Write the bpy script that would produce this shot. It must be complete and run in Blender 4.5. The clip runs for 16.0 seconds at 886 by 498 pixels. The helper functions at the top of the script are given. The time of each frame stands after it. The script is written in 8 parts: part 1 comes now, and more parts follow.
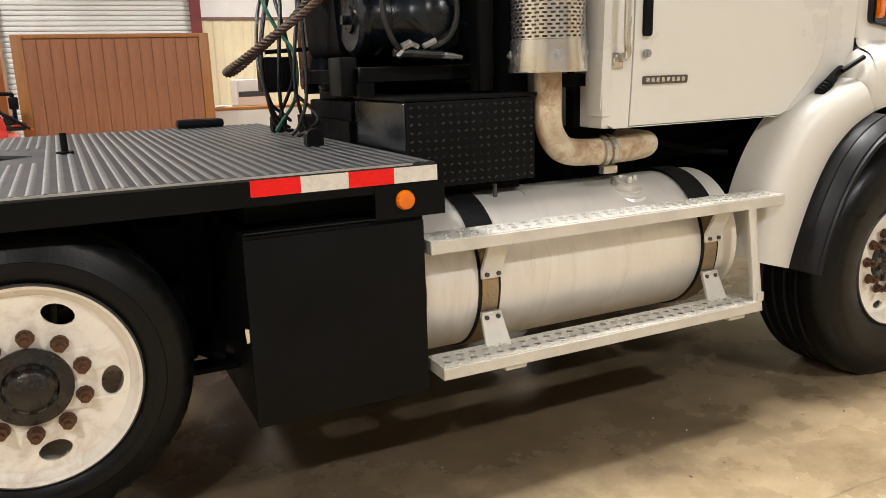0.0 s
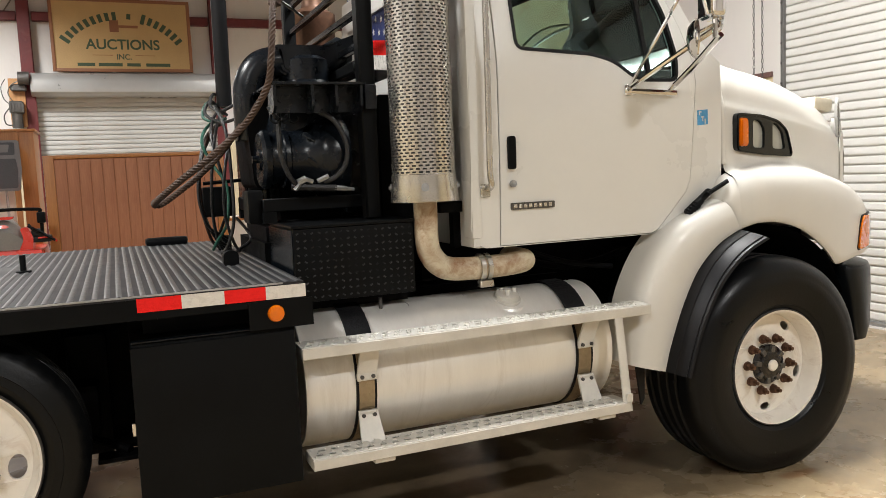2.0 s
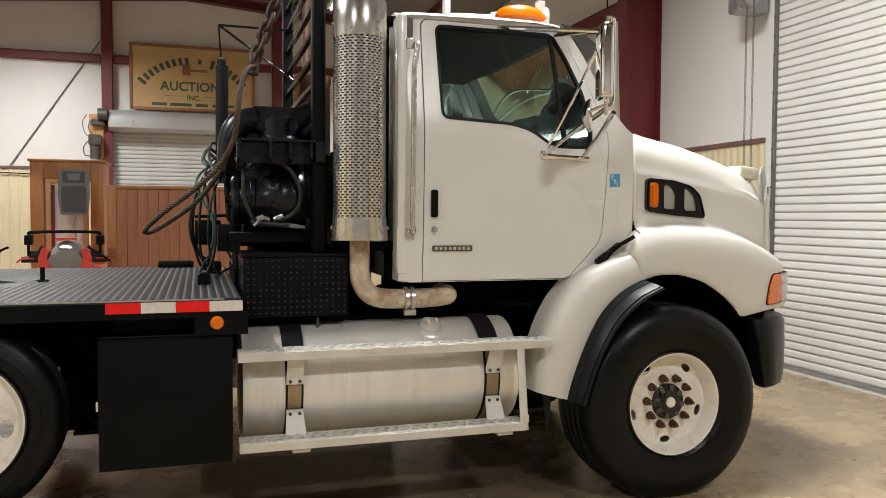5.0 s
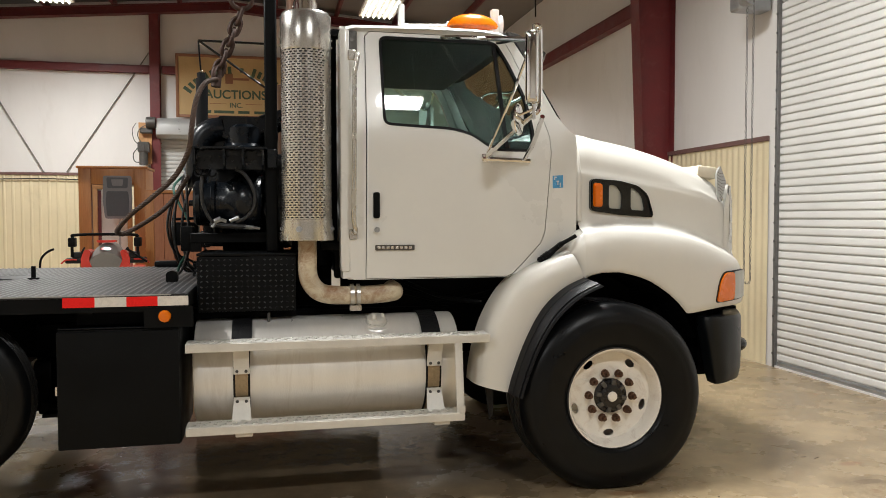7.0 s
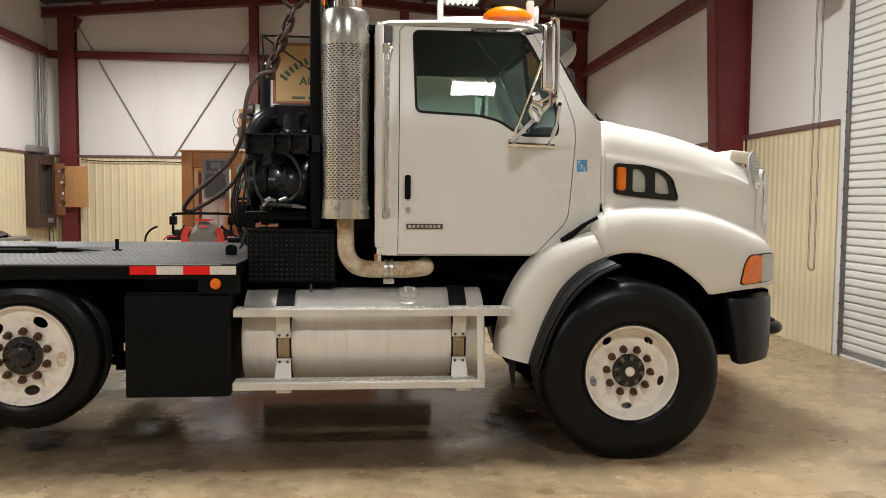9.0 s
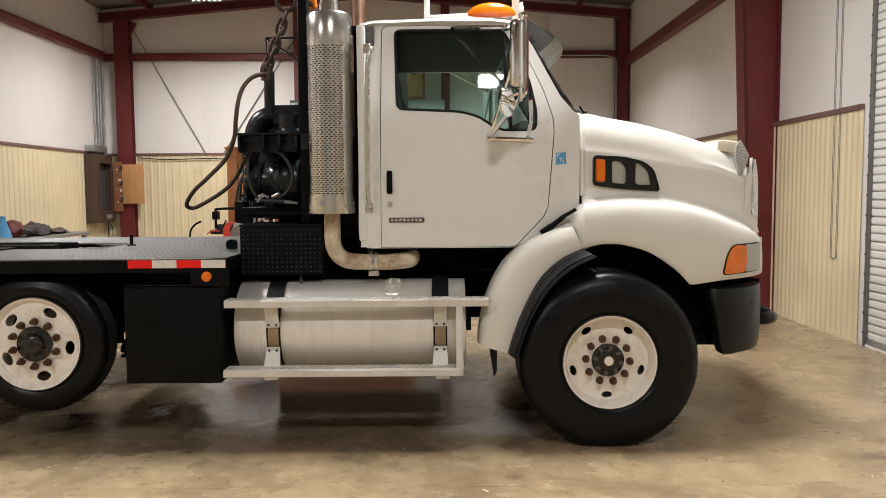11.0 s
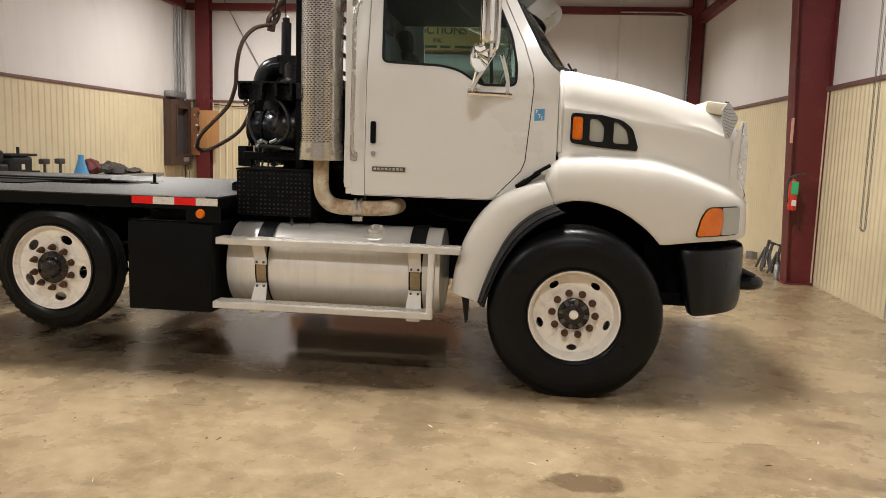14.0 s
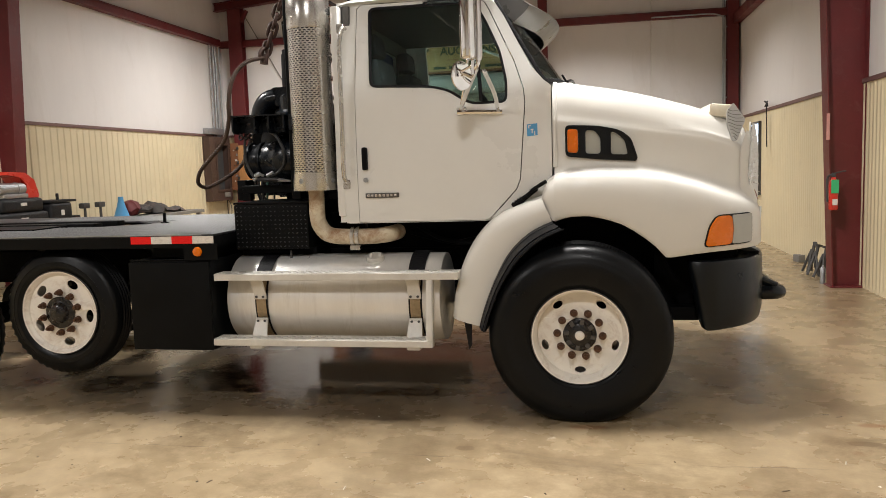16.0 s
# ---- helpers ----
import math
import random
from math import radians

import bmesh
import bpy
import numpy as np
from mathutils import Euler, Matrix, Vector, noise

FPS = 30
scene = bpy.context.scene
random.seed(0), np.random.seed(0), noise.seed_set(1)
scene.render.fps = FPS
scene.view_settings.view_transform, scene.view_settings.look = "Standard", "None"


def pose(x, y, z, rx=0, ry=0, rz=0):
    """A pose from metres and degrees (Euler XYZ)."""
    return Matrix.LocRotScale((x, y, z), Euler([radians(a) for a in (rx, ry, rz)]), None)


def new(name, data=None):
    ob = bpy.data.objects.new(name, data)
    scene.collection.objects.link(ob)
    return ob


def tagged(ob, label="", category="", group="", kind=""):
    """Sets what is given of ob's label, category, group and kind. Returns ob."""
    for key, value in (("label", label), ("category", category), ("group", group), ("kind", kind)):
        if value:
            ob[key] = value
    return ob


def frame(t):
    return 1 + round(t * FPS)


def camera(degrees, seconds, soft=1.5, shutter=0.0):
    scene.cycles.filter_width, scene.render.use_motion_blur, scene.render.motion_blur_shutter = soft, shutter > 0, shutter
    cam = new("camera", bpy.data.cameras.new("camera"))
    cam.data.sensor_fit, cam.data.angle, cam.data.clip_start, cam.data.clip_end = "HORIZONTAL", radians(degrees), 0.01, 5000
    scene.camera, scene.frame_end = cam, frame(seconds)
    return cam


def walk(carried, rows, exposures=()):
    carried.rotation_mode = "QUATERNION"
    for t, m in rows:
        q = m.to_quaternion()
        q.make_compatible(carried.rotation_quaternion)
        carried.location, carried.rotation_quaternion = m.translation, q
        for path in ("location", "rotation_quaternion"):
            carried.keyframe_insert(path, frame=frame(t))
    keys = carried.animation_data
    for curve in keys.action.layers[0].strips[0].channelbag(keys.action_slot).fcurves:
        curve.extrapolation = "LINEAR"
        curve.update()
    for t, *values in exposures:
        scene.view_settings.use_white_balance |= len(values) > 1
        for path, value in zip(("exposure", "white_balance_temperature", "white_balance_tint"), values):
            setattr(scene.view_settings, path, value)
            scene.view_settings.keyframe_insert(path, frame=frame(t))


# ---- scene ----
cam = camera(59.4, 16.0, soft=0.85)
METRES, EYE, TILT, LEAN, TURN = 5.1, 1.511, 0.0, 0.0, -25.8
ROWS = [
    (0.0, 0.0, 0.0, 0.0, -0.4, -13.18, 1.72),
    (0.5, 0.0449, -0.0041, -0.0001, -1.56, -12.48, 0.69),
    (1.0, 0.075, -0.0339, 0.0064, -1.55, -11.03, 1.6),
    (1.5, 0.1023, -0.0701, 0.0128, 0.34, -8.1, 1.84),
    (2.0, 0.1343, -0.081, 0.0191, 2.82, -5.69, 2.49),
    (2.5, 0.1734, -0.082, 0.0158, 5.24, -4.96, 1.63),
    (3.0, 0.1969, -0.095, 0.0167, 6.1, -4.96, 0.74),
    (3.5, 0.2168, -0.126, 0.0172, 6.37, -4.54, -0.31),
    (4.0, 0.2383, -0.1539, 0.0187, 6.27, -3.03, -1.2),
    (6.5, 0.3926, -0.2246, 0.0198, 12.23, -2.34, 0.97),
    (7.0, 0.4342, -0.2177, 0.0193, 13.22, -2.32, 0.09),
    (7.5, 0.4698, -0.2133, 0.0172, 13.75, -2.85, -0.75),
    (8.0, 0.4921, -0.223, 0.0174, 15.1, -3.5, 0.6),
    (8.5, 0.5163, -0.2453, 0.0162, 18.15, -3.51, 0.22),
    (11.0, 0.6499, -0.2409, 0.0205, 25.75, -4.2, 0.42),
    (11.5, 0.6812, -0.2446, 0.0198, 26.7, -5.07, -0.2),
    (12.0, 0.7124, -0.2276, 0.0211, 26.56, -5.29, -1.44),
    (12.5, 0.7406, -0.2072, 0.0156, 27.4, -5.53, -3.16),
    (13.0, 0.7571, -0.1973, 0.0156, 28.56, -5.89, -0.92),
    (13.5, 0.7753, -0.2019, 0.0178, 30.64, -5.51, -0.23),
    (14.0, 0.7994, -0.2062, 0.0164, 32.69, -7.46, -1.77),
    (14.5, 0.8145, -0.1974, 0.0151, 33.09, -10.06, -1.86),
    (15.0, 0.8253, -0.1751, 0.0181, 33.09, -9.04, -0.91),
    (15.5, 0.8357, -0.1517, 0.0187, 34.57, -7.27, 0.27),
    (16.0, 0.8456, -0.1372, 0.0192, 36.54, -6.02, 1.89),
]
EXPOSURES = [(0.0, 0.54, 6450, 9), (1.0, 0.45, 6400, 9), (2.0, 0.29, 6350, 8), (3.0, 0.17, 6300, 7), (4.0, 0.08, 6300, 7), (7.0, 0.0, 6300, 7), (8.5, -0.03, 6350, 8), (11.0, -0.02, 6450, 10), (13.5, 0.0, 6550, 10), (14.5, 0.02, 6600, 11), (16.0, 0.01, 6500, 10)]
walk(cam, [(t, pose(0, 0, EYE, TILT, LEAN, TURN) @ pose(METRES * x, METRES * y, METRES * z, 90 + pitch, roll, yaw)) for t, x, y, z, yaw, pitch, roll in ROWS],
     exposures=EXPOSURES)

# world: the building is closed, only a faint ambient sky is left outside
world = bpy.data.worlds.new("world")
scene.world = world
world.use_nodes = True
world.node_tree.nodes["Background"].inputs[0].default_value = (0.55, 0.62, 0.75, 1)
world.node_tree.nodes["Background"].inputs[1].default_value = 0.6

LAMP_COLOR = (1.0, 0.970, 0.942)
LAMPS = [(3.55, 12.45), (-2.2, 12.6), (-2.2, 3.1), (3.4, 3.1), (-2.3, -2.93), (3.29, -2.93)]
LAMP_POWER = [162, 275, 345, 358, 182, 182]
LAMP_SIZE = [(0.66, 1.22)] * 4 + [(0.62, 0.36)] * 2
LAMP_SPREAD = [132, 160, 168, 168, 164, 164]
LAMP_Z = 5.45


# ---------------------------------------------------------------- materials
def nodes_of(m):
    m.use_nodes = True
    return m.node_tree, m.node_tree.nodes["Principled BSDF"]


def ramp(nt, src, stops):
    r = nt.nodes.new("ShaderNodeValToRGB")
    while len(r.color_ramp.elements) < len(stops):
        r.color_ramp.elements.new(0.5)
    for e, (p, c) in zip(r.color_ramp.elements, stops):
        e.position = p
        e.color = (*c, 1) if len(c) == 3 else c
    nt.links.new(src, r.inputs[0])
    return r.outputs[0]


def noise_tex(nt, scale, detail=5, rough=0.55, stretch=None, distort=0.0):
    tc = nt.nodes.new("ShaderNodeTexCoord")
    n = nt.nodes.new("ShaderNodeTexNoise")
    n.inputs["Scale"].default_value = scale
    n.inputs["Detail"].default_value = detail
    n.inputs["Roughness"].default_value = rough
    n.inputs["Distortion"].default_value = distort
    src = tc.outputs["Object"]
    if stretch:
        mp = nt.nodes.new("ShaderNodeMapping")
        mp.inputs["Scale"].default_value = stretch
        nt.links.new(src, mp.inputs[0])
        src = mp.outputs[0]
    nt.links.new(src, n.inputs["Vector"])
    return n.outputs[0]


def mix_color(nt, fac, a, b, blend="MIX"):
    m = nt.nodes.new("ShaderNodeMix")
    m.data_type, m.blend_type = "RGBA", blend
    for sock, v in ((m.inputs[0], fac), (m.inputs[6], a), (m.inputs[7], b)):
        if isinstance(v, (int, float)):
            sock.default_value = v
        elif isinstance(v, tuple):
            sock.default_value = (*v, 1)
        else:
            nt.links.new(v, sock)
    return m.outputs[2]


def surface(name, color, rough=0.5, metal=0.0, vary=0.12, scale=3.0, fine=60.0, bump=0.02, coat=0.0,
            dirt=None, dirt_amount=0.0, dirt_scale=5.0, stretch=None, rough_vary=0.12, bump_scale=None, spec=0.5):
    """A painted, metal or rubber surface: coarse and fine colour change, uneven gloss, slight relief, stains."""
    m = bpy.data.materials.new(name)
    nt, b = nodes_of(m)
    coarse = noise_tex(nt, scale, 6, 0.6, stretch)
    grain = noise_tex(nt, fine, 3, 0.6, stretch)
    lo = tuple(c * (1 - vary) for c in color)
    hi = tuple(min(1, c * (1 + vary)) for c in color)
    col = ramp(nt, coarse, [(0.3, lo), (0.7, hi)])
    col = mix_color(nt, 0.25 * min(1, vary * 4), col, ramp(nt, grain, [(0.3, tuple(c * 0.75 for c in color)), (0.7, hi)]))
    if dirt:
        spots = noise_tex(nt, dirt_scale, 8, 0.7, stretch, 0.6)
        fac = ramp(nt, spots, [(0.62 - 0.25 * dirt_amount, (0, 0, 0)), (0.80 - 0.2 * dirt_amount, (dirt_amount,) * 3)])
        col = mix_color(nt, fac, col, dirt)
    nt.links.new(col, b.inputs["Base Color"])
    r = ramp(nt, coarse, [(0.25, (max(0.02, rough - rough_vary),) * 3), (0.75, (min(1, rough + rough_vary),) * 3)])
    nt.links.new(r, b.inputs["Roughness"])
    b.inputs["Metallic"].default_value = metal
    b.inputs["Specular IOR Level"].default_value = spec
    b.inputs["Coat Weight"].default_value = coat
    b.inputs["Coat Roughness"].default_value = 0.04
    if bump:
        bp = nt.nodes.new("ShaderNodeBump")
        bp.inputs["Strength"].default_value = 0.35
        bp.inputs["Distance"].default_value = bump
        nt.links.new(noise_tex(nt, bump_scale or fine, 3, 0.6, stretch), bp.inputs["Height"])
        nt.links.new(bp.outputs[0], b.inputs["Normal"])
    return m


def glass_material(name, color, rough=0.0):
    m = bpy.data.materials.new(name)
    nt, b = nodes_of(m)
    b.inputs["Base Color"].default_value = (*color, 1)
    b.inputs["Roughness"].default_value = rough
    b.inputs["Transmission Weight"].default_value = 1.0
    b.inputs["IOR"].default_value = 1.45
    return m


def glow(name, color, strength):
    m = bpy.data.materials.new(name)
    nt, b = nodes_of(m)
    b.inputs["Base Color"].default_value = (*color, 1)
    b.inputs["Emission Color"].default_value = (*color, 1)
    b.inputs["Emission Strength"].default_value = strength
    return m


def stain_shade_mask(nt, sx, sy, rx, ry, freq, amount, lo, hi, tone):
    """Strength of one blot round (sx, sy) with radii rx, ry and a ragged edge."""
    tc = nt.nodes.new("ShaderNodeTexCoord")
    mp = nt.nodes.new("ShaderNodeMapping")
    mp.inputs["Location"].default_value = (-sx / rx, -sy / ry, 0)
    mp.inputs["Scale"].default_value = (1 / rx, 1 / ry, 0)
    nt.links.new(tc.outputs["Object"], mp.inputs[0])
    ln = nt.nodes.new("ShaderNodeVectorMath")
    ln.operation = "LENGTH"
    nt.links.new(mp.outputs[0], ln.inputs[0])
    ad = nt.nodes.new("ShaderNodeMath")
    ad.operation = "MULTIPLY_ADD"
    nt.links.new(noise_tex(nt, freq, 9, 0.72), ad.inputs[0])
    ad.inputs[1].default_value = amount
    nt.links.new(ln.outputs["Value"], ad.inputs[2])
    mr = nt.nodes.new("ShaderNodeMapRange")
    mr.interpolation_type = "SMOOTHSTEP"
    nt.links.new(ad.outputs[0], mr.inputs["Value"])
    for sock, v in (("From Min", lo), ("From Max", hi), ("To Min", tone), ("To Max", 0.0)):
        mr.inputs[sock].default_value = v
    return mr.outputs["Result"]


CRACK_Y = 1.62


def floor_material():
    """Worn polished concrete: sandy patches, dark oil stains, shade painted under the truck, scuffs, broad gloss
    changes.
    """
    m = bpy.data.materials.new("concrete")
    nt, b = nodes_of(m)
    big = noise_tex(nt, 0.55, 7, 0.62, None, 0.3)
    mid = noise_tex(nt, 2.1, 10, 0.60)
    blot = noise_tex(nt, 7.5, 9, 0.62)
    fine = noise_tex(nt, 42, 8, 0.8)
    col = ramp(nt, big, [(0.30, (0.240, 0.178, 0.102)), (0.52, (0.315, 0.239, 0.141)), (0.72, (0.391, 0.302, 0.185))])
    col = mix_color(nt, 0.52, col, ramp(nt, mid, [(0.38, (0.180, 0.124, 0.068)), (0.5, (0.325, 0.238, 0.137)), (0.62, (0.465, 0.358, 0.222))]))
    col = mix_color(nt, 0.30, col, ramp(nt, blot, [(0.36, (0.169, 0.120, 0.066)), (0.5, (0.315, 0.235, 0.138)), (0.64, (0.498, 0.392, 0.248))]))
    col = mix_color(nt, 0.14, col, ramp(nt, fine, [(0.34, (0.113, 0.080, 0.045)), (0.5, (0.310, 0.233, 0.139)), (0.66, (0.545, 0.428, 0.277))]))
    oil = noise_tex(nt, 0.9, 9, 0.7, (1.0, 1.6, 1.0), 0.5)
    col = mix_color(nt, ramp(nt, oil, [(0.55, (0, 0, 0)), (0.66, (0.5,) * 3)]), col, (0.118, 0.082, 0.045))
    rust = noise_tex(nt, 3.3, 8, 0.72)
    col = mix_color(nt, ramp(nt, rust, [(0.62, (0, 0, 0)), (0.70, (0.4,) * 3)]), col, (0.179, 0.084, 0.034))
    white = noise_tex(nt, 11, 10, 0.8, (1.0, 1.7, 1.0))
    col = mix_color(nt, ramp(nt, white, [(0.60, (0, 0, 0)), (0.90, (0.12,) * 3)]), col, (0.584, 0.494, 0.344))
    pits = noise_tex(nt, 30, 6, 0.7)
    col = mix_color(nt, ramp(nt, pits, [(0.67, (0, 0, 0)), (0.72, (0.5,) * 3)]), col, (0.103, 0.074, 0.046))
    # spilled oil marks, rusty drips, and a wide glossy damp patch under the truck
    for sx, sy, rx, ry, tone in ((3.52, 0.935, 0.27, 0.14, 0.85), (2.85, 1.75, 0.07, 0.05, 0.5), (5.05, 2.03, 0.12, 0.05, 0.6), (1.6, 0.2, 0.3, 0.09, 0.3), (4.9, 1.2, 0.25, 0.12, 0.35)):
        col = mix_color(nt, stain_shade_mask(nt, sx, sy, rx, ry, 7, 1.1, 1.18, 1.42, tone), col, (0.12, 0.078, 0.042))
    for sx, sy, rx, ry in ((3.53, 2.17, 0.15, 0.05), (5.2, 2.35, 0.12, 0.045), (5.6, 1.9, 0.07, 0.03)):
        col = mix_color(nt, stain_shade_mask(nt, sx, sy, rx, ry, 9, 1.0, 1.0, 1.5, 0.6), col, (0.20, 0.085, 0.030))
    damp = stain_shade_mask(nt, 1.72, 3.40, 1.62, 1.25, 3.4, 0.8, 1.0, 1.22, 1.0)
    # wide dark blot: oily concrete together with the truck's shade, painted into the colour
    col = mix_color(nt, stain_shade_mask(nt, 1.6, 3.35, 3.1, 1.45, 2.1, 0.8, 0.95, 1.55, 0.78), col, (0.074, 0.054, 0.035))
    # hairline crack across the slab
    sep = nt.nodes.new("ShaderNodeSeparateXYZ")
    nt.links.new(nt.nodes.new("ShaderNodeTexCoord").outputs["Object"], sep.inputs[0])
    wob = nt.nodes.new("ShaderNodeMath")
    wob.operation = "MULTIPLY_ADD"
    nt.links.new(noise_tex(nt, 1.7, 6, 0.65), wob.inputs[0])
    wob.inputs[1].default_value = 0.10
    nt.links.new(sep.outputs[1], wob.inputs[2])
    off = nt.nodes.new("ShaderNodeMath")
    off.operation = "SUBTRACT"
    nt.links.new(wob.outputs[0], off.inputs[0])
    off.inputs[1].default_value = CRACK_Y + 0.05
    dist = nt.nodes.new("ShaderNodeMath")
    dist.operation = "ABSOLUTE"
    nt.links.new(off.outputs[0], dist.inputs[0])
    gap = nt.nodes.new("ShaderNodeMath")
    gap.operation = "MULTIPLY"
    nt.links.new(ramp(nt, dist.outputs[0], [(0.0015, (0.75,) * 3), (0.006, (0, 0, 0))]), gap.inputs[0])
    nt.links.new(ramp(nt, noise_tex(nt, 1.3, 5, 0.6), [(0.46, (0, 0, 0)), (0.56, (1, 1, 1))]), gap.inputs[1])
    col = mix_color(nt, gap.outputs[0], col, (0.07, 0.048, 0.03))
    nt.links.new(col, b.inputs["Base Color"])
    dry = ramp(nt, mid, [(0.30, (0.22,) * 3), (0.70, (0.33,) * 3)])
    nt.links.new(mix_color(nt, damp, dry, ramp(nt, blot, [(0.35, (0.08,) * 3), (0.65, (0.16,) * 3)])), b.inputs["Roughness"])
    b.inputs["Specular IOR Level"].default_value = 0.45
    bp = nt.nodes.new("ShaderNodeBump")
    bp.inputs["Strength"].default_value = 0.25
    bp.inputs["Distance"].default_value = 0.004
    nt.links.new(blot, bp.inputs["Height"])
    nt.links.new(bp.outputs[0], b.inputs["Normal"])
    return m


def wood_material(name, a, c, across="z"):
    m = bpy.data.materials.new(name)
    nt, b = nodes_of(m)
    st = {"z": (14, 14, 0.9), "x": (0.9, 14, 14)}[across]
    g = noise_tex(nt, 1.6, 8, 0.65, st, 1.2)
    f = noise_tex(nt, 9, 5, 0.7, st)
    col = ramp(nt, g, [(0.3, a), (0.7, c)])
    col = mix_color(nt, 0.3, col, ramp(nt, f, [(0.3, tuple(v * 0.6 for v in a)), (0.7, c)]))
    nt.links.new(col, b.inputs["Base Color"])
    b.inputs["Roughness"].default_value = 0.42
    bp = nt.nodes.new("ShaderNodeBump")
    bp.inputs["Strength"].default_value = 0.2
    bp.inputs["Distance"].default_value = 0.003
    nt.links.new(g, bp.inputs["Height"])
    nt.links.new(bp.outputs[0], b.inputs["Normal"])
    return m


def debris_material():
    """Chips whose tone changes from piece to piece, from dark grit to pale wood."""
    m = bpy.data.materials.new("floor_chips")
    nt, b = nodes_of(m)
    g = nt.nodes.new("ShaderNodeNewGeometry")
    nt.links.new(ramp(nt, g.outputs["Random Per Island"], [(0.0, (0.05, 0.035, 0.022)), (0.45, (0.16, 0.11, 0.07)), (0.6, (0.50, 0.42, 0.32)), (1.0, (0.78, 0.72, 0.62))]), b.inputs["Base Color"])
    b.inputs["Roughness"].default_value = 0.8
    return m


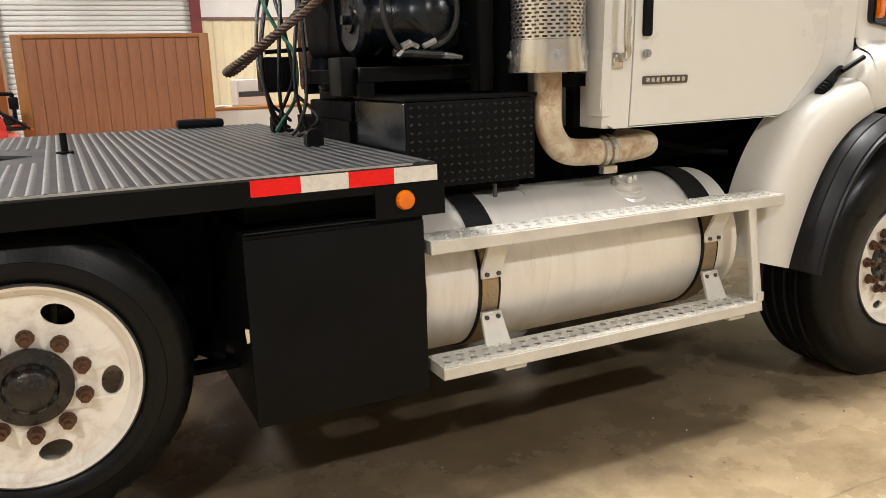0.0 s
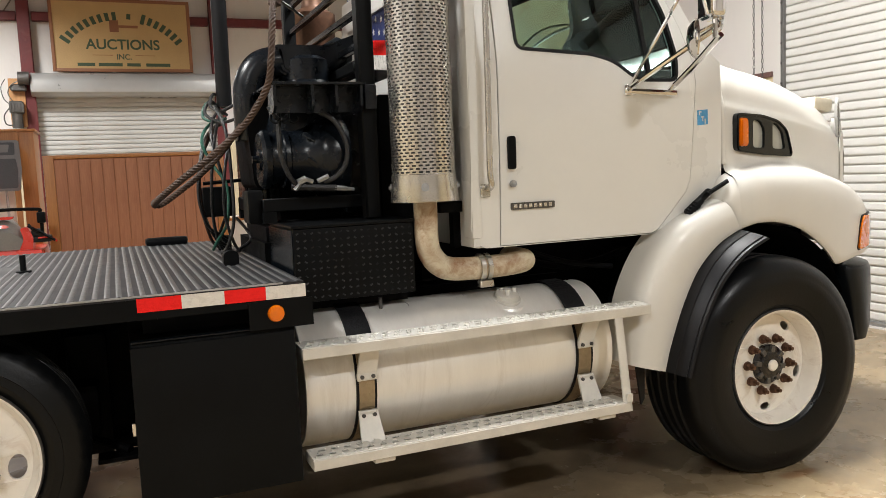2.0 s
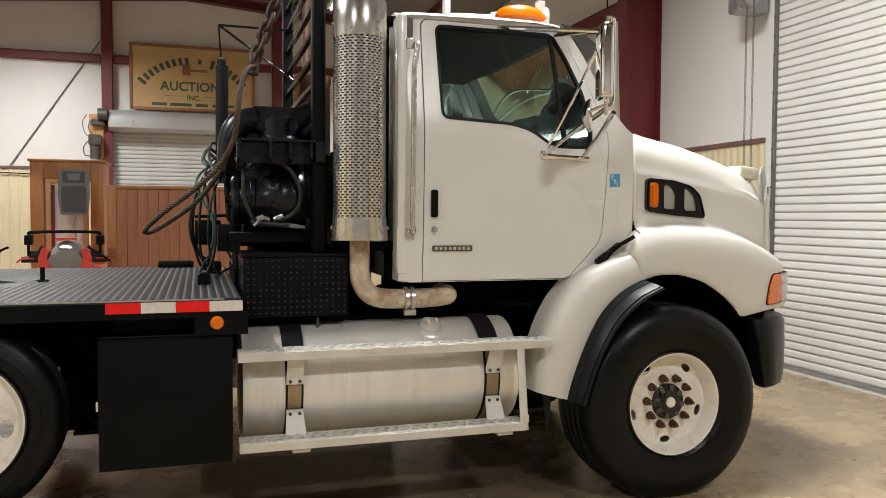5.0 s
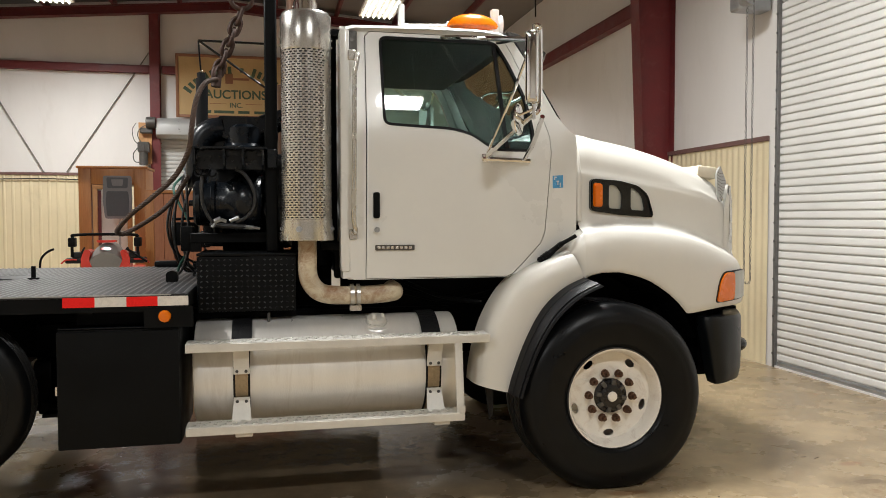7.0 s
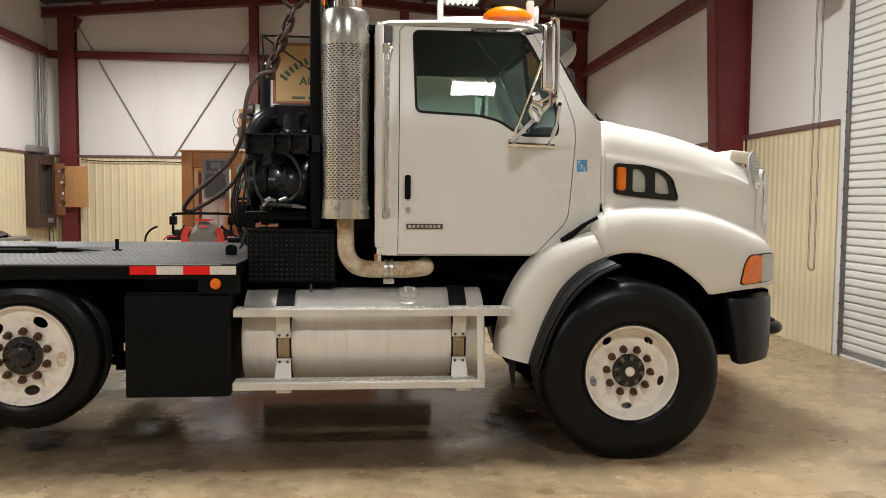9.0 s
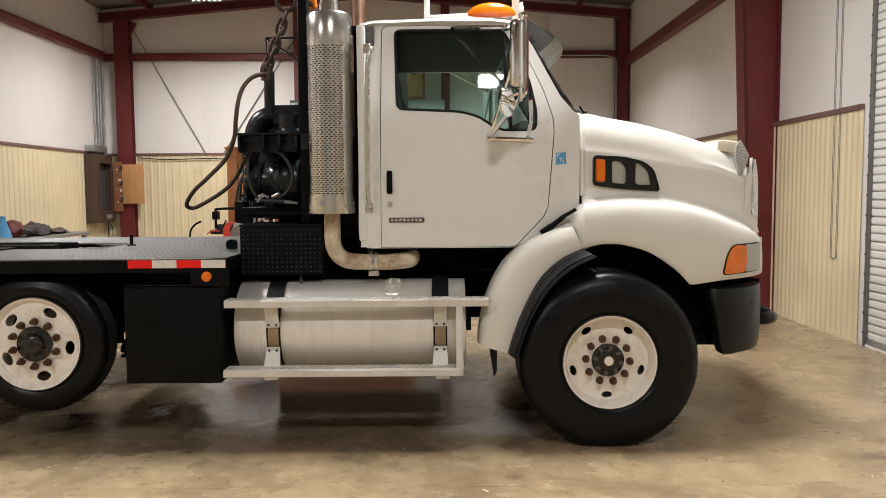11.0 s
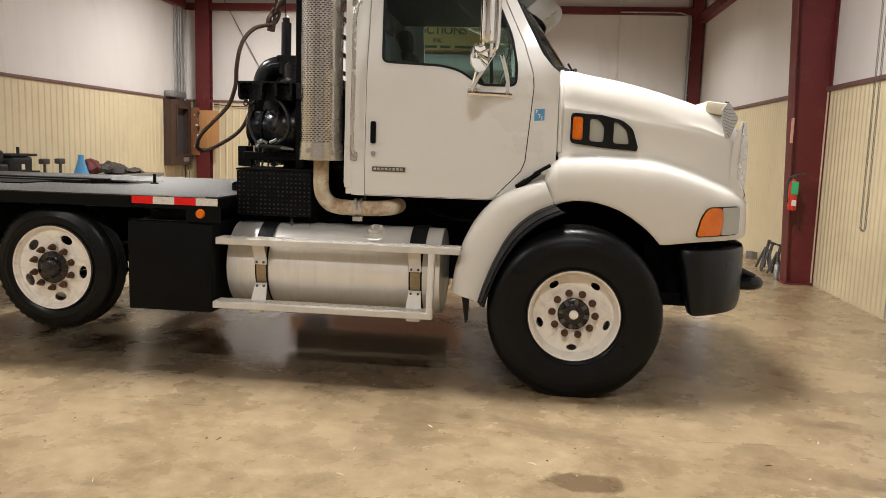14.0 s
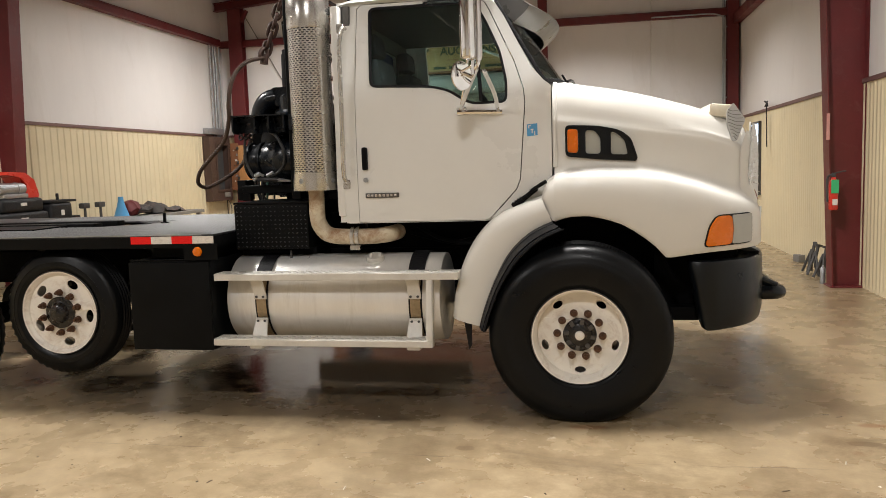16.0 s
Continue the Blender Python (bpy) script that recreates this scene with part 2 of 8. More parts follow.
M = dict(
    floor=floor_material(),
    liner=surface("white_liner", (0.72, 0.695, 0.672), 0.45, vary=0.05, scale=0.8, fine=9, bump=0.012, bump_scale=1.5, dirt=(0.45, 0.40, 0.34), dirt_amount=0.25, dirt_scale=1.3, stretch=(1, 1, 0.35)),
    cream=surface("cream_steel", (0.70, 0.605, 0.405), 0.42, vary=0.06, scale=1.2, fine=40, bump=0.002, dirt=(0.42, 0.33, 0.19), dirt_amount=0.25, dirt_scale=2.0),
    red_iron=surface("red_iron", (0.124, 0.014, 0.015), 0.5, vary=0.18, scale=4, fine=70, bump=0.003, dirt=(0.22, 0.09, 0.08), dirt_amount=0.3),
    trim_brown=surface("trim_brown", (0.16, 0.085, 0.075), 0.5, vary=0.12),
    roof=surface("roof_insulation", (0.22, 0.20, 0.19), 0.7, vary=0.1, scale=1.5, bump=0.02, bump_scale=2),
    door_white=surface("door_white", (0.68, 0.67, 0.645), 0.38, vary=0.05, scale=1.5, fine=50, bump=0.002, dirt=(0.40, 0.35, 0.29), dirt_amount=0.35, dirt_scale=2.2, stretch=(1, 0.4, 2.5)),
    shutter_grey=surface("shutter_grey", (0.56, 0.56, 0.54), 0.38, vary=0.05, scale=1.5, fine=50, bump=0.002, dirt=(0.40, 0.35, 0.29), dirt_amount=0.35, dirt_scale=2.2, stretch=(1, 0.4, 2.5)),
    galv=surface("galvanised", (0.40, 0.41, 0.42), 0.4, metal=0.8, vary=0.15, scale=9),
    guide_grey=surface("guide_grey", (0.15, 0.145, 0.14), 0.5, metal=0.4, vary=0.25, scale=9),
    # worn lugs, coloured lighter than their plate to paint in the highlights
    lug=surface("lug_worn_glint", (0.030, 0.031, 0.034), 0.30, vary=0.4, scale=12, bump=0.0, spec=0.45),
    white=surface("truck_white", (0.725, 0.722, 0.692), 0.30, vary=0.03, scale=1.5, fine=30, bump=0.0, coat=0.55, rough_vary=0.06),
    hood_white=surface("hood_white", (0.685, 0.665, 0.612), 0.40, vary=0.03, scale=1.5, fine=30, bump=0.0, coat=0.2, rough_vary=0.06),
    rim=surface("rim_white", (0.80, 0.76, 0.69), 0.38, vary=0.05, scale=8, bump=0.002, dirt=(0.30, 0.16, 0.08), dirt_amount=0.42, dirt_scale=9),
    black=surface("black_gloss", (0.0030, 0.0045, 0.0065), 0.20, vary=0.3, scale=6, fine=80, bump=0.0004, spec=0.34, rough_vary=0.08),
    black_satin=surface("black_satin", (0.0050, 0.0054, 0.0058), 0.42, vary=0.25, scale=4, fine=70, bump=0.0008, spec=0.08),
    deck=surface("deck_black", (0.028, 0.028, 0.030), 0.46, metal=0.0, vary=0.25, scale=2.5, fine=8, bump=0.0, dirt=(0.09, 0.085, 0.08), dirt_amount=0.3, dirt_scale=4, rough_vary=0.08, spec=0.20),
    # worn deck ribs, base tone raised so the colour carries part of their sheen
    deck_worn_sheen=surface("deck_worn_sheen", (0.078, 0.078, 0.078), 0.36, metal=0.0, vary=0.4, scale=14, fine=60, bump=0.0, dirt=(0.30, 0.29, 0.27), dirt_amount=0.4, dirt_scale=18, rough_vary=0.08, spec=0.26),
    unit=surface("unit_black", (0.0038, 0.0054, 0.0078), 0.26, vary=0.3, scale=6, fine=50, bump=0.002, bump_scale=30, spec=0.34, rough_vary=0.10),
    hood_grey=surface("hood_grey", (0.46, 0.46, 0.45), 0.34, metal=0.35, vary=0.06, scale=2, fine=20, bump=0.0),
    under=surface("chassis_black", (0.004, 0.004, 0.0045), 0.6, vary=0.3, scale=7, bump=0.006, spec=0.05),
    rubber=surface("tyre_rubber", (0.0034, 0.0038, 0.0043), 0.36, spec=0.20, vary=0.3, scale=7, fine=90, bump=0.002, dirt=(0.0075, 0.0075, 0.0075), dirt_amount=0.3, dirt_scale=7),
    flap=surface("fender_rubber", (0.006, 0.006, 0.007), 0.42, spec=0.22, vary=0.25, scale=5, bump=0.003, bump_scale=22),
    plastic=surface("bumper_plastic", (0.0046, 0.0060, 0.0070), 0.34, spec=0.28, vary=0.15, scale=4, bump=0.001),
    tank=surface("tank_alu", (0.82, 0.80, 0.76), 0.36, metal=0.45, vary=0.06, scale=3, fine=90, bump=0.001, dirt=(0.40, 0.34, 0.26), dirt_amount=0.3, dirt_scale=3, stretch=(3, 1, 0.5)),
    alu=surface("step_alu", (0.66, 0.64, 0.59), 0.52, metal=0.3, vary=0.1, scale=9, fine=80, bump=0.002),
    steel=surface("stainless", (0.56, 0.54, 0.50), 0.26, metal=0.92, vary=0.08, scale=5, fine=40, bump=0.0, dirt=(0.36, 0.30, 0.23), dirt_amount=0.14, dirt_scale=4, rough_vary=0.06),
    chrome=surface("chrome", (0.80, 0.80, 0.80), 0.07, metal=1.0, vary=0.03, bump=0.0, rough_vary=0.03),
    brass=surface("strap_tarnish", (0.34, 0.26, 0.16), 0.38, metal=0.6, vary=0.2, scale=14),
    pipe=surface("elbow_cream", (0.60, 0.53, 0.39), 0.45, vary=0.16, scale=5, dirt=(0.24, 0.095, 0.025), dirt_amount=0.85, dirt_scale=7, bump=0.004),
    rust=surface("rust_brown", (0.050, 0.024, 0.016), 0.6, metal=0.3, vary=0.35, scale=14, fine=120, bump=0.004),
    nut=surface("nut_rust", (0.11, 0.055, 0.032), 0.5, metal=0.5, vary=0.35, scale=25, bump=0.002),
    hub=surface("hub_dark", (0.075, 0.072, 0.070), 0.5, metal=0.4, vary=0.4, scale=18, bump=0.004),
    grease=surface("hub_grease", (0.007, 0.0065, 0.007), 0.25, vary=0.5, scale=20, bump=0.012, bump_scale=35, dirt=(0.10, 0.05, 0.03), dirt_amount=0.4, dirt_scale=14),
    amber=surface("amber_lens", (0.68, 0.150, 0.001), 0.20, vary=0.16, scale=5, bump=0.001, coat=0.5, spec=0.35),
    seal=surface("seal_rubber", (0.006, 0.006, 0.007), 0.6, vary=0.2, spec=0.2),
    lens=surface("clear_lens", (0.40, 0.40, 0.355), 0.14, vary=0.06, scale=3, bump=0.0, coat=0.6),
    tape_red=surface("tape_red", (0.82, 0.014, 0.012), 0.5, spec=0.2, vary=0.05, scale=40),
    tape_white=surface("tape_white", (0.72, 0.69, 0.64), 0.3, vary=0.05, scale=40),
    dark=surface("interior_dark", (0.050, 0.052, 0.054), 0.7, vary=0.2, scale=6),
    grey=surface("interior_grey", (0.175, 0.175, 0.17), 0.75, vary=0.15, scale=6),
    seat=surface("seat_cloth", (0.10, 0.10, 0.105), 0.9, vary=0.2, scale=20, bump=0.004),
    glass=glass_material("cab_glass", (0.61, 0.79, 0.75)),
    mirror=surface("mirror_face", (0.85, 0.85, 0.85), 0.02, metal=1.0, vary=0.0, bump=0, rough_vary=0.0),
    blue=surface("decal_blue", (0.08, 0.33, 0.62), 0.35, vary=0.05),
    badge=surface("badge_grey", (0.10, 0.095, 0.09), 0.35, metal=0.5, vary=0.1),
    navy=surface("flag_navy", (0.020, 0.032, 0.13), 0.7, vary=0.2, scale=12),
    silver=surface("badge_silver", (0.6, 0.58, 0.55), 0.25, metal=0.9, vary=0.05),
    panelling=wood_material("panelling", (0.275, 0.098, 0.044), (0.42, 0.178, 0.086)),
    oak=wood_material("oak_frame", (0.32, 0.118, 0.026), (0.47, 0.20, 0.052)),
    ply=wood_material("plywood", (0.42, 0.20, 0.07), (0.60, 0.32, 0.13)),
    sign=surface("sign_tan", (0.50, 0.34, 0.15), 0.5, vary=0.08, scale=2),
    sign_green=surface("sign_green", (0.050, 0.085, 0.045), 0.5, vary=0.1),
    sign_brown=surface("sign_brown", (0.26, 0.11, 0.05), 0.5, vary=0.1),
    speaker=surface("speaker_grey", (0.185, 0.195, 0.21), 0.45, vary=0.1),
    grille=surface("speaker_mesh", (0.070, 0.084, 0.098), 0.6, vary=0.1, scale=30),
    cabinet=surface("cabinet_brown", (0.070, 0.040, 0.030), 0.5, vary=0.25, scale=5),
    cover=surface("nose_cover", (0.66, 0.60, 0.47), 0.5, vary=0.12, scale=5, bump=0.006, bump_scale=8),
    rope=surface("rope_rust", (0.048, 0.025, 0.014), 0.65, metal=0.0, vary=0.4, scale=16, fine=120, bump=0.002),
    visor=surface("visor_steel", (0.125, 0.124, 0.120), 0.34, metal=0.4, spec=0.35, vary=0.1, scale=4, bump=0.0),
    debris=debris_material(),
    red=surface("mower_red", (0.62, 0.035, 0.020), 0.3, vary=0.06, coat=0.4),
    green=surface("hose_green", (0.016, 0.085, 0.058), 0.4, vary=0.2),
    cable=surface("hose_black", (0.014, 0.014, 0.015), 0.4, vary=0.2),
    cloth=surface("dark_cloth", (0.06, 0.055, 0.052), 0.9, vary=0.4, scale=9, bump=0.02, bump_scale=12, dirt=(0.20, 0.10, 0.07), dirt_amount=0.5),
    office=surface("office_white", (0.70, 0.68, 0.64), 0.5, vary=0.05),
    bench_grey=surface("bench_grey", (0.20, 0.19, 0.17), 0.6, vary=0.2),
    case=surface("case_black", (0.014, 0.014, 0.015), 0.5, vary=0.3, scale=9, spec=0.25),
    notice=surface("notice_pink", (0.60, 0.30, 0.26), 0.5, vary=0.15, scale=20),
    tag_green=surface("tag_green", (0.04, 0.42, 0.16), 0.5, vary=0.05),
    daylight=glow("daylight_pane", (0.62, 0.80, 1.0), 2.2),
    lamp=glow("lamp_diffuser", (1.0, 0.95, 0.84), 6.0),
)


# ---------------------------------------------------------------- mesh helpers
def finish(name, bm, material, sharp=38):
    bmesh.ops.remove_doubles(bm, verts=bm.verts, dist=0.00005)
    bmesh.ops.recalc_face_normals(bm, faces=bm.faces)
    lim = radians(sharp)
    for f in bm.faces:
        f.smooth = True
    for e in bm.edges:
        e.smooth = len(e.link_faces) == 2 and e.calc_face_angle(0) < lim
    me = bpy.data.meshes.new(name)
    bm.to_mesh(me)
    bm.free()
    me.materials.append(M[material])
    return me


def part(name, bm, material, parent, label="", sharp=38):
    ob = new(name, finish(name, bm, material, sharp))
    ob.parent = parent
    if parent.parent is None:
        ob.matrix_parent_inverse = Matrix.Translation(-Vector(parent.location))
    if label:
        tagged(ob, label)
    return ob


def piece(name, me, parent, m=None):
    ob = new(name, me)
    ob.parent = parent
    if parent.parent is None:
        ob.matrix_parent_inverse = Matrix.Translation(-Vector(parent.location))
    if m is not None:
        ob.matrix_basis = m
    return ob


def thing(name, at, label, category, group="", kind=""):
    ob = new(name)
    ob.empty_display_size = 0.05
    ob.location = at
    return tagged(ob, label, category, group, kind)


def solid(name, bm, material, label, category, group="", kind="", sharp=38):
    return tagged(new(name, finish(name, bm, material, sharp)), label, category, group, kind)


def box(bm, x0, x1, y0, y1, z0, z1, bevel=0.0, seg=2, m=None):
    vs = [bm.verts.new((x, y, z)) for x in (x0, x1) for y in (y0, y1) for z in (z0, z1)]
    fs = [bm.faces.new([vs[i] for i in q]) for q in ((0, 1, 3, 2), (4, 6, 7, 5), (0, 4, 5, 1), (2, 3, 7, 6), (0, 2, 6, 4), (1, 5, 7, 3))]
    if bevel:
        es = list({e for f in fs for e in f.edges})
        out = bmesh.ops.bevel(bm, geom=es, offset=bevel, segments=seg, affect="EDGES", profile=0.6)
        vs = list({v for f in out["faces"] for v in f.verts} | {v for v in vs if v.is_valid})
    if m is not None:
        bmesh.ops.transform(bm, matrix=m, verts=vs)
    return vs


def ring(bm, c, u, v, r, seg, rv=None):
    rv = rv or r
    return [bm.verts.new(Vector(c) + u * (r * math.cos(a)) + v * (rv * math.sin(a))) for a in (2 * math.pi * i / seg for i in range(seg))]


def bridge(bm, a, b):
    n = len(a)
    for i in range(n):
        bm.faces.new((a[i], a[(i + 1) % n], b[(i + 1) % n], b[i]))


def cyl(bm, p0, p1, r, seg=16, r1=None, caps=True):
    p0, p1 = Vector(p0), Vector(p1)
    d = (p1 - p0).normalized()
    u = d.orthogonal().normalized()
    v = d.cross(u)
    a, b = ring(bm, p0, u, v, r, seg), ring(bm, p1, u, v, r1 or r, seg)
    bridge(bm, a, b)
    if caps:
        bm.faces.new(a[::-1])
        bm.faces.new(b)


def smooth_path(pts, n=6, closed=False):
    pts = [Vector(p) for p in pts]
    out = []
    m = len(pts)
    for i in range(m if closed else m - 1):
        p0, p1, p2, p3 = (pts[(i + k) % m] if closed else pts[min(max(i + k, 0), m - 1)] for k in (-1, 0, 1, 2))
        for k in range(n):
            t = k / n
            out.append(0.5 * (2 * p1 + (p2 - p0) * t + (2 * p0 - 5 * p1 + 4 * p2 - p3) * t * t + (3 * p1 - p0 - 3 * p2 + p3) * t ** 3))
    if not closed:
        out.append(pts[-1])
    return out


def tube(bm, pts, r, seg=8, n=6, closed=False):
    """A round bar or hose along a smooth path."""
    path = smooth_path(pts, n, closed) if n > 1 else [Vector(p) for p in pts]
    rings, u = [], None
    m = len(path)
    for i, p in enumerate(path):
        d = (path[(i + 1) % m] - path[i - 1]) if closed else (path[min(i + 1, m - 1)] - path[max(i - 1, 0)])
        d.normalize()
        u = d.orthogonal().normalized() if u is None else (u - d * u.dot(d)).normalized()
        rings.append(ring(bm, p, u, d.cross(u), r, seg))
    for a, b in zip(rings, rings[1:]):
        bridge(bm, a, b)
    if closed:
        bridge(bm, rings[-1], rings[0])
    else:
        bm.faces.new(rings[0][::-1])
        bm.faces.new(rings[-1])


def twisted(bm, pts, r, lay=0.11, n=64, seg=22, lobes=5):
    """A laid wire rope: a round bar whose strands wind about its path."""
    path = smooth_path(pts, n)
    rings, u, run = [], None, 0.0
    for i, p in enumerate(path):
        d = (path[min(i + 1, len(path) - 1)] - path[max(i - 1, 0)]).normalized()
        u = d.orthogonal().normalized() if u is None else (u - d * u.dot(d)).normalized()
        v = d.cross(u)
        run += (p - path[i - 1]).length if i else 0.0
        rr = []
        for k in range(seg):
            a = 2 * math.pi * k / seg
            q = r * (0.72 + 0.38 * abs(math.cos(0.5 * lobes * (a - 2 * math.pi * run / lay))))
            rr.append(bm.verts.new(p + u * (q * math.cos(a)) + v * (q * math.sin(a))))
        rings.append(rr)
    for a, b in zip(rings, rings[1:]):
        bridge(bm, a, b)
    bm.faces.new(rings[0][::-1])
    bm.faces.new(rings[-1])


def lathe(bm, prof, c, axis="y", seg=48, flip=1, closed=False):
    """Revolves (radius, offset) pairs about an axis through c."""
    ax = {"x": Vector((1, 0, 0)), "y": Vector((0, 1, 0)), "z": Vector((0, 0, 1))}[axis]
    u = ax.orthogonal().normalized()
    v = ax.cross(u)
    rings = [ring(bm, Vector(c) + ax * (h * flip), u, v, max(r, 0.0005), seg) for r, h in prof]
    for a, b in zip(rings, rings[1:]):
        bridge(bm, a, b)
    if closed:
        bridge(bm, rings[-1], rings[0])
    return rings


def prism(bm, outer, holes, f, cuts=()):
    """A plate with holes from flat outlines (u, v); f(u, v, w) puts it in space, w = 0 front and 1 back."""
    from mathutils.geometry import tessellate_polygon
    loops = [outer] + list(holes)
    flat = [p for lp in loops for p in lp]
    tris = tessellate_polygon([[Vector((u, v, 0)) for u, v in lp] for lp in loops])
    tmp = bmesh.new()
    vs = [[tmp.verts.new((u, v, w)) for u, v in flat] for w in (0, 1)]
    for w in (0, 1):
        for t in tris:
            try:
                tmp.faces.new([vs[w][i] for i in t])
            except ValueError:
                pass
    k = 0
    for lp in loops:
        n = len(lp)
        for i in range(n):
            a, b = k + i, k + (i + 1) % n
            tmp.faces.new((vs[0][a], vs[0][b], vs[1][b], vs[1][a]))
        k += n
    for axis, val in cuts:
        no = (1, 0, 0) if axis == "u" else (0, 1, 0)
        co = (val, 0, 0) if axis == "u" else (0, val, 0)
        bmesh.ops.bisect_plane(tmp, geom=tmp.verts[:] + tmp.edges[:] + tmp.faces[:], plane_co=co, plane_no=no)
    for v in tmp.verts:
        v.co = Vector(f(*v.co))
    me = bpy.data.meshes.new("tmp")
    tmp.to_mesh(me)
    tmp.free()
    bm.from_mesh(me)
    bpy.data.meshes.remove(me)


def grid(bm, rows, cap=False):
    vs = [[bm.verts.new(p) for p in r] for r in rows]
    for a, b in zip(vs, vs[1:]):
        for i in range(len(a) - 1):
            bm.faces.new((a[i], a[i + 1], b[i + 1], b[i]))
    return vs


def rounded(pts, r, n=4):
    """Rounds the corners of a flat outline."""
    out = []
    m = len(pts)
    for i in range(m):
        p, a, b = Vector(pts[i]), Vector(pts[i - 1]), Vector(pts[(i + 1) % m])
        d0, d1 = (a - p), (b - p)
        k = min(r, d0.length * 0.45, d1.length * 0.45)
        s, e = p + d0.normalized() * k, p + d1.normalized() * k
        for j in range(n + 1):
            t = j / n
            q = s * (1 - t) ** 2 + p * 2 * t * (1 - t) + e * t * t
            out.append((q.x, q.y))
    return out


def oval(cx, cy, a, b, ang=0.0, n=16):
    ca, sa = math.cos(ang), math.sin(ang)
    return [(cx + a * math.cos(t) * ca - b * math.sin(t) * sa, cy + a * math.cos(t) * sa + b * math.sin(t) * ca) for t in (2 * math.pi * i / n for i in range(n))]


def interp(table, x):
    xs, ys = zip(*table)
    return float(np.interp(x, xs, ys))


def text_mesh(body, size, extrude=0.002):
    cu = bpy.data.curves.new("text", "FONT")
    cu.body, cu.size, cu.extrude, cu.align_x = body, size, extrude, "CENTER"
    cu.offset = size * 0.022
    ob = bpy.data.objects.new("text", cu)
    me = bpy.data.meshes.new_from_object(ob)
    bpy.data.objects.remove(ob)
    return me


# ---------------------------------------------------------------- the building
XL, XR, YB, YF = -5.35, 6.78, 15.72, -8.2
EAVE, RIDGE_X, RIDGE = 5.85, 0.72, 6.36
GATE = (1.08, 5.35, 4.35)
ROLL = (-0.77, 2.49, 3.50)
WAINS = 2.52


def flat_wall(name, outer, holes, f, label):
    bm = bmesh.new()
    prism(bm, outer, holes, f)
    return solid(name, bm, "liner", label, "wall", kind="structure")


bm = bmesh.new()
box(bm, XL - 0.4, XR + 0.4, YF - 0.4, YB + 0.4, -0.25, 0.0)
floor = solid("floor", bm, "floor", "worn sealed concrete shop floor with stains and shade painted under a truck", "floor", kind="structure")

gable = [(XL - 0.2, 0), (XR + 0.2, 0), (XR + 0.2, EAVE), (RIDGE_X, RIDGE), (XL - 0.2, EAVE)]
wall_north = flat_wall("wall_north", gable, [[(ROLL[0], 0.02), (ROLL[1], 0.02), (ROLL[1], ROLL[2]), (ROLL[0], ROLL[2])]],
                       lambda u, v, w: (u, YB + 0.2 * w, v), "white vinyl-lined steel end wall")
wall_south = flat_wall("wall_south", gable, [], lambda u, v, w: (u, YF - 0.2 * w, v), "white vinyl-lined steel end wall")
side = [(YF, 0), (YB, 0), (YB, EAVE), (YF, EAVE)]
wall_east = flat_wall("wall_east", side, [[(GATE[0], 0.02), (GATE[1], 0.02), (GATE[1], GATE[2]), (GATE[0], GATE[2])]],
                      lambda u, v, w: (XR + 0.2 * w, u, v), "white vinyl-lined side wall with a wide gate")
wall_west = flat_wall("wall_west", side, [], lambda u, v, w: (XL - 0.2 * w, u, v), "white vinyl-lined side wall")

bm = bmesh.new()
for xa, za, xb, zb in ((XL - 0.3, EAVE, RIDGE_X, RIDGE), (RIDGE_X, RIDGE, XR + 0.3, EAVE)):
    prism(bm, [(YF - 0.2, 0), (YB + 0.2, 0), (YB + 0.2, 1), (YF - 0.2, 1)], [],
          lambda u, v, w, xa=xa, xb=xb, za=za, zb=zb: (xa + (xb - xa) * v, u, za + (zb - za) * v + 0.002 + 0.1 * w))
solid("ceiling", bm, "roof", "dim insulated sloping steel roof", "ceiling", kind="structure")


def corrugated(a, b, normal, z0, z1, parent, pitch=0.172):
    """A ribbed steel sheet along a wall from a to b, standing off it along normal, with a cap trim."""
    a, b, normal = Vector((*a, 0)), Vector((*b, 0)), Vector((*normal, 0))
    length = (b - a).length
    d = (b - a).normalized()
    shape = [(0.0, 0.0), (0.58 * pitch, 0.0), (0.70 * pitch, 0.014), (0.84 * pitch, 0.014), (0.96 * pitch, 0.0)]
    if pitch < 0.15:
        shape = [(0.0, 0.0), (0.15 * pitch, 0.002), (0.3 * pitch, 0.008), (0.5 * pitch, 0.012), (0.7 * pitch, 0.008), (0.85 * pitch, 0.002)]
    pts = []
    k = 0
    while True:
        for s, h in shape:
            if k * pitch + s > length:
                break
            pts.append((k * pitch + s, h))
        k += 1
        if k * pitch > length:
            break
    pts.append((length, 0.0))
    bm = bmesh.new()
    rows = [[a + d * s + normal * (0.012 + h) + Vector((0, 0, z)) for s, h in pts] for z in (z0, z1)]
    grid(bm, rows)
    grid(bm, [[p + Vector((0, 0, 0)) for p in rows[1]], [a + d * s + normal * 0.002 + Vector((0, 0, z1)) for s, h in pts]])
    part("wainscot_sheet", bm, "cream", parent, "ribbed cream steel wainscot sheet", 25)
    bm = bmesh.new()
    n = normal
    p, q = a + n * 0.004, b + n * 0.042
    box(bm, min(p.x, q.x), max(p.x, q.x), min(p.y, q.y), max(p.y, q.y), z1 - 0.01, z1 + 0.045, 0.004, 1)
    part("cap_trim", bm, "trim_brown", parent, "dark brown cap trim")


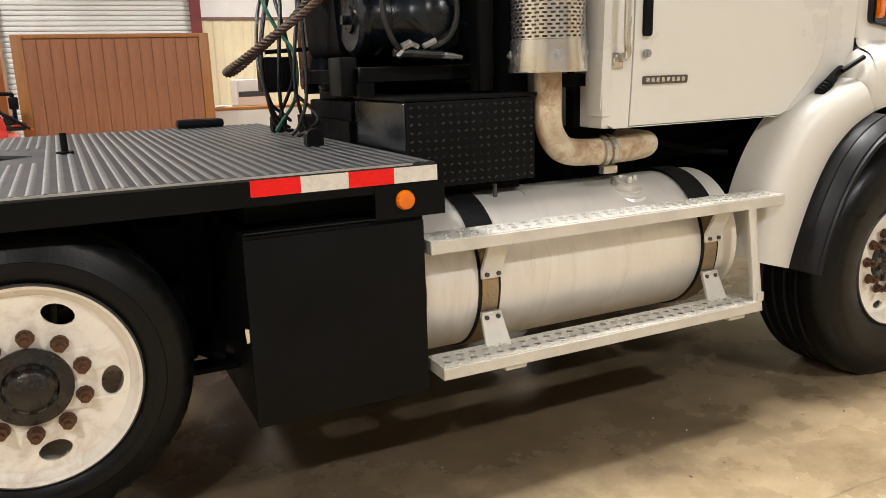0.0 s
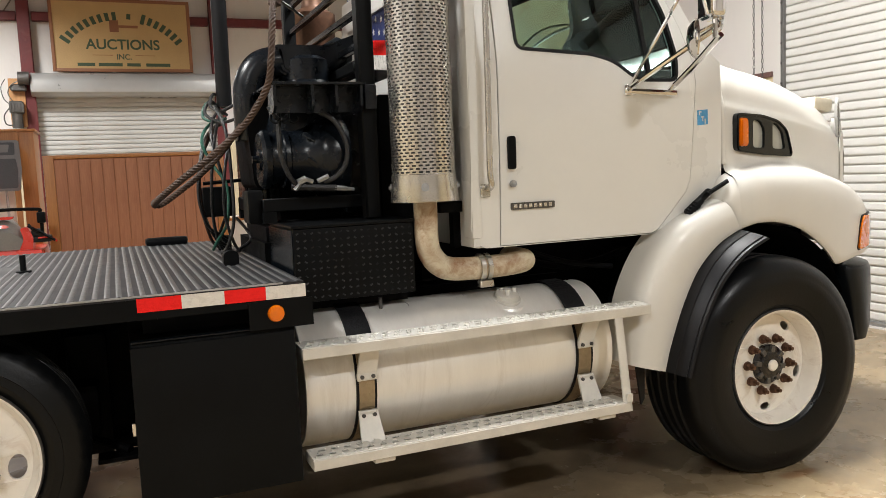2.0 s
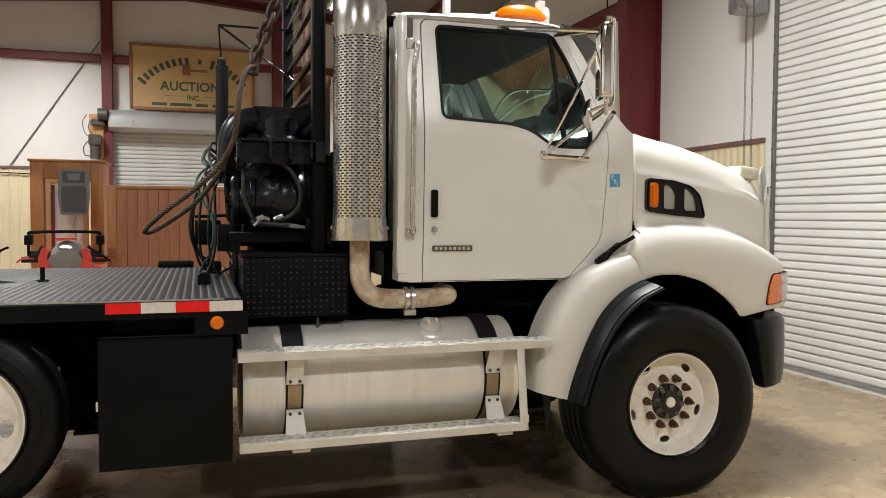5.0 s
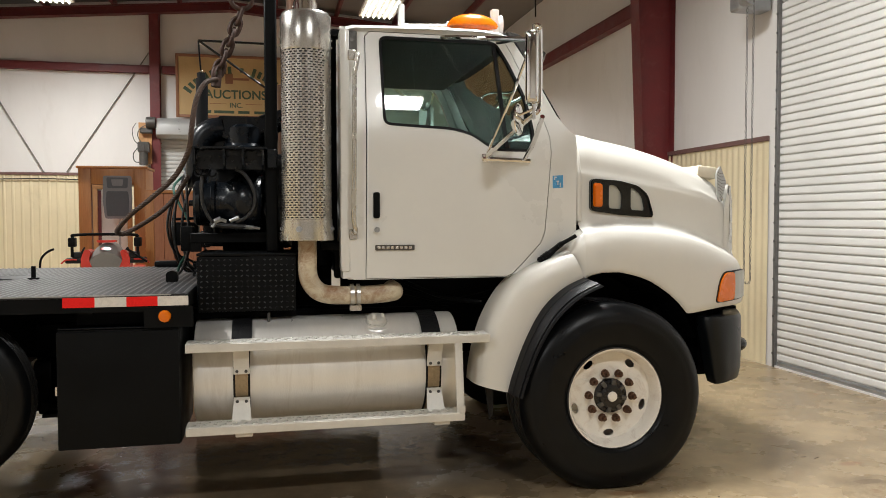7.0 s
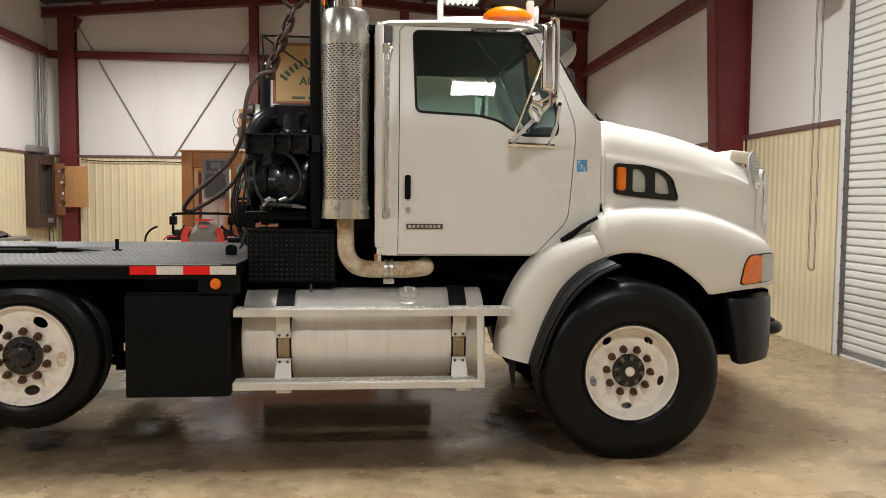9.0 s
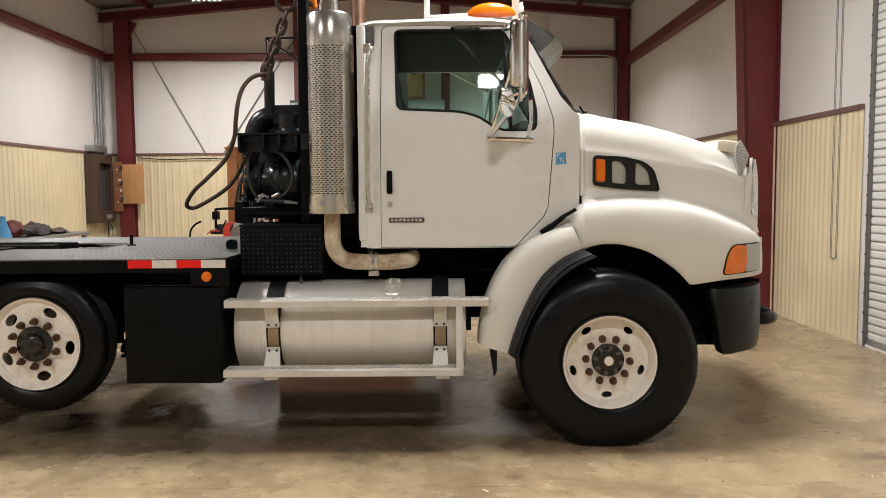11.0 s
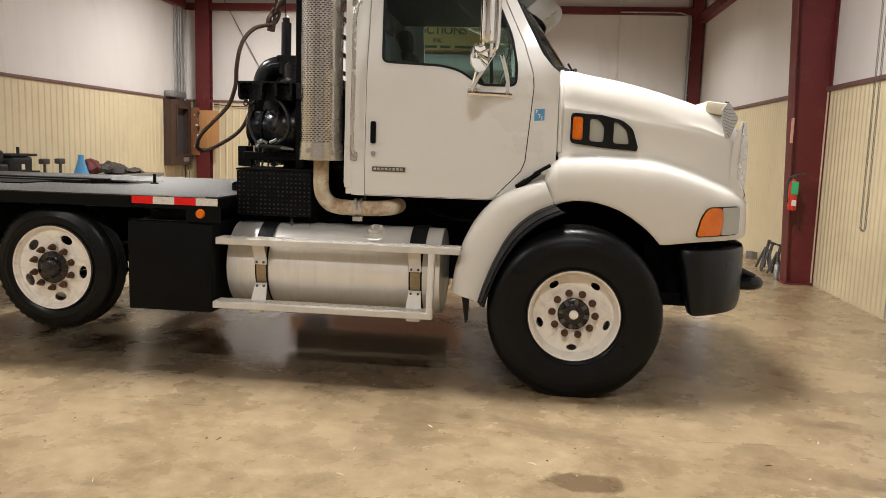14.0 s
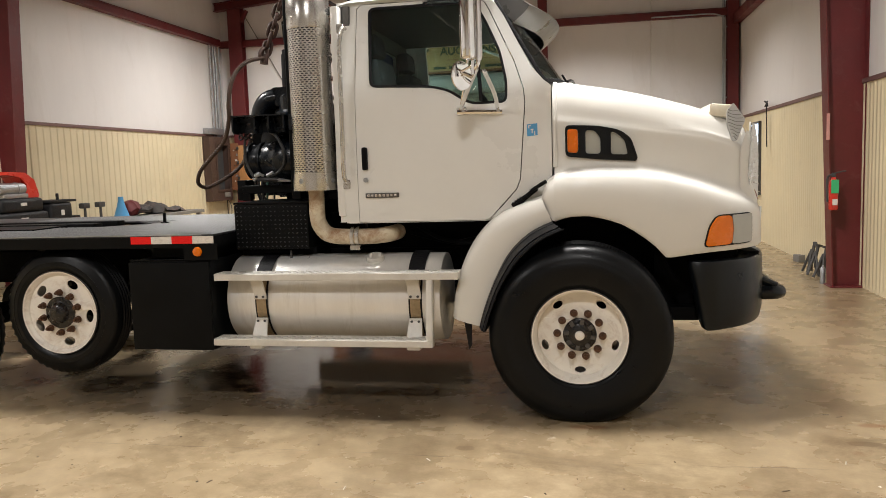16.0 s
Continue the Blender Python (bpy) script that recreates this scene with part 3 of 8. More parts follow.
corrugated((XL, YB), (ROLL[0] - 0.1, YB), (0, -1), 0, WAINS, wall_north)
corrugated((ROLL[1] + 0.1, YB), (XR, YB), (0, -1), 0, WAINS, wall_north)
corrugated((XR, GATE[1] + 0.12), (XR, YB - 0.05), (-1, 0), 0, 2.44, wall_east, 0.115)
corrugated((XL, YF + 0.1), (XL, YB - 0.05), (1, 0), 0, WAINS, wall_west)
corrugated((XR, YF + 0.1), (XR, GATE[0] - 0.12), (-1, 0), 0, 2.44, wall_east, 0.115)


def girt(a, b, z, name, depth=0.2, h=0.16):
    bm = bmesh.new()
    box(bm, min(a[0], b[0]), max(a[0], b[0]), min(a[1], b[1]), max(a[1], b[1]), z - h / 2, z + h / 2 - 0.02, 0.006, 1)
    box(bm, min(a[0], b[0]), max(a[0], b[0]), min(a[1], b[1]), max(a[1], b[1]), z + h / 2 - 0.017, z + h / 2, 0.002, 1)
    return solid(name, bm, "red_iron", "dark red primed steel girt bolted along a wall", "girt", "wall girts", "structure")


girt((XL + 0.01, YB - 0.14), (-0.95, YB - 0.003), 4.76, "girt")
girt((-0.70, YB - 0.14), (2.42, YB - 0.003), 4.76, "girt")
girt((2.66, YB - 0.14), (XR - 0.01, YB - 0.003), 4.76, "girt")
girt((XR - 0.16, 7.95), (XR - 0.003, YB - 0.24), 4.58, "girt", h=0.2)
girt((XL + 0.003, 8.25), (XL + 0.16, YB - 0.35), 4.76, "girt")
girt((XL + 0.003, YF), (XL + 0.16, 7.7), 4.76, "girt")


def i_column(name, x, y, x_in_foot, x_in_top, z1, thick=0.24, along="x"):
    """A tapered I column of a rigid frame: two flanges and a web, on a base plate."""
    col = thing(name, (x, y, 0), "dark red primed tapered steel frame column", "column", "frame columns", "structure")
    s = 1 if x_in_foot > x else -1
    bm = bmesh.new()
    box(bm, x, x + s * 0.012, y - thick / 2, y + thick / 2, 0.02, z1)
    part("flange", bm, "red_iron", col)
    bm = bmesh.new()
    prism(bm, [(0.0, 0.02), (x_in_foot - x, 0.02), (x_in_top - x, z1), (0.0, z1)], [], lambda u, v, w: (x + u, y - 0.005 + 0.01 * w, v))
    part("web", bm, "red_iron", col)
    bm = bmesh.new()
    prism(bm, [(y - thick / 2, 0.02), (y + thick / 2, 0.02), (y + thick / 2, z1), (y - thick / 2, z1)], [],
          lambda u, v, w: (x_in_foot + (x_in_top - x_in_foot) * v / z1 + s * 0.014 * w, u, v))
    part("flange", bm, "red_iron", col)
    bm = bmesh.new()
    box(bm, min(x, x_in_foot + s * 0.04), max(x, x_in_foot + s * 0.04), y - thick / 2 - 0.02, y + thick / 2 + 0.02, 0.0, 0.02, 0.004, 1)
    part("base_plate", bm, "red_iron", col)
    return col


i_column("frame_column", XR - 0.005, 7.62, 6.44, 6.22, 5.5)
i_column("frame_column", XL + 0.005, 8.02, -5.07, -4.82, 5.5)
i_column("frame_column", XR - 0.005, -0.15, 6.44, 6.22, 5.5)
i_column("frame_column", XL + 0.005, 0.2, -5.07, -4.82, 5.5)


def end_post(x0, x1, z1):
    bm = bmesh.new()
    box(bm, x0, x1, YB - 0.03, YB - 0.004, 0.0, z1, 0.003, 1)
    box(bm, (x0 + x1) / 2 - 0.01, (x0 + x1) / 2 + 0.01, YB - 0.2, YB - 0.03, 0.0, z1)
    box(bm, x0, x1, YB - 0.225, YB - 0.2, 0.0, z1, 0.003, 1)
    return solid("end_post", bm, "red_iron", "dark red primed steel end wall post", "column", "end wall posts", "structure")


end_post(-5.04, -4.70, 5.75)
end_post(-0.93, -0.73, 6.05)
end_post(2.44, 2.64, 6.05)
end_post(6.50, 6.74, 5.75)

# rafters of the frames and roof purlins
for y in (15.45, 7.8, -0.05):
    bm = bmesh.new()
    for xa, za, xb, zb in ((XL + 0.02, EAVE - 0.16, RIDGE_X - 0.001, RIDGE - 0.16), (RIDGE_X, RIDGE - 0.16, XR - 0.02, EAVE - 0.16)):
        dep = 0.16 if y > 15 else 0.42
        for lo, hi, t in ((-dep, 0, 0.006), (-dep - 0.012, -dep, 0.1), (0.0, 0.012, 0.1)):
            prism(bm, [(xa, za + lo), (xb, zb + lo), (xb, zb + hi), (xa, za + hi)], [], lambda u, v, w, t=t, y=y: (u, y - t + 2 * t * w, v))
    solid("rafter", bm, "red_iron", "dark red primed steel roof rafter", "rafter", "roof rafters", "structure")
for i, x in enumerate((-4.2, -2.9, -1.6, -0.3, 1.7, 3.0, 4.3, 5.6)):
    z = interp([(XL, EAVE), (RIDGE_X, RIDGE), (XR, EAVE)], x)
    bm = bmesh.new()
    box(bm, x - 0.03, x + 0.03, YF, YB - 0.02, z - 0.145, z - 0.005)
    solid("purlin", bm, "red_iron", "dark red steel roof purlin", "purlin", "roof purlins", "structure")

# cross bracing rods on the end wall
for a, b in (((-4.66, 5.40), (-3.06, 2.56)), ((-2.63, 2.57), (-0.96, 5.13))):
    bm = bmesh.new()
    cyl(bm, (a[0], YB - 0.035, a[1]), (b[0], YB - 0.035, b[1]), 0.012, 8)
    solid("brace_rod", bm, "bench_grey", "thin steel cross bracing rod at the end wall", "brace rod", "brace rods", "structure")
bm = bmesh.new()
box(bm, -0.04, 0.04, -0.05, 0.05, -0.16, 0.16, 0.01, 1, pose(-4.66, YB - 0.11, 5.40, 0, 28, 0))
solid("brace_bracket", bm, "red_iron", "steel bracket of a brace rod", "bracket", kind="structure")


def slat_mesh(length, pitch, axis, mat="door_white"):
    """One roll-up door slat: a shallow curved bar with a groove below."""
    prof = [(0.0, 0.006), (0.002, -0.010), (0.012, -0.010), (0.0145, 0.011), (pitch * 0.32, 0.0165), (pitch * 0.6, 0.0175), (pitch * 0.88, 0.0145), (pitch * 0.97, 0.010), (pitch, 0.006)]
    bm = bmesh.new()
    if axis == "y":
        rows = [[(-h, y, z) for z, h in prof] for y in (0, length)] + [[(0.018, y, z) for z, h in prof] for y in (length, 0)]
    else:
        rows = [[(x, -h, z) for z, h in prof] for x in (0, length)] + [[(x, 0.018, z) for z, h in prof] for x in (length, 0)]
    grid(bm, rows + [rows[0]])
    return finish("slat", bm, mat, 20)


# big roll-up gate in the side wall
gate = thing("gate", (XR + 0.03, (GATE[0] + GATE[1]) / 2, 0), "closed white steel roll-up gate with dirty ribs", "roll-up gate", kind="structure")
me = slat_mesh(GATE[1] - GATE[0], 0.0845, "y")
n = 0
while 0.06 + (n + 1) * 0.0845 < GATE[2] + 0.05:
    piece("slat", me, gate, Matrix.Translation((XR + 0.045, GATE[0], 0.06 + n * 0.0845)))
    n += 1
bm = bmesh.new()
box(bm, XR + 0.01, XR + 0.05, GATE[0] + 0.02, GATE[1] - 0.02, 0.0, 0.06, 0.006, 1)
part("bottom_bar", bm, "galv", gate, "grey bottom bar with a rubber seal")
bolt = bmesh.new()
cyl(bolt, (-0.010, 0, 0), (0.0, 0, 0), 0.012, 6)
bolt_me = finish("bolt", bolt, "hub")
for y in (GATE[1] - 0.012, GATE[0] - 0.024):
    bm = bmesh.new()
    box(bm, XR - 0.012, XR + 0.03, y, y + 0.036, 0.0, GATE[2] + 0.1, 0.004, 1)
    rail = part("guide", bm, "guide_grey", gate, "dull grey guide rail")
    for k in range(22):
        piece("bolt", bolt_me, rail, Matrix.Translation((XR - 0.012, y + 0.018, 0.15 + 0.2 * k)))
bm = bmesh.new()
cyl(bm, (XR - 0.28, GATE[0] - 0.1, GATE[2] + 0.25), (XR - 0.28, GATE[1] + 0.05, GATE[2] + 0.25), 0.24, 24)
part("barrel", bm, "galv", gate, "grey curtain barrel above the opening")
bm = bmesh.new()
box(bm, 6.36, 6.74, 5.42, 5.62, 3.80, 4.25, 0.02, 1)
cyl(bm, (6.42, 5.30, 3.92), (6.42, 5.42, 3.92), 0.10, 16)
part("hoist", bm, "galv", gate, "grey chain hoist box")
# hand chain, a long narrow loop of links
link = bmesh.new()
tube(link, [(0.0, 0, -0.022), (0.009, 0, -0.012), (0.009, 0, 0.012), (0, 0, 0.022), (-0.009, 0, 0.012), (-0.009, 0, -0.012)], 0.0032, 4, 2, True)
link_me = finish("chain_link", link, "hub")
chain = thing("hand_chain", (6.42, 5.32, 0.88), "long loop of thin steel hand chain hanging from a gate hoist", "chain", kind="structure")
loop = [(6.42, 5.375, 3.9 - 0.042 * i) for i in range(70)]
loop += [(6.42, 5.265, 1.002 + 0.042 * i) for i in range(69)]
for i, p in enumerate(loop):
    piece("chain_link", link_me, chain, Matrix.Translation(p) @ pose(0, 0, 0, 0, 0, 90 * (i % 2) + 20))
for i, a in enumerate((0.0, 0.785, 1.57, 2.356, 3.1416)):
    piece("chain_link", link_me, chain, Matrix.Translation((6.42, 5.32 + 0.055 * math.cos(a), 0.96 - 0.055 * math.sin(a))) @ pose(0, 0, 0, 180 - math.degrees(a), 0, 90 * (i % 2) + 20))

# small roll-up door in the end wall, with its barrel cover and operator
roll = thing("rollup_door", (0.86, YB - 0.05, 0), "closed white ribbed roll-up door under a galvanised hood", "roll-up door", kind="structure")
me = slat_mesh(ROLL[1] - ROLL[0] - 0.02, 0.088, "x", "shutter_grey")
for k in range(39):
    piece("slat", me, roll, Matrix.Translation((ROLL[0] + 0.01, YB - 0.02, 0.03 + 0.088 * k)))
for x in (ROLL[0] - 0.08, ROLL[1] - 0.01):
    bm = bmesh.new()
    box(bm, x, x + 0.09, YB - 0.12, YB - 0.002, 0.0, ROLL[2], 0.004, 1)
    part("guide", bm, "door_white", roll)
bm = bmesh.new()
prof = [(YB - 0.01, 3.28), (YB - 0.38, 3.30), (YB - 0.45, 3.36), (YB - 0.46, 3.55), (YB - 0.40, 3.66), (YB - 0.28, 3.72), (YB - 0.01, 3.72)]
prism(bm, prof, [], lambda u, v, w: (ROLL[0] - 0.02 + w * (ROLL[1] - ROLL[0] + 0.04), u, v))
part("hood", bm, "hood_grey", roll, "pale grey curtain hood")
bm = bmesh.new()
box(bm, -1.16, -0.90, YB - 0.26, YB - 0.23, 2.75, 3.62, 0.005, 1)
part("mounting_board", bm, "ply", roll, "plywood mounting board")
bm = bmesh.new()
box(bm, -1.16, -0.93, YB - 0.46, YB - 0.27, 2.98, 3.20, 0.02, 1)
cyl(bm, (-1.05, YB - 0.36, 2.72), (-1.05, YB - 0.36, 2.98), 0.09, 14)
cyl(bm, (-0.98, YB - 0.42, 3.60), (-0.80, YB - 0.42, 3.60), 0.12, 18)
box(bm, -1.12, -0.86, YB - 0.40, YB - 0.3, 3.38, 3.5, 0.02, 1)
tube(bm, [(-1.16, YB - 0.3, 3.1), (-1.26, YB - 0.32, 2.95), (-1.24, YB - 0.3, 2.8), (-1.14, YB - 0.3, 2.78)], 0.012, 6)
for k in range(5):
    box(bm, -1.15 + 0.05 * k, -1.12 + 0.05 * k, YB - 0.475, YB - 0.461, 2.99 + 0.03 * (k % 2), 3.17 - 0.02 * (k % 3), 0.004, 1)
tube(bm, [(-1.10, YB - 0.38, 3.20), (-1.16, YB - 0.40, 3.34), (-1.10, YB - 0.42, 3.48), (-0.98, YB - 0.42, 3.55)], 0.010, 6)
tube(bm, [(-1.20, YB - 0.30, 3.60), (-1.27, YB - 0.34, 3.45), (-1.24, YB - 0.34, 3.25), (-1.15, YB - 0.38, 3.15)], 0.009, 6)
part("operator", bm, "badge", roll, "grey motor operator with sprockets and wiring")

# ceiling lamps
for (x, y), power, (lw, ll), beam in zip(LAMPS, LAMP_POWER, LAMP_SIZE, LAMP_SPREAD):
    zr = interp([(XL, EAVE), (RIDGE_X, RIDGE), (XR, EAVE)], x) - 0.14
    lamp = thing("ceiling_lamp", (x, y, LAMP_Z), "bright hanging fluorescent high bay lamp", "ceiling lamp", "high bay lamps")
    bm = bmesh.new()
    box(bm, x - lw / 2 - 0.01, x + lw / 2 + 0.01, y - ll / 2 - 0.02, y + ll / 2 + 0.02, LAMP_Z + 0.012, LAMP_Z + 0.07, 0.01, 1)
    for dx, dy in ((-0.2, -0.4 * ll), (0.2, 0.4 * ll)):
        cyl(bm, (x + dx, y + dy, LAMP_Z + 0.07), (x + dx, y + dy, zr + 0.15), 0.006, 6)
    part("housing", bm, "office", lamp, "white metal housing on hangers")
    bm = bmesh.new()
    for k in range(6):
        cyl(bm, (x - 0.26 + 0.104 * k, y - ll * 0.49, LAMP_Z - 0.005), (x - 0.26 + 0.104 * k, y + ll * 0.49, LAMP_Z - 0.005), 0.014, 8)
    part("tubes", bm, "lamp", lamp, "glowing tubes")
    li = bpy.data.lights.new("lamp_light", "AREA")
    li.shape, li.size, li.size_y, li.energy, li.color = "RECTANGLE", lw, ll, power, LAMP_COLOR
    li.spread = radians(beam)
    ob = new("lamp_light", li)
    ob.location = (x, y, LAMP_Z - 0.03)


# ---------------------------------------------------------------- the truck
CY = 3.51
truck = thing("truck", (1.0, CY, 0), "white day-cab heavy truck with black deck and winch unit", "truck")


def far(y):
    return 2 * CY - y




def wheel(x, face, z, radius, width, rim_r, dish, front, s=1):
    """A disc wheel: s = 1 for the near side, -1 for the far side (face is the outer tyre plane)."""
    def f(p):
        return p * s
    wh = thing("wheel", (x, face, z), "", "")
    w = bmesh.new()
    R, W = radius, width
    prof = [(rim_r - 0.01, 0.045), (rim_r + 0.012, 0.016), (rim_r + 0.05, 0.004), (R * 0.74, 0.0), (R * 0.80, 0.003), (R * 0.805, 0.0), (R - 0.075, 0.006), (R - 0.045, 0.018), (R - 0.018, 0.030), (R - 0.004, 0.052)]
    if front:
        prof = [(rim_r - 0.01, 0.045), (rim_r + 0.012, 0.016), (rim_r + 0.022, 0.006), (rim_r + 0.032, 0.001), (rim_r + 0.036, -0.006), (rim_r + 0.065, -0.015), (rim_r + 0.10, -0.022), (rim_r + 0.14, -0.026), (rim_r + 0.172, -0.0265), (rim_r + 0.176, -0.0245), (rim_r + 0.195, -0.023), (R - 0.062, -0.014), (R - 0.040, -0.002), (R - 0.022, 0.014), (R - 0.009, 0.034), (R - 0.003, 0.055)]
    for k in range(4):
        c = 0.075 + (W - 0.15) * (k + 0.5) / 4
        prof += [(R, c - 0.016), (R - 0.012, c - 0.010), (R - 0.012, c + 0.010), (R, c + 0.016)]
    prof += [(R - 0.004, W - 0.052), (R - 0.018, W - 0.03), (R - 0.06, W - 0.008), (R * 0.74, W), (rim_r + 0.02, W - 0.012), (rim_r - 0.01, W - 0.045)]
    lathe(w, prof, (x, face, z), "y", 96, f(1), True)
    for v in w.verts:
        if v.co.z < 0.003:
            v.co.z = 0.003
    if not front:
        for v in w.verts:
            dx, dz, h = v.co.x - x, v.co.z - z, abs(v.co.y - face)
            if math.hypot(dx, dz) > R - 0.022 and (h < 0.06 or h > W - 0.06):
                if round(math.atan2(dz, dx) / (2 * math.pi / 96)) % 2:
                    k = 1 - 0.013 / R
                    v.co.x, v.co.z = x + dx * k, z + dz * k
    tyre = w
    r = bmesh.new()
    inner = 0.240
    lathe(r, [(rim_r - 0.012, 0.05), (rim_r + 0.004, 0.020), (rim_r + 0.012, 0.010), (rim_r + 0.008, 0.004), (rim_r - 0.004, 0.008), (rim_r - 0.012, 0.024),
              (rim_r - 0.018, max(0.028, dish * 0.35)), (rim_r - 0.024, max(0.034, dish * 0.8)), (rim_r - 0.028, dish - 0.003 + 0.004), (inner + 0.018, dish + 0.001), (inner + 0.012, dish + 0.014), (rim_r - 0.03, dish + 0.03), (rim_r - 0.03, width - 0.05)],
          (x, face, z), "y", 72, f(1))
    n_holes = 5
    holes = []
    turn0 = radians(54) if front else radians(-8)
    for k in range(n_holes):
        a = turn0 + 2 * math.pi * k / n_holes
        holes.append(oval((0.228 if front else 0.216) * math.cos(a), (0.228 if front else 0.216) * math.sin(a), 0.021 if front else 0.031, 0.034 if front else 0.046, a, 16))
    ring_out = oval(0, 0, inner + 0.018, inner + 0.018, 0, 60)
    holes.append(oval(0, 0, 0.085, 0.085, 0, 40))

    def disc(u, v, t):
        rr = math.hypot(u, v)
        cup = 0.0 if rr > 0.185 else -0.018 * min(1, (0.185 - rr) / 0.014)
        return (x + u, face + f(dish + cup + 0.011 * t), z + v)
    prism(r, ring_out, holes, disc)
    return wh, tyre, r


nb = bmesh.new()
cyl(nb, (0, 0, 0), (0, -0.010, 0), 0.0255, 10, 0.023)
cyl(nb, (0, -0.010, 0), (0, -0.032, 0), 0.0195, 6)
cyl(nb, (0, -0.032, 0), (0, -0.052, 0), 0.010, 8)
NUT = finish("wheel_nut", nb, "nut")
nb = bmesh.new()
box(nb, -0.013, 0.013, -0.012, 0.012, 0.064, 0.099, 0.003, 1)
COG = finish("hub_cog", nb, "badge")


def build_wheel(x, face, z, radius, width, rim_r, dish, front, s=1, label=""):
    wh, tyre, r = wheel(x, face, z, radius, width, rim_r, dish, front, s)
    bpy.data.objects.remove(wh)
    rim = part("wheel", r, "rim", truck, label or "white painted steel disc wheel")
    part("tyre", tyre, "rubber", rim, "black ribbed rubber tyre")
    bolt_r = 0.140 if front else 0.1445
    for k in range(10):
        a = 2 * math.pi * k / 10 + (-0.06 if front else 0.28)
        piece("wheel_nut", NUT, rim, Matrix.Translation((x + bolt_r * math.cos(a), face + s * (dish - 0.018), z + bolt_r * math.sin(a))) @ pose(0, 0, 0, 0 if s == 1 else 180, 0, 0))
    w_ = bmesh.new()
    lathe(w_, [(rim_r + 0.0125, 0.0105), (rim_r + 0.0085, 0.0030), (rim_r + 0.0050, 0.0035)], (x, face, z), "y", 72, s)
    part("worn_lip", w_, "hub", rim, "dark worn rim lip")
    h = bmesh.new()
    if front:
        lathe(h, [(0.104, dish - 0.005), (0.104, dish - 0.022), (0.098, dish - 0.028), (0.078, dish - 0.031), (0.072, dish - 0.042), (0.062, dish - 0.046), (0.056, dish - 0.048), (0.0, dish - 0.049)], (x, face, z), "y", 32, s)
        part("hub", h, "grease", rim, "dirty dark grey hub")
        for k in range(8):
            piece("hub_cog", COG, rim, Matrix.Translation((x, face + s * (dish - 0.032), z)) @ pose(0, 0, 0, 0, 45 * k + 10, 0))
        c = bmesh.new()
        lathe(c, [(0.030, dish - 0.046), (0.030, dish - 0.056), (0.024, dish - 0.062), (0.0, dish - 0.064)], (x, face, z), "y", 24, s)
        part("hub_cap", c, "rim", rim, "small cream hub cap")
    else:
        lathe(h, [(0.114, dish - 0.016), (0.114, dish - 0.026), (0.086, dish - 0.030), (0.075, dish - 0.034), (0.066, dish - 0.060), (0.05, dish - 0.072), (0.0, dish - 0.074)], (x, face, z), "y", 32, s)
        part("hub", h, "grease", rim, "greasy rusted hub")
    return rim


FX, FZ = 3.495, 0.541
build_wheel(FX, 2.250, FZ, 0.570, 0.41, 0.290, 0.100, True)
build_wheel(FX, far(2.250), FZ, 0.570, 0.41, 0.290, 0.100, True, -1)
build_wheel(-0.165, 2.345, 0.665, 0.455, 0.27, 0.292, 0.04, False, 1, "white painted steel wheel of the raised lift axle")
build_wheel(-0.165, far(2.345), 0.665, 0.455, 0.27, 0.292, 0.04, False, -1, "white painted steel wheel of the raised lift axle")
build_wheel(-1.30, 2.315, 0.515, 0.52, 0.28, 0.288, 0.10, False)
build_wheel(-1.30, far(2.315), 0.515, 0.52, 0.28, 0.288, 0.10, False, -1)

# chassis, axles and driveline, all black
def simple(name, mat, label, fill, parent=None, sharp=38):
    bm = bmesh.new()
    fill(bm)
    return part(name, bm, mat, parent or truck, label, sharp)


for y in (3.09, far(3.09) - 0.08):
    bm = bmesh.new()
    box(bm, -3.0, 4.45, y, y + 0.012, 0.78, 1.04)
    box(bm, -3.0, 4.45, y, y + 0.08, 1.03, 1.042)
    box(bm, -3.0, 4.45, y, y + 0.08, 0.778, 0.79)
    part("frame_rail", bm, "under", truck, "black steel chassis rail")
simple("front_axle", "under", "black forged axle beam", lambda b: (box(b, 3.42, 3.56, 2.62, far(2.62), 0.42, 0.56, 0.03), cyl(b, (3.25, 2.75, 0.60), (3.25, far(2.75), 0.60), 0.025, 8)))
simple("lift_axle", "under", "black lift axle beam", lambda b: (cyl(b, (-0.165, 2.5, 0.664), (-0.165, far(2.5), 0.664), 0.07, 14), box(b, -0.1, 0.35, 2.95, 3.05, 0.55, 0.66, 0.02)))
simple("drive_axle", "under", "black drive axle housing", lambda b: (cyl(b, (-1.30, 2.5, 0.515), (-1.30, far(2.5), 0.515), 0.09, 14), lathe(b, [(0.0, -0.22), (0.2, -0.15), (0.24, 0), (0.2, 0.15), (0, 0.22)], (-1.30, CY, 0.55), "y", 20)))
simple("engine", "under", "black engine and gearbox under the cab", lambda b: (box(b, 2.9, 4.2, 3.15, 3.87, 0.72, 1.55, 0.05), box(b, 2.05, 2.95, 3.24, 3.78, 0.66, 1.15, 0.08), cyl(b, (0.3, CY, 0.72), (2.05, CY, 0.8), 0.05, 12)))
# unseen cylinder added between the rails; it only darkens reflections in the floor
simple("reflection_blocker", "under", "unseen black cylinder added between the rails to darken floor reflections", lambda b: lathe(b, [(0.0, 1.20), (0.09, 1.21), (0.12, 1.25), (0.12, 2.40), (0.09, 2.44), (0.0, 2.45)], (0, CY, 0.47), "x", 24))
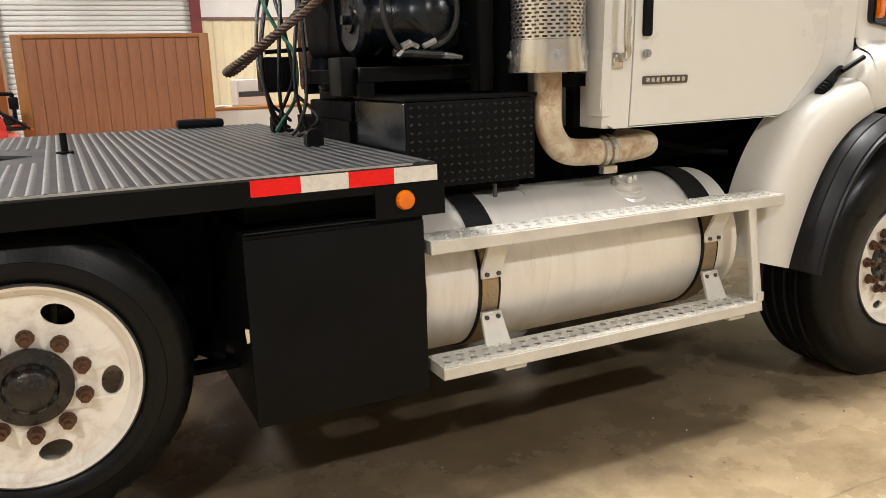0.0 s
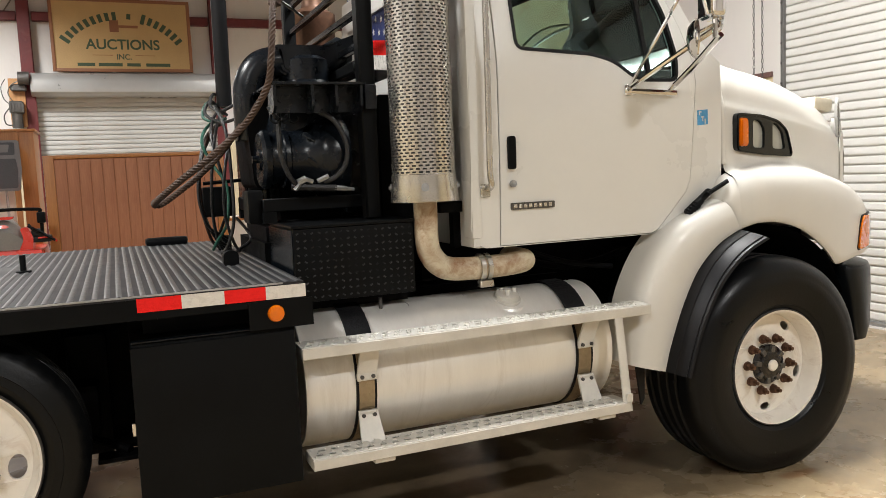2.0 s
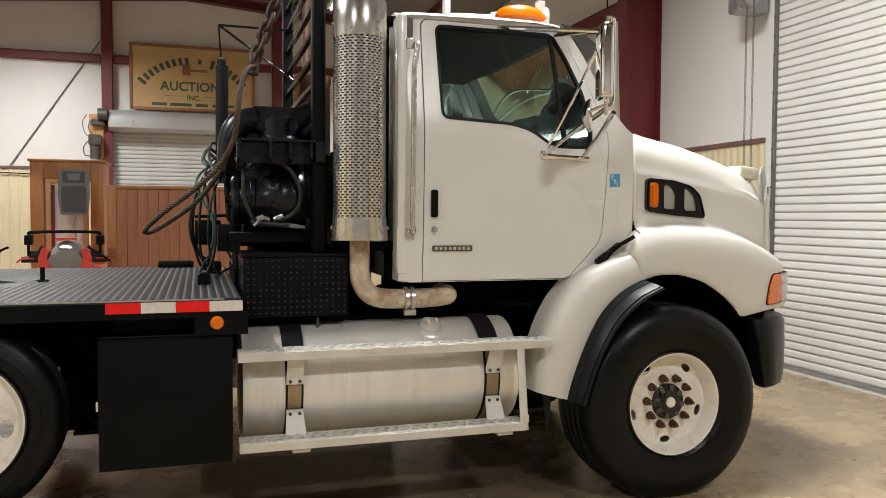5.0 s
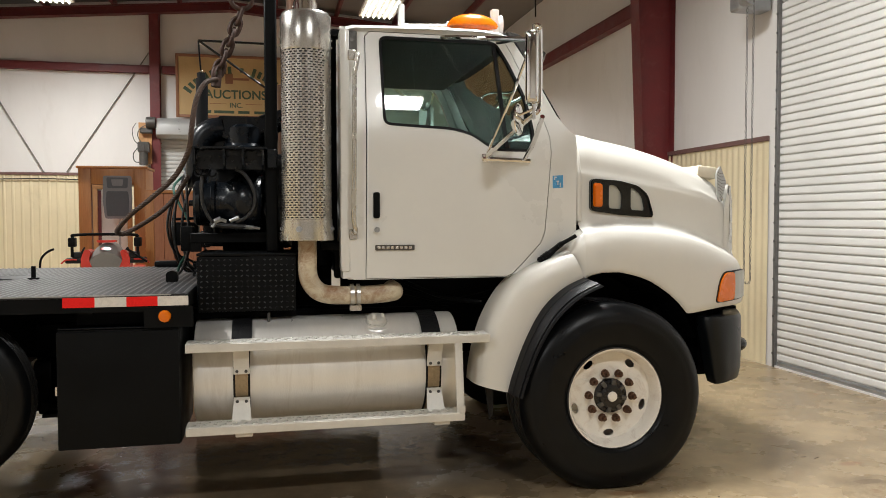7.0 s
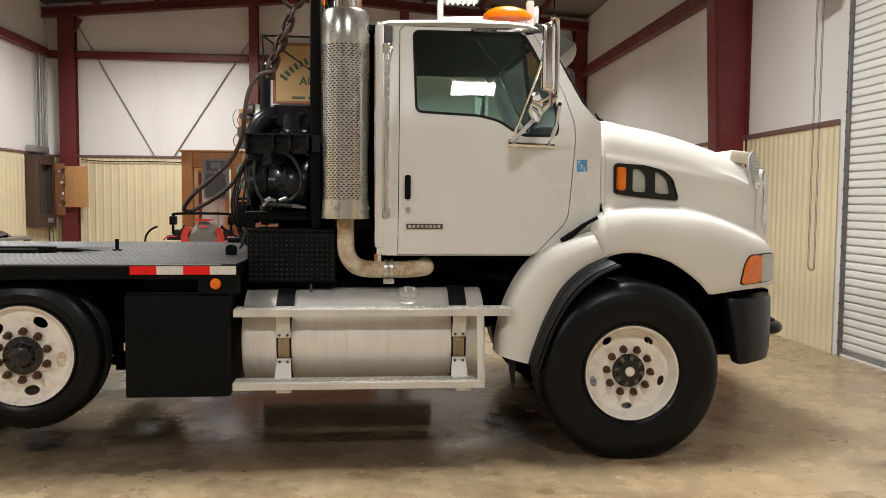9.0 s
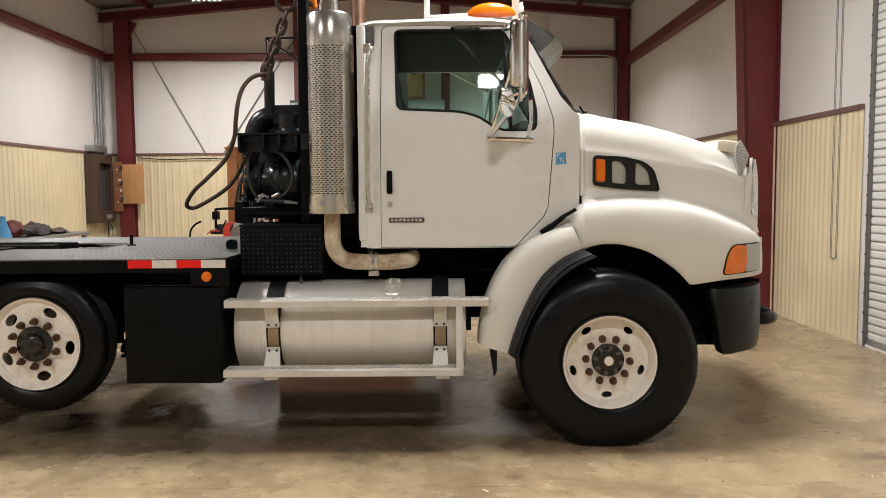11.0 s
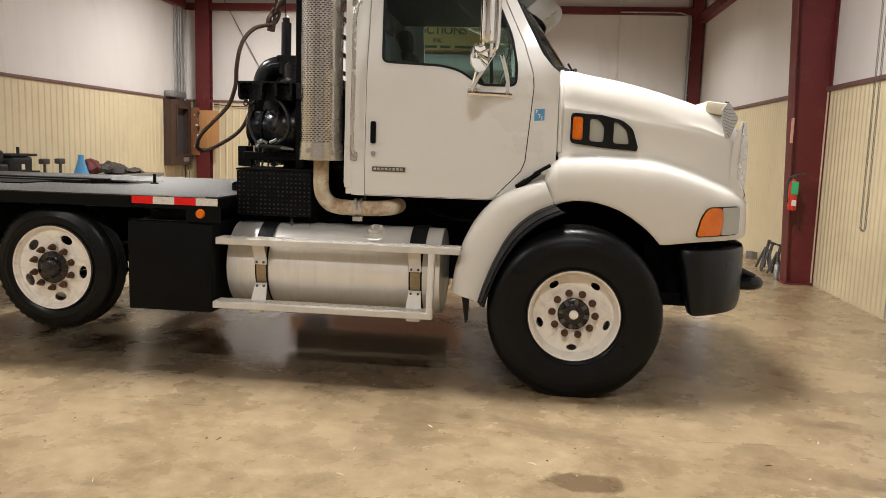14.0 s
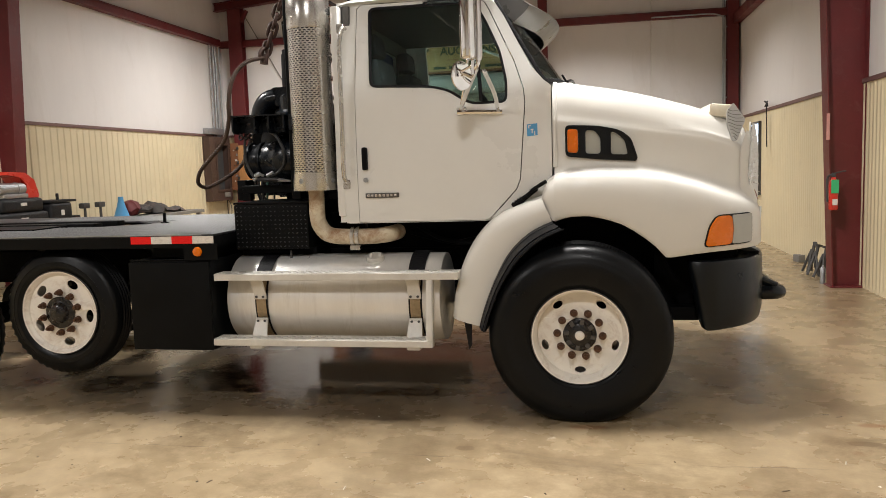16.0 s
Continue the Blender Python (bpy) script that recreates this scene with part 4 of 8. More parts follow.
simple("leaf_spring", "under", "black leaf spring", lambda b: [tube(b, [(2.75, 2.93, 0.72), (3.5, 2.93, 0.58 + 0.012 * k), (4.3, 2.93, 0.74)], 0.02, 4) for k in range(4)])
simple("cross_member", "under", "black cross members and brackets", lambda b: [box(b, x, x + 0.1, 3.1, far(3.1), 0.8, 1.02) for x in (-2.2, -0.8, 0.35, 1.5, 2.7)])
simple("suspension_bracket", "under", "black suspension hanger", lambda b: (box(b, 0.20, 0.62, 2.98, 3.06, 0.50, 1.05, 0.02), box(b, 0.20, 0.36, 2.85, 2.98, 0.48, 1.0, 0.02), box(b, 0.22, 0.32, 2.70, 2.86, 0.60, 0.82, 0.03), cyl(b, (0.16, 2.92, 0.52), (0.45, 2.92, 0.5), 0.03, 10)))
simple("belly_panel", "under", "black panel under the cab", lambda b: box(b, 1.95, 3.3, 3.02, 3.05, 1.03, 1.25))
simple("battery_tray", "under", "black tray behind the tank", lambda b: (box(b, 1.1, 2.65, 3.0, 3.06, 0.62, 1.03), tube(b, [(2.3, 2.95, 1.15), (2.6, 2.9, 1.08), (2.75, 2.8, 1.1), (2.95, 2.8, 1.15)], 0.02, 8), tube(b, [(2.35, 2.9, 1.2), (2.55, 2.75, 1.12), (2.8, 2.7, 1.08)], 0.014, 8)))

# cab shell
def cab_y(z):
    d = z - 2.08
    lean = 0.19 * d if d > 0.10 else (0.19 * (d + 0.10) ** 2 / 0.40 if d > -0.10 else 0.0)
    return 2.482 + 0.018 * ((z - 1.75) / 0.5) ** 2 * (z < 1.75) + lean


CAB = [(1.905, 1.335), (1.93, 1.275), (1.98, 1.252), (2.90, 1.252), (3.02, 1.30), (3.20, 1.385), (3.335, 1.44), (3.335, 2.10), (3.29, 2.135), (3.215, 2.225), (3.13, 2.385), (3.04, 2.56), (2.97, 2.67), (2.90, 2.715), (2.70, 2.725), (2.05, 2.725), (1.955, 2.71), (1.925, 2.66)]
DOOR = [(2.052, 1.260), (2.90, 1.260), (2.935, 1.275), (3.04, 1.385), (3.105, 1.455), (3.13, 1.52), (3.153, 1.80), (3.168, 2.0), (3.160, 2.09), (3.10, 2.27), (3.015, 2.45), (2.945, 2.60), (2.915, 2.655), (2.86, 2.685), (2.70, 2.692), (2.09, 2.692), (2.064, 2.665)]
WIN = rounded([(2.143, 2.668), (2.158, 2.145), (2.56, 2.125), (2.68, 2.095), (2.78, 2.028), (2.84, 2.004), (3.058, 2.004), (3.062, 2.13), (3.02, 2.33), (2.93, 2.53), (2.86, 2.650), (2.82, 2.668)], 0.045, 4)


def grow(pts, d):
    """Offsets a flat outline outwards."""
    out = []
    n = len(pts)
    area = sum(pts[i - 1][0] * pts[i][1] - pts[i][0] * pts[i - 1][1] for i in range(n))
    sg = 1 if area > 0 else -1
    for i in range(n):
        a, p, b = Vector(pts[i - 1]), Vector(pts[i]), Vector(pts[(i + 1) % n])
        t = ((p - a).normalized() + (b - p).normalized()).normalized()
        out.append((p.x + t.y * d * sg, p.y - t.x * d * sg))
    return out


ZC = [("v", z) for z in (1.35, 1.45, 1.55, 1.65, 1.75, 1.98, 2.02, 2.06, 2.10, 2.14, 2.18, 2.3, 2.5)]
cab_bm = bmesh.new()
for s in (1, -1):
    def side_f(u, v, w, s=s, off=0.0, t=0.05):
        y = cab_y(v) + off + t * w
        return (u, y if s == 1 else far(y), v)
    prism(cab_bm, CAB, [grow(DOOR, 0.006)], side_f, ZC)
# roof, back, cowl, floor
rows = []
for x, dz, inset in ((1.93, -0.05, 0.03), (1.95, -0.012, 0.0), (2.0, 0.0, 0), (2.4, 0.012, 0), (2.75, 0.012, 0), (2.88, 0.0, 0), (2.94, -0.02, 0.0), (2.98, -0.06, 0.0)):
    y0 = cab_y(2.70) + inset
    row = []
    for k, (t, h) in enumerate(((-0.02, 2.705), (0.0, 2.725), (0.03, 2.742), (0.10, 2.756), (0.3, 2.772), (0.5, 2.78))):
        row.append((x, y0 + t * 2 * (CY - y0), h + dz))
    rows.append(row + [(p[0], far(p[1]), p[2]) for p in row[-2::-1]])
grid(cab_bm, rows)
rear = [(cab_y(2.70) + 0.01, 2.72), (2.49, 2.08), (2.50, 1.26), (far(2.50), 1.26), (far(2.49), 2.08), (far(cab_y(2.70)) - 0.01, 2.72)]
prism(cab_bm, rear, [rounded([(2.95, 2.15), (far(2.95), 2.15), (far(2.95), 2.55), (2.95, 2.55)], 0.05)], lambda u, v, w: (1.918 + 0.03 * w + 0.0 * v, u, v))
box(cab_bm, 1.95, 3.30, 2.53, far(2.53), 1.252, 1.29)
box(cab_bm, 3.27, 3.33, 2.50, far(2.50), 1.30, 2.10)
box(cab_bm, 1.907, 1.96, 2.484, 2.60, 1.30, 2.68, 0.015)
cab = part("cab_body", cab_bm, "white", truck, "white painted steel cab shell")


def near_plate(name, outer, holes, off, thick, mat, parent, label="", cuts=()):
    bm = bmesh.new()
    prism(bm, outer, holes, lambda u, v, w: (u, cab_y(v) + off + thick * w, v), cuts)
    return part(name, bm, mat, parent, label)


door = near_plate("door", DOOR, [WIN], -0.004, 0.05, "white", truck, "white door with a black-edged side window", ZC)
bm = bmesh.new()
prism(bm, DOOR, [WIN], lambda u, v, w: (u, far(cab_y(v) - 0.004 + 0.05 * w), v), ZC)
door_far = part("door", bm, "white", truck)
near_plate("window_seal", grow(WIN, 0.003), [grow(WIN, -0.013)], -0.007, 0.03, "seal", door, "black rubber window seal")
bm = bmesh.new()
prism(bm, grow(WIN, -0.010), [], lambda u, v, w: (u, 2.488 + (v - 2.08) * 0.19 + 0.008 + 0.005 * w, v))
pane = part("window_pane", bm, "glass", door, "green-tinted side glass")
pane.visible_shadow = False
bm = bmesh.new()
prism(bm, grow(WIN, -0.004), [], lambda u, v, w: (u, far(2.488 + (v - 2.08) * 0.19 + 0.008 + 0.005 * w), v))
pane = part("window_pane", bm, "glass", door_far, "green-tinted side glass")
pane.visible_shadow = False
# slanted divider bar of the quarter window
simple("divider_bar", "seal", "black window divider bar", lambda b: prism(b, [(2.832, 2.64), (2.853, 2.64), (2.905, 2.02), (2.882, 2.02)], [], lambda u, v, w: (u, cab_y(v) - 0.004 + 0.02 * w, v)), door)
near_plate("door_handle", rounded([(2.092, 1.605), (2.128, 1.605), (2.128, 1.755), (2.092, 1.755)], 0.014), [], -0.022, 0.02, "black_satin", door, "black pull handle")
simple("door_lock", "galv", "small round metal lock", lambda b: (cyl(b, (2.112, 2.476, 1.540), (2.112, 2.462, 1.540), 0.016, 16), cyl(b, (2.112, 2.462, 1.540), (2.112, 2.459, 1.540), 0.007, 8)), door)
near_plate("badge_plate", rounded([(2.103, 1.420), (2.332, 1.420), (2.332, 1.452), (2.103, 1.452)], 0.006), [], -0.012, 0.008, "badge", door, "grey metal nameplate with silver strokes")
bm = bmesh.new()
for k in range(8):
    box(bm, 2.115 + 0.0262 * k, 2.132 + 0.0262 * k, cab_y(1.436) - 0.0145, cab_y(1.436) - 0.0115, 1.428, 1.445)
part("badge_stroke", bm, "silver", door, "silver strokes on a nameplate")
near_plate("decal", [(3.182, 1.785), (3.248, 1.79), (3.247, 1.865), (3.181, 1.86)], [], -0.002, 0.003, "blue", cab, "small blue square sticker")
bm = bmesh.new()
for u0, u1, v0, v1 in ((3.19, 3.196, 1.835, 1.855), (3.196, 3.206, 1.849, 1.855), (3.205, 3.222, 1.824, 1.831), (3.211, 3.217, 1.805, 1.824), (3.226, 3.233, 1.793, 1.818)):
    box(bm, u0, u1, cab_y(1.8) - 0.0035, cab_y(1.8) - 0.0015, v0, v1)
part("decal_stroke", bm, "tape_white", cab, "white strokes on a sticker")
# grab bar
bm = bmesh.new()
tube(bm, [(2.006, 2.49, 2.53), (2.002, 2.435, 2.52), (1.990, 2.425, 2.45), (1.982, 2.425, 2.38), (1.980, 2.425, 2.0), (1.975, 2.425, 1.62), (1.985, 2.435, 1.54), (1.988, 2.49, 1.52)], 0.0145, 10)
for z in (2.53, 1.515):
    box(bm, 1.952, 2.00, 2.474, 2.486, z - 0.03, z + 0.03, 0.004, 1)
part("grab_bar", bm, "steel", truck, "polished vertical grab bar")
simple("rear_marker", "badge", "dark plastic latch cover at the cab corner", lambda b: box(b, 1.955, 2.015, cab_y(2.6) - 0.012, cab_y(2.6) + 0.02, 2.56, 2.69, 0.01), cab)

# windscreen, gasket and interior
def screen_point(t, v, off=0.0):
    """t across the cab, v from the cowl (0) up to the roof (1)."""
    e = 2.572 + 0.05 * v
    return (3.285 - 0.33 * v + off + 0.13 * (1 - (2 * t - 1) ** 4) * (1 - 0.35 * v), e + t * 2 * (CY - e), 2.145 + 0.55 * v)


bm = bmesh.new()
grid(bm, [[screen_point(k / 16, v / 4) for v in range(5)] for k in range(17)])
grid(bm, [[screen_point(k / 16, v / 4, 0.006) for v in range(4, -1, -1)] for k in range(17)])
ws = part("windscreen", bm, "glass", truck, "tinted windscreen glass")
ws.visible_shadow = False
bm = bmesh.new()
for s in (1, -1):
    q = [(3.292, 2.565, 2.135), (2.962, 2.612, 2.70)]
    if s < 0:
        q = [(x, far(y), z) for x, y, z in q]
    cyl(bm, q[0], q[1], 0.013, 8)
tube(bm, [(3.292, 2.565, 2.135)] + [screen_point(k / 10, 0, 0.012) for k in range(1, 10)] + [(3.292, far(2.565), 2.135)], 0.016, 8, 3)
part("windscreen_seal", bm, "seal", truck, "black rubber windscreen seal")
simple("wiper", "black_satin", "black windscreen wiper", lambda b: (tube(b, [(3.43, 2.80, 2.145), (3.455, 2.95, 2.165), (3.47, 3.4, 2.175)], 0.009, 6), cyl(b, (3.430, 2.82, 2.135), (3.395, 2.84, 2.195), 0.007, 6)))
simple("headliner", "dark", "dark headliner", lambda b: box(b, 1.97, 2.93, 2.66, far(2.66), 2.66, 2.70, 0.01))
simple("dashboard", "dark", "dark dashboard", lambda b: (box(b, 2.86, 3.26, 2.56, far(2.56), 1.55, 2.02, 0.05), box(b, 2.95, 3.25, 2.6, far(2.6), 2.0, 2.08, 0.03)))
simple("rear_trim", "grey", "grey rear wall trim", lambda b: prism(b, [(2.56, 1.3), (far(2.56), 1.3), (far(2.62), 2.66), (2.62, 2.66)], [rounded([(2.95, 2.15), (far(2.95), 2.15), (far(2.95), 2.55), (2.95, 2.55)], 0.05)], lambda u, v, w: (1.955 + 0.02 * w, u, v)))
for y in (3.02, 4.0):
    def seat_fill(b, y=y):
        box(b, 2.12, 2.62, y - 0.24, y + 0.24, 1.62, 1.78, 0.05)
        box(b, -0.07, 0.07, -0.24, 0.24, 0.0, 0.62, 0.05, 2, pose(2.16, y, 1.76, 0, -8, 0))
        box(b, -0.05, 0.05, -0.14, 0.14, 0.0, 0.16, 0.04, 2, pose(2.07, y, 2.40, 0, -8, 0))
        box(b, 2.2, 2.5, y - 0.15, y + 0.15, 1.29, 1.63)
    simple("seat", "seat", "dark cloth cab seat", seat_fill)
bm = bmesh.new()
m = pose(2.80, 4.0, 1.99, 0, -28, 0)
tube(bm, [m @ Vector((0, 0.22 * math.cos(a), 0.22 * math.sin(a))) for a in (2 * math.pi * i / 16 for i in range(16))], 0.016, 8, 2, True)
for a in (0.2, 2.3, 4.3):
    cyl(bm, m @ Vector((0, 0, 0)), m @ Vector((0, 0.22 * math.cos(a), 0.22 * math.sin(a))), 0.014, 6)
cyl(bm, m @ Vector((-0.02, 0, 0)), m @ Vector((0.35, 0, 0)), 0.04, 10)
part("steering_wheel", bm, "dark", truck, "dark steering wheel")
simple("seat_belt_pillar", "dark", "dark inner pillar trim", lambda b: (prism(b, [(1.99, 1.4), (2.10, 1.4), (2.12, 2.66), (1.99, 2.66)], [], lambda u, v, w: (u, cab_y(v) + 0.055 + 0.03 * w, v))))

# hood with its fenders
HTOP = [(3.35, 2.125), (3.42, 2.132), (3.51, 2.11), (3.74, 2.072), (3.97, 2.018), (4.20, 1.955), (4.36, 1.905), (4.48, 1.865), (4.56, 1.82), (4.61, 1.76), (4.64, 1.66), (4.655, 1.56)]
HS = [(3.35, 1.015), (3.45, 1.02), (3.86, 0.975), (4.1, 0.92), (4.3, 0.855), (4.45, 0.785), (4.55, 0.72), (4.61, 0.665), (4.655, 0.60)]
FW = [(3.25, 1.08), (3.32, 1.14), (3.45, 1.165), (3.90, 1.160), (4.05, 1.145), (4.16, 1.115), (4.28, 1.072), (4.40, 1.02), (4.48, 0.97), (4.55, 0.91), (4.61, 0.83), (4.655, 0.70)]
FT = [(3.25, 1.41), (3.29, 1.49), (3.35, 1.533), (3.44, 1.552), (3.62, 1.557), (3.81, 1.540), (4.02, 1.500), (4.24, 1.442), (4.40, 1.385), (4.5, 1.355), (4.6, 1.31), (4.655, 1.29)]
AR = [(3.25, 1.36), (3.335, 1.245), (3.38, 1.268), (3.44, 1.285), (3.55, 1.288), (3.66, 1.268), (3.76, 1.232), (3.86, 1.175), (3.95, 1.105), (4.02, 1.03), (4.05, 1.028), (4.25, 1.045), (4.655, 1.06)]


def hood_profile(x):
    ht, hs, fw, ft, ar = (interp(t, x) for t in (HTOP, HS, FW, FT, AR))
    low = ft - ar
    zc = min(1.893 - 0.155 * (x - 3.35), ht - 0.18)
    pts = [(fw - 0.03, ar - 0.004), (fw, ar), (fw + 0.004, ar + low * 0.35), (fw - 0.012, ar + low * 0.72), (fw - 0.045, ft - 0.02), (fw - 0.085, ft + 0.002), (max(hs + 0.02, fw - 0.125), ft + 0.016),
           (hs + 0.008, ft + 0.05), (hs, ft + 0.12), (hs - 0.001, zc - 0.07), (hs - 0.004, zc - 0.018), (hs - 0.010, zc + 0.006), (hs - 0.017, zc + 0.03), (hs - 0.036, max(zc + 0.05, ht - 0.13)), (hs - 0.085, ht - 0.05), (hs - 0.16, ht - 0.006), (hs * 0.62, ht + 0.012), (hs * 0.3, ht + 0.022), (0, ht + 0.024)]
    zmax = ht - 0.02
    return [(d, min(z, zmax) if i in (4, 5, 6, 7, 8, 9) else z) for i, (d, z) in enumerate(pts)]


bm = bmesh.new()
xs = [3.35, 3.37, 3.41, 3.45, 3.5, 3.56, 3.62, 3.69, 3.76, 3.83, 3.90, 3.96, 4.02, 4.05, 4.12, 4.20, 4.28, 4.34, 4.40, 4.44, 4.48, 4.51, 4.54, 4.57, 4.595, 4.62, 4.64, 4.655]
rows = []
for x in xs:
    half = smooth_path([(x, CY - d, z) for d, z in hood_profile(x)], 3)
    rows.append(half + [Vector((p.x, far(p.y), p.z)) for p in half[-2::-1]])
vs = grid(bm, rows)
bm.faces.new(vs[-1])


def set_back(x, z):
    """The grille opening stands back a little above the bumper line."""
    k = min(1.0, max(0.0, (z - 1.34) / 0.10))
    return x - 0.62 * k * max(0.0, x - 4.575)


for v in bm.verts:
    v.co.x = set_back(v.co.x, v.co.z)
hood = part("hood", bm, "hood_white", truck, "white sloped hood with bulging front fenders", 50)
# raised flange where the hood meets the cowl
bm = bmesh.new()
rows = []
for x, o in ((3.338, -0.02), (3.340, 0.004), (3.346, 0.011), (3.362, 0.011), (3.370, 0.005), (3.374, -0.02)):
    rows.append([(x, CY - d - o, z + (o if d < 0.9 else 0)) for d, z in hood_profile(3.36)[7:16]])
grid(bm, rows)
part("hood_flange", bm, "hood_white", hood, "raised white hood edge", 60)
# rear lip of the fender that closes towards the cab step
TOPX = [(3.266, 1.405), (3.285, 1.47), (3.31, 1.517), (3.355, 1.540)]
BOTX = [(3.266, 1.395), (3.335, 1.25), (3.355, 1.255)]
base = [p for p in smooth_path([(0, d, z) for d, z in hood_profile(3.352)[1:7]], 4)]
z0, z1 = base[0].z, base[-1].z
rows = []
for x in (3.354, 3.34, 3.32, 3.30, 3.285, 3.272, 3.266):
    k = (3.354 - x) / 0.088
    rows.append([(x, CY - p.y + 0.035 * k * k, interp(BOTX, x) + (interp(TOPX, x) - interp(BOTX, x)) * (p.z - z0) / (z1 - z0)) for p in base])
rows.append([(x + 0.01, y + 0.05, z) for x, y, z in rows[-1]])
bm = bmesh.new()
grid(bm, rows)
part("fender_corner", bm, "hood_white", hood, "white fender corner")

# side vent with marker lamp
def vent_f(off, t):
    return lambda u, v, w: (u, 2.478 + (u - 3.42) * 0.125 - off + t * w, v)


VENT = rounded([(3.420, 1.845), (3.62, 1.835), (3.755, 1.805), (3.825, 1.752), (3.865, 1.628), (3.855, 1.608), (3.62, 1.625), (3.42, 1.650)], 0.03)
slots = [rounded([(3.432, 1.822), (3.50, 1.818), (3.50, 1.668), (3.432, 1.672)], 0.02), rounded([(3.545, 1.810), (3.60, 1.806), (3.637, 1.76), (3.637, 1.66), (3.545, 1.664)], 0.02), rounded([(3.70, 1.795), (3.735, 1.785), (3.785, 1.74), (3.805, 1.65), (3.70, 1.655)], 0.02)]
bm = bmesh.new()
prism(bm, VENT, slots, vent_f(0.016, 0.03))
vent = part("side_vent", bm, "black", truck, "black side vent frame with an amber marker lamp")
bm = bmesh.new()
prism(bm, rounded([(3.53, 1.825), (3.61, 1.82), (3.80, 1.76), (3.83, 1.64), (3.53, 1.65)], 0.02), [], vent_f(-0.001, 0.006))
part("vent_mesh", bm, "lens", vent, "grey vent insert")
bm = bmesh.new()
prism(bm, rounded([(3.434, 1.820), (3.498, 1.816), (3.498, 1.670), (3.434, 1.674)], 0.022), [], vent_f(0.024, 0.02))
LENS = rounded([(3.434, 1.820), (3.498, 1.816), (3.498, 1.670), (3.434, 1.674)], 0.024)
for off, d in ((0.031, 0.005), (0.036, 0.011), (0.038, 0.018)):
    prism(bm, grow(LENS, -d), [], vent_f(off, 0.010))
part("marker_lamp", bm, "amber", vent, "bulging amber marker lens")
bm = bmesh.new()
for off, a, b in ((0.020, -0.003, -0.013), (0.0225, -0.005, -0.011)):
    prism(bm, grow(VENT, a), [grow(VENT, b)], vent_f(off, 0.008))
part("vent_rim", bm, "black", vent, "raised glossy rim")

# corner lamp: amber wrap lens and clear headlamp edge, following the nose
def nose_f(off):
    def f(u, v, w):
        u += 0.012
        d = interp(FW, u)
        return (u + off * 0.6 * (1 - w), CY - d - off * (1 - w) + 0.03 * w, v)
    return f


LAMP = [(4.228, 1.066), (4.545, 1.082), (4.545, 1.270), (4.31, 1.263), (4.262, 1.20)]
CUTS = [("u", 4.26 + 0.03 * k) for k in range(10)]
bm = bmesh.new()
prism(bm, rounded(LAMP, 0.035, 6), [], nose_f(0.006), CUTS)
part("lamp_gasket", bm, "seal", hood, "black lamp gasket")
bm = bmesh.new()
prism(bm, rounded([(4.236, 1.073), (4.402, 1.082), (4.412, 1.17), (4.402, 1.259), (4.312, 1.256), (4.268, 1.197)], 0.028, 5), [], nose_f(0.014), CUTS)
part("turn_lamp", bm, "amber", hood, "amber turn signal lens")
bm = bmesh.new()
prism(bm, rounded([(4.406, 1.082), (4.537, 1.088), (4.537, 1.264), (4.406, 1.260), (4.416, 1.17)], 0.012), [], nose_f(0.012), CUTS)
part("headlamp", bm, "lens", hood, "clear headlamp lens")
# grille and nose trim
for sgn in (1, -1):
    bm = bmesh.new()
    rows = []
    for k in range(9):
        q = k / 8
        row = []
        for v in (-0.04, -0.015, 0.02, 0.12, 0.25, 0.4, 0.55, 0.7, 0.85, 1.0):
            x0 = 4.512 + 0.045 * (1 - min(1, max(0, v) * 2.5)) ** 2 + 0.02 * max(0, v - 0.7)
            x = x0 + (4.636 - x0) * q
            top = min(interp(HTOP, x) - 0.055, 1.835)
            d = interp(HS, x0) + 0.003 + (0.664 - interp(HS, x0)) * q ** 1.6 + (0.2 * v if v < 0 else 0) * 1.2
            zz = top + (1.29 - top) * v
            row.append((set_back(x, zz), CY - sgn * d, zz))
        rows.append(row)
    grid(bm, rows)
    part("grille_surround", bm, "hood_white", hood, "white moulded grille surround")
bm = bmesh.new()
for k in range(9):
    z = 1.335 + 0.052 * k
    prism(bm, [(4.598, z - 0.010), (4.668 - 0.004 * k, z - 0.006), (4.598, z + 0.026)], [], lambda u, v, w: (u, CY - 0.62 + 1.24 * w, v))
for s in (1, -1):
    prism(bm, rounded([(4.618, 1.80), (4.628, 1.845), (4.645, 1.78), (4.654, 1.60), (4.658, 1.45), (4.656, 1.30), (4.645, 1.285), (4.636, 1.42), (4.630, 1.60)], 0.012), [], lambda u, v, w, s=s: (set_back(u, v), CY - s * (0.668 - 0.05 * w - 0.10 * (u - 4.6)), v))
    cyl(bm, (4.640, CY - s * 0.70, 1.085), (4.648, CY - s * 0.69, 1.29), 0.012, 8)
grille = part("grille", bm, "chrome", truck, "chrome grille with horizontal bars")
CHEEK = [(1.335, 4.640), (1.36, 4.615), (1.39, 4.598), (1.415, 4.586), (1.45, 4.572), (1.48, 4.567), (1.58, 4.573), (1.69, 4.582), (1.78, 4.593), (1.825, 4.602)]
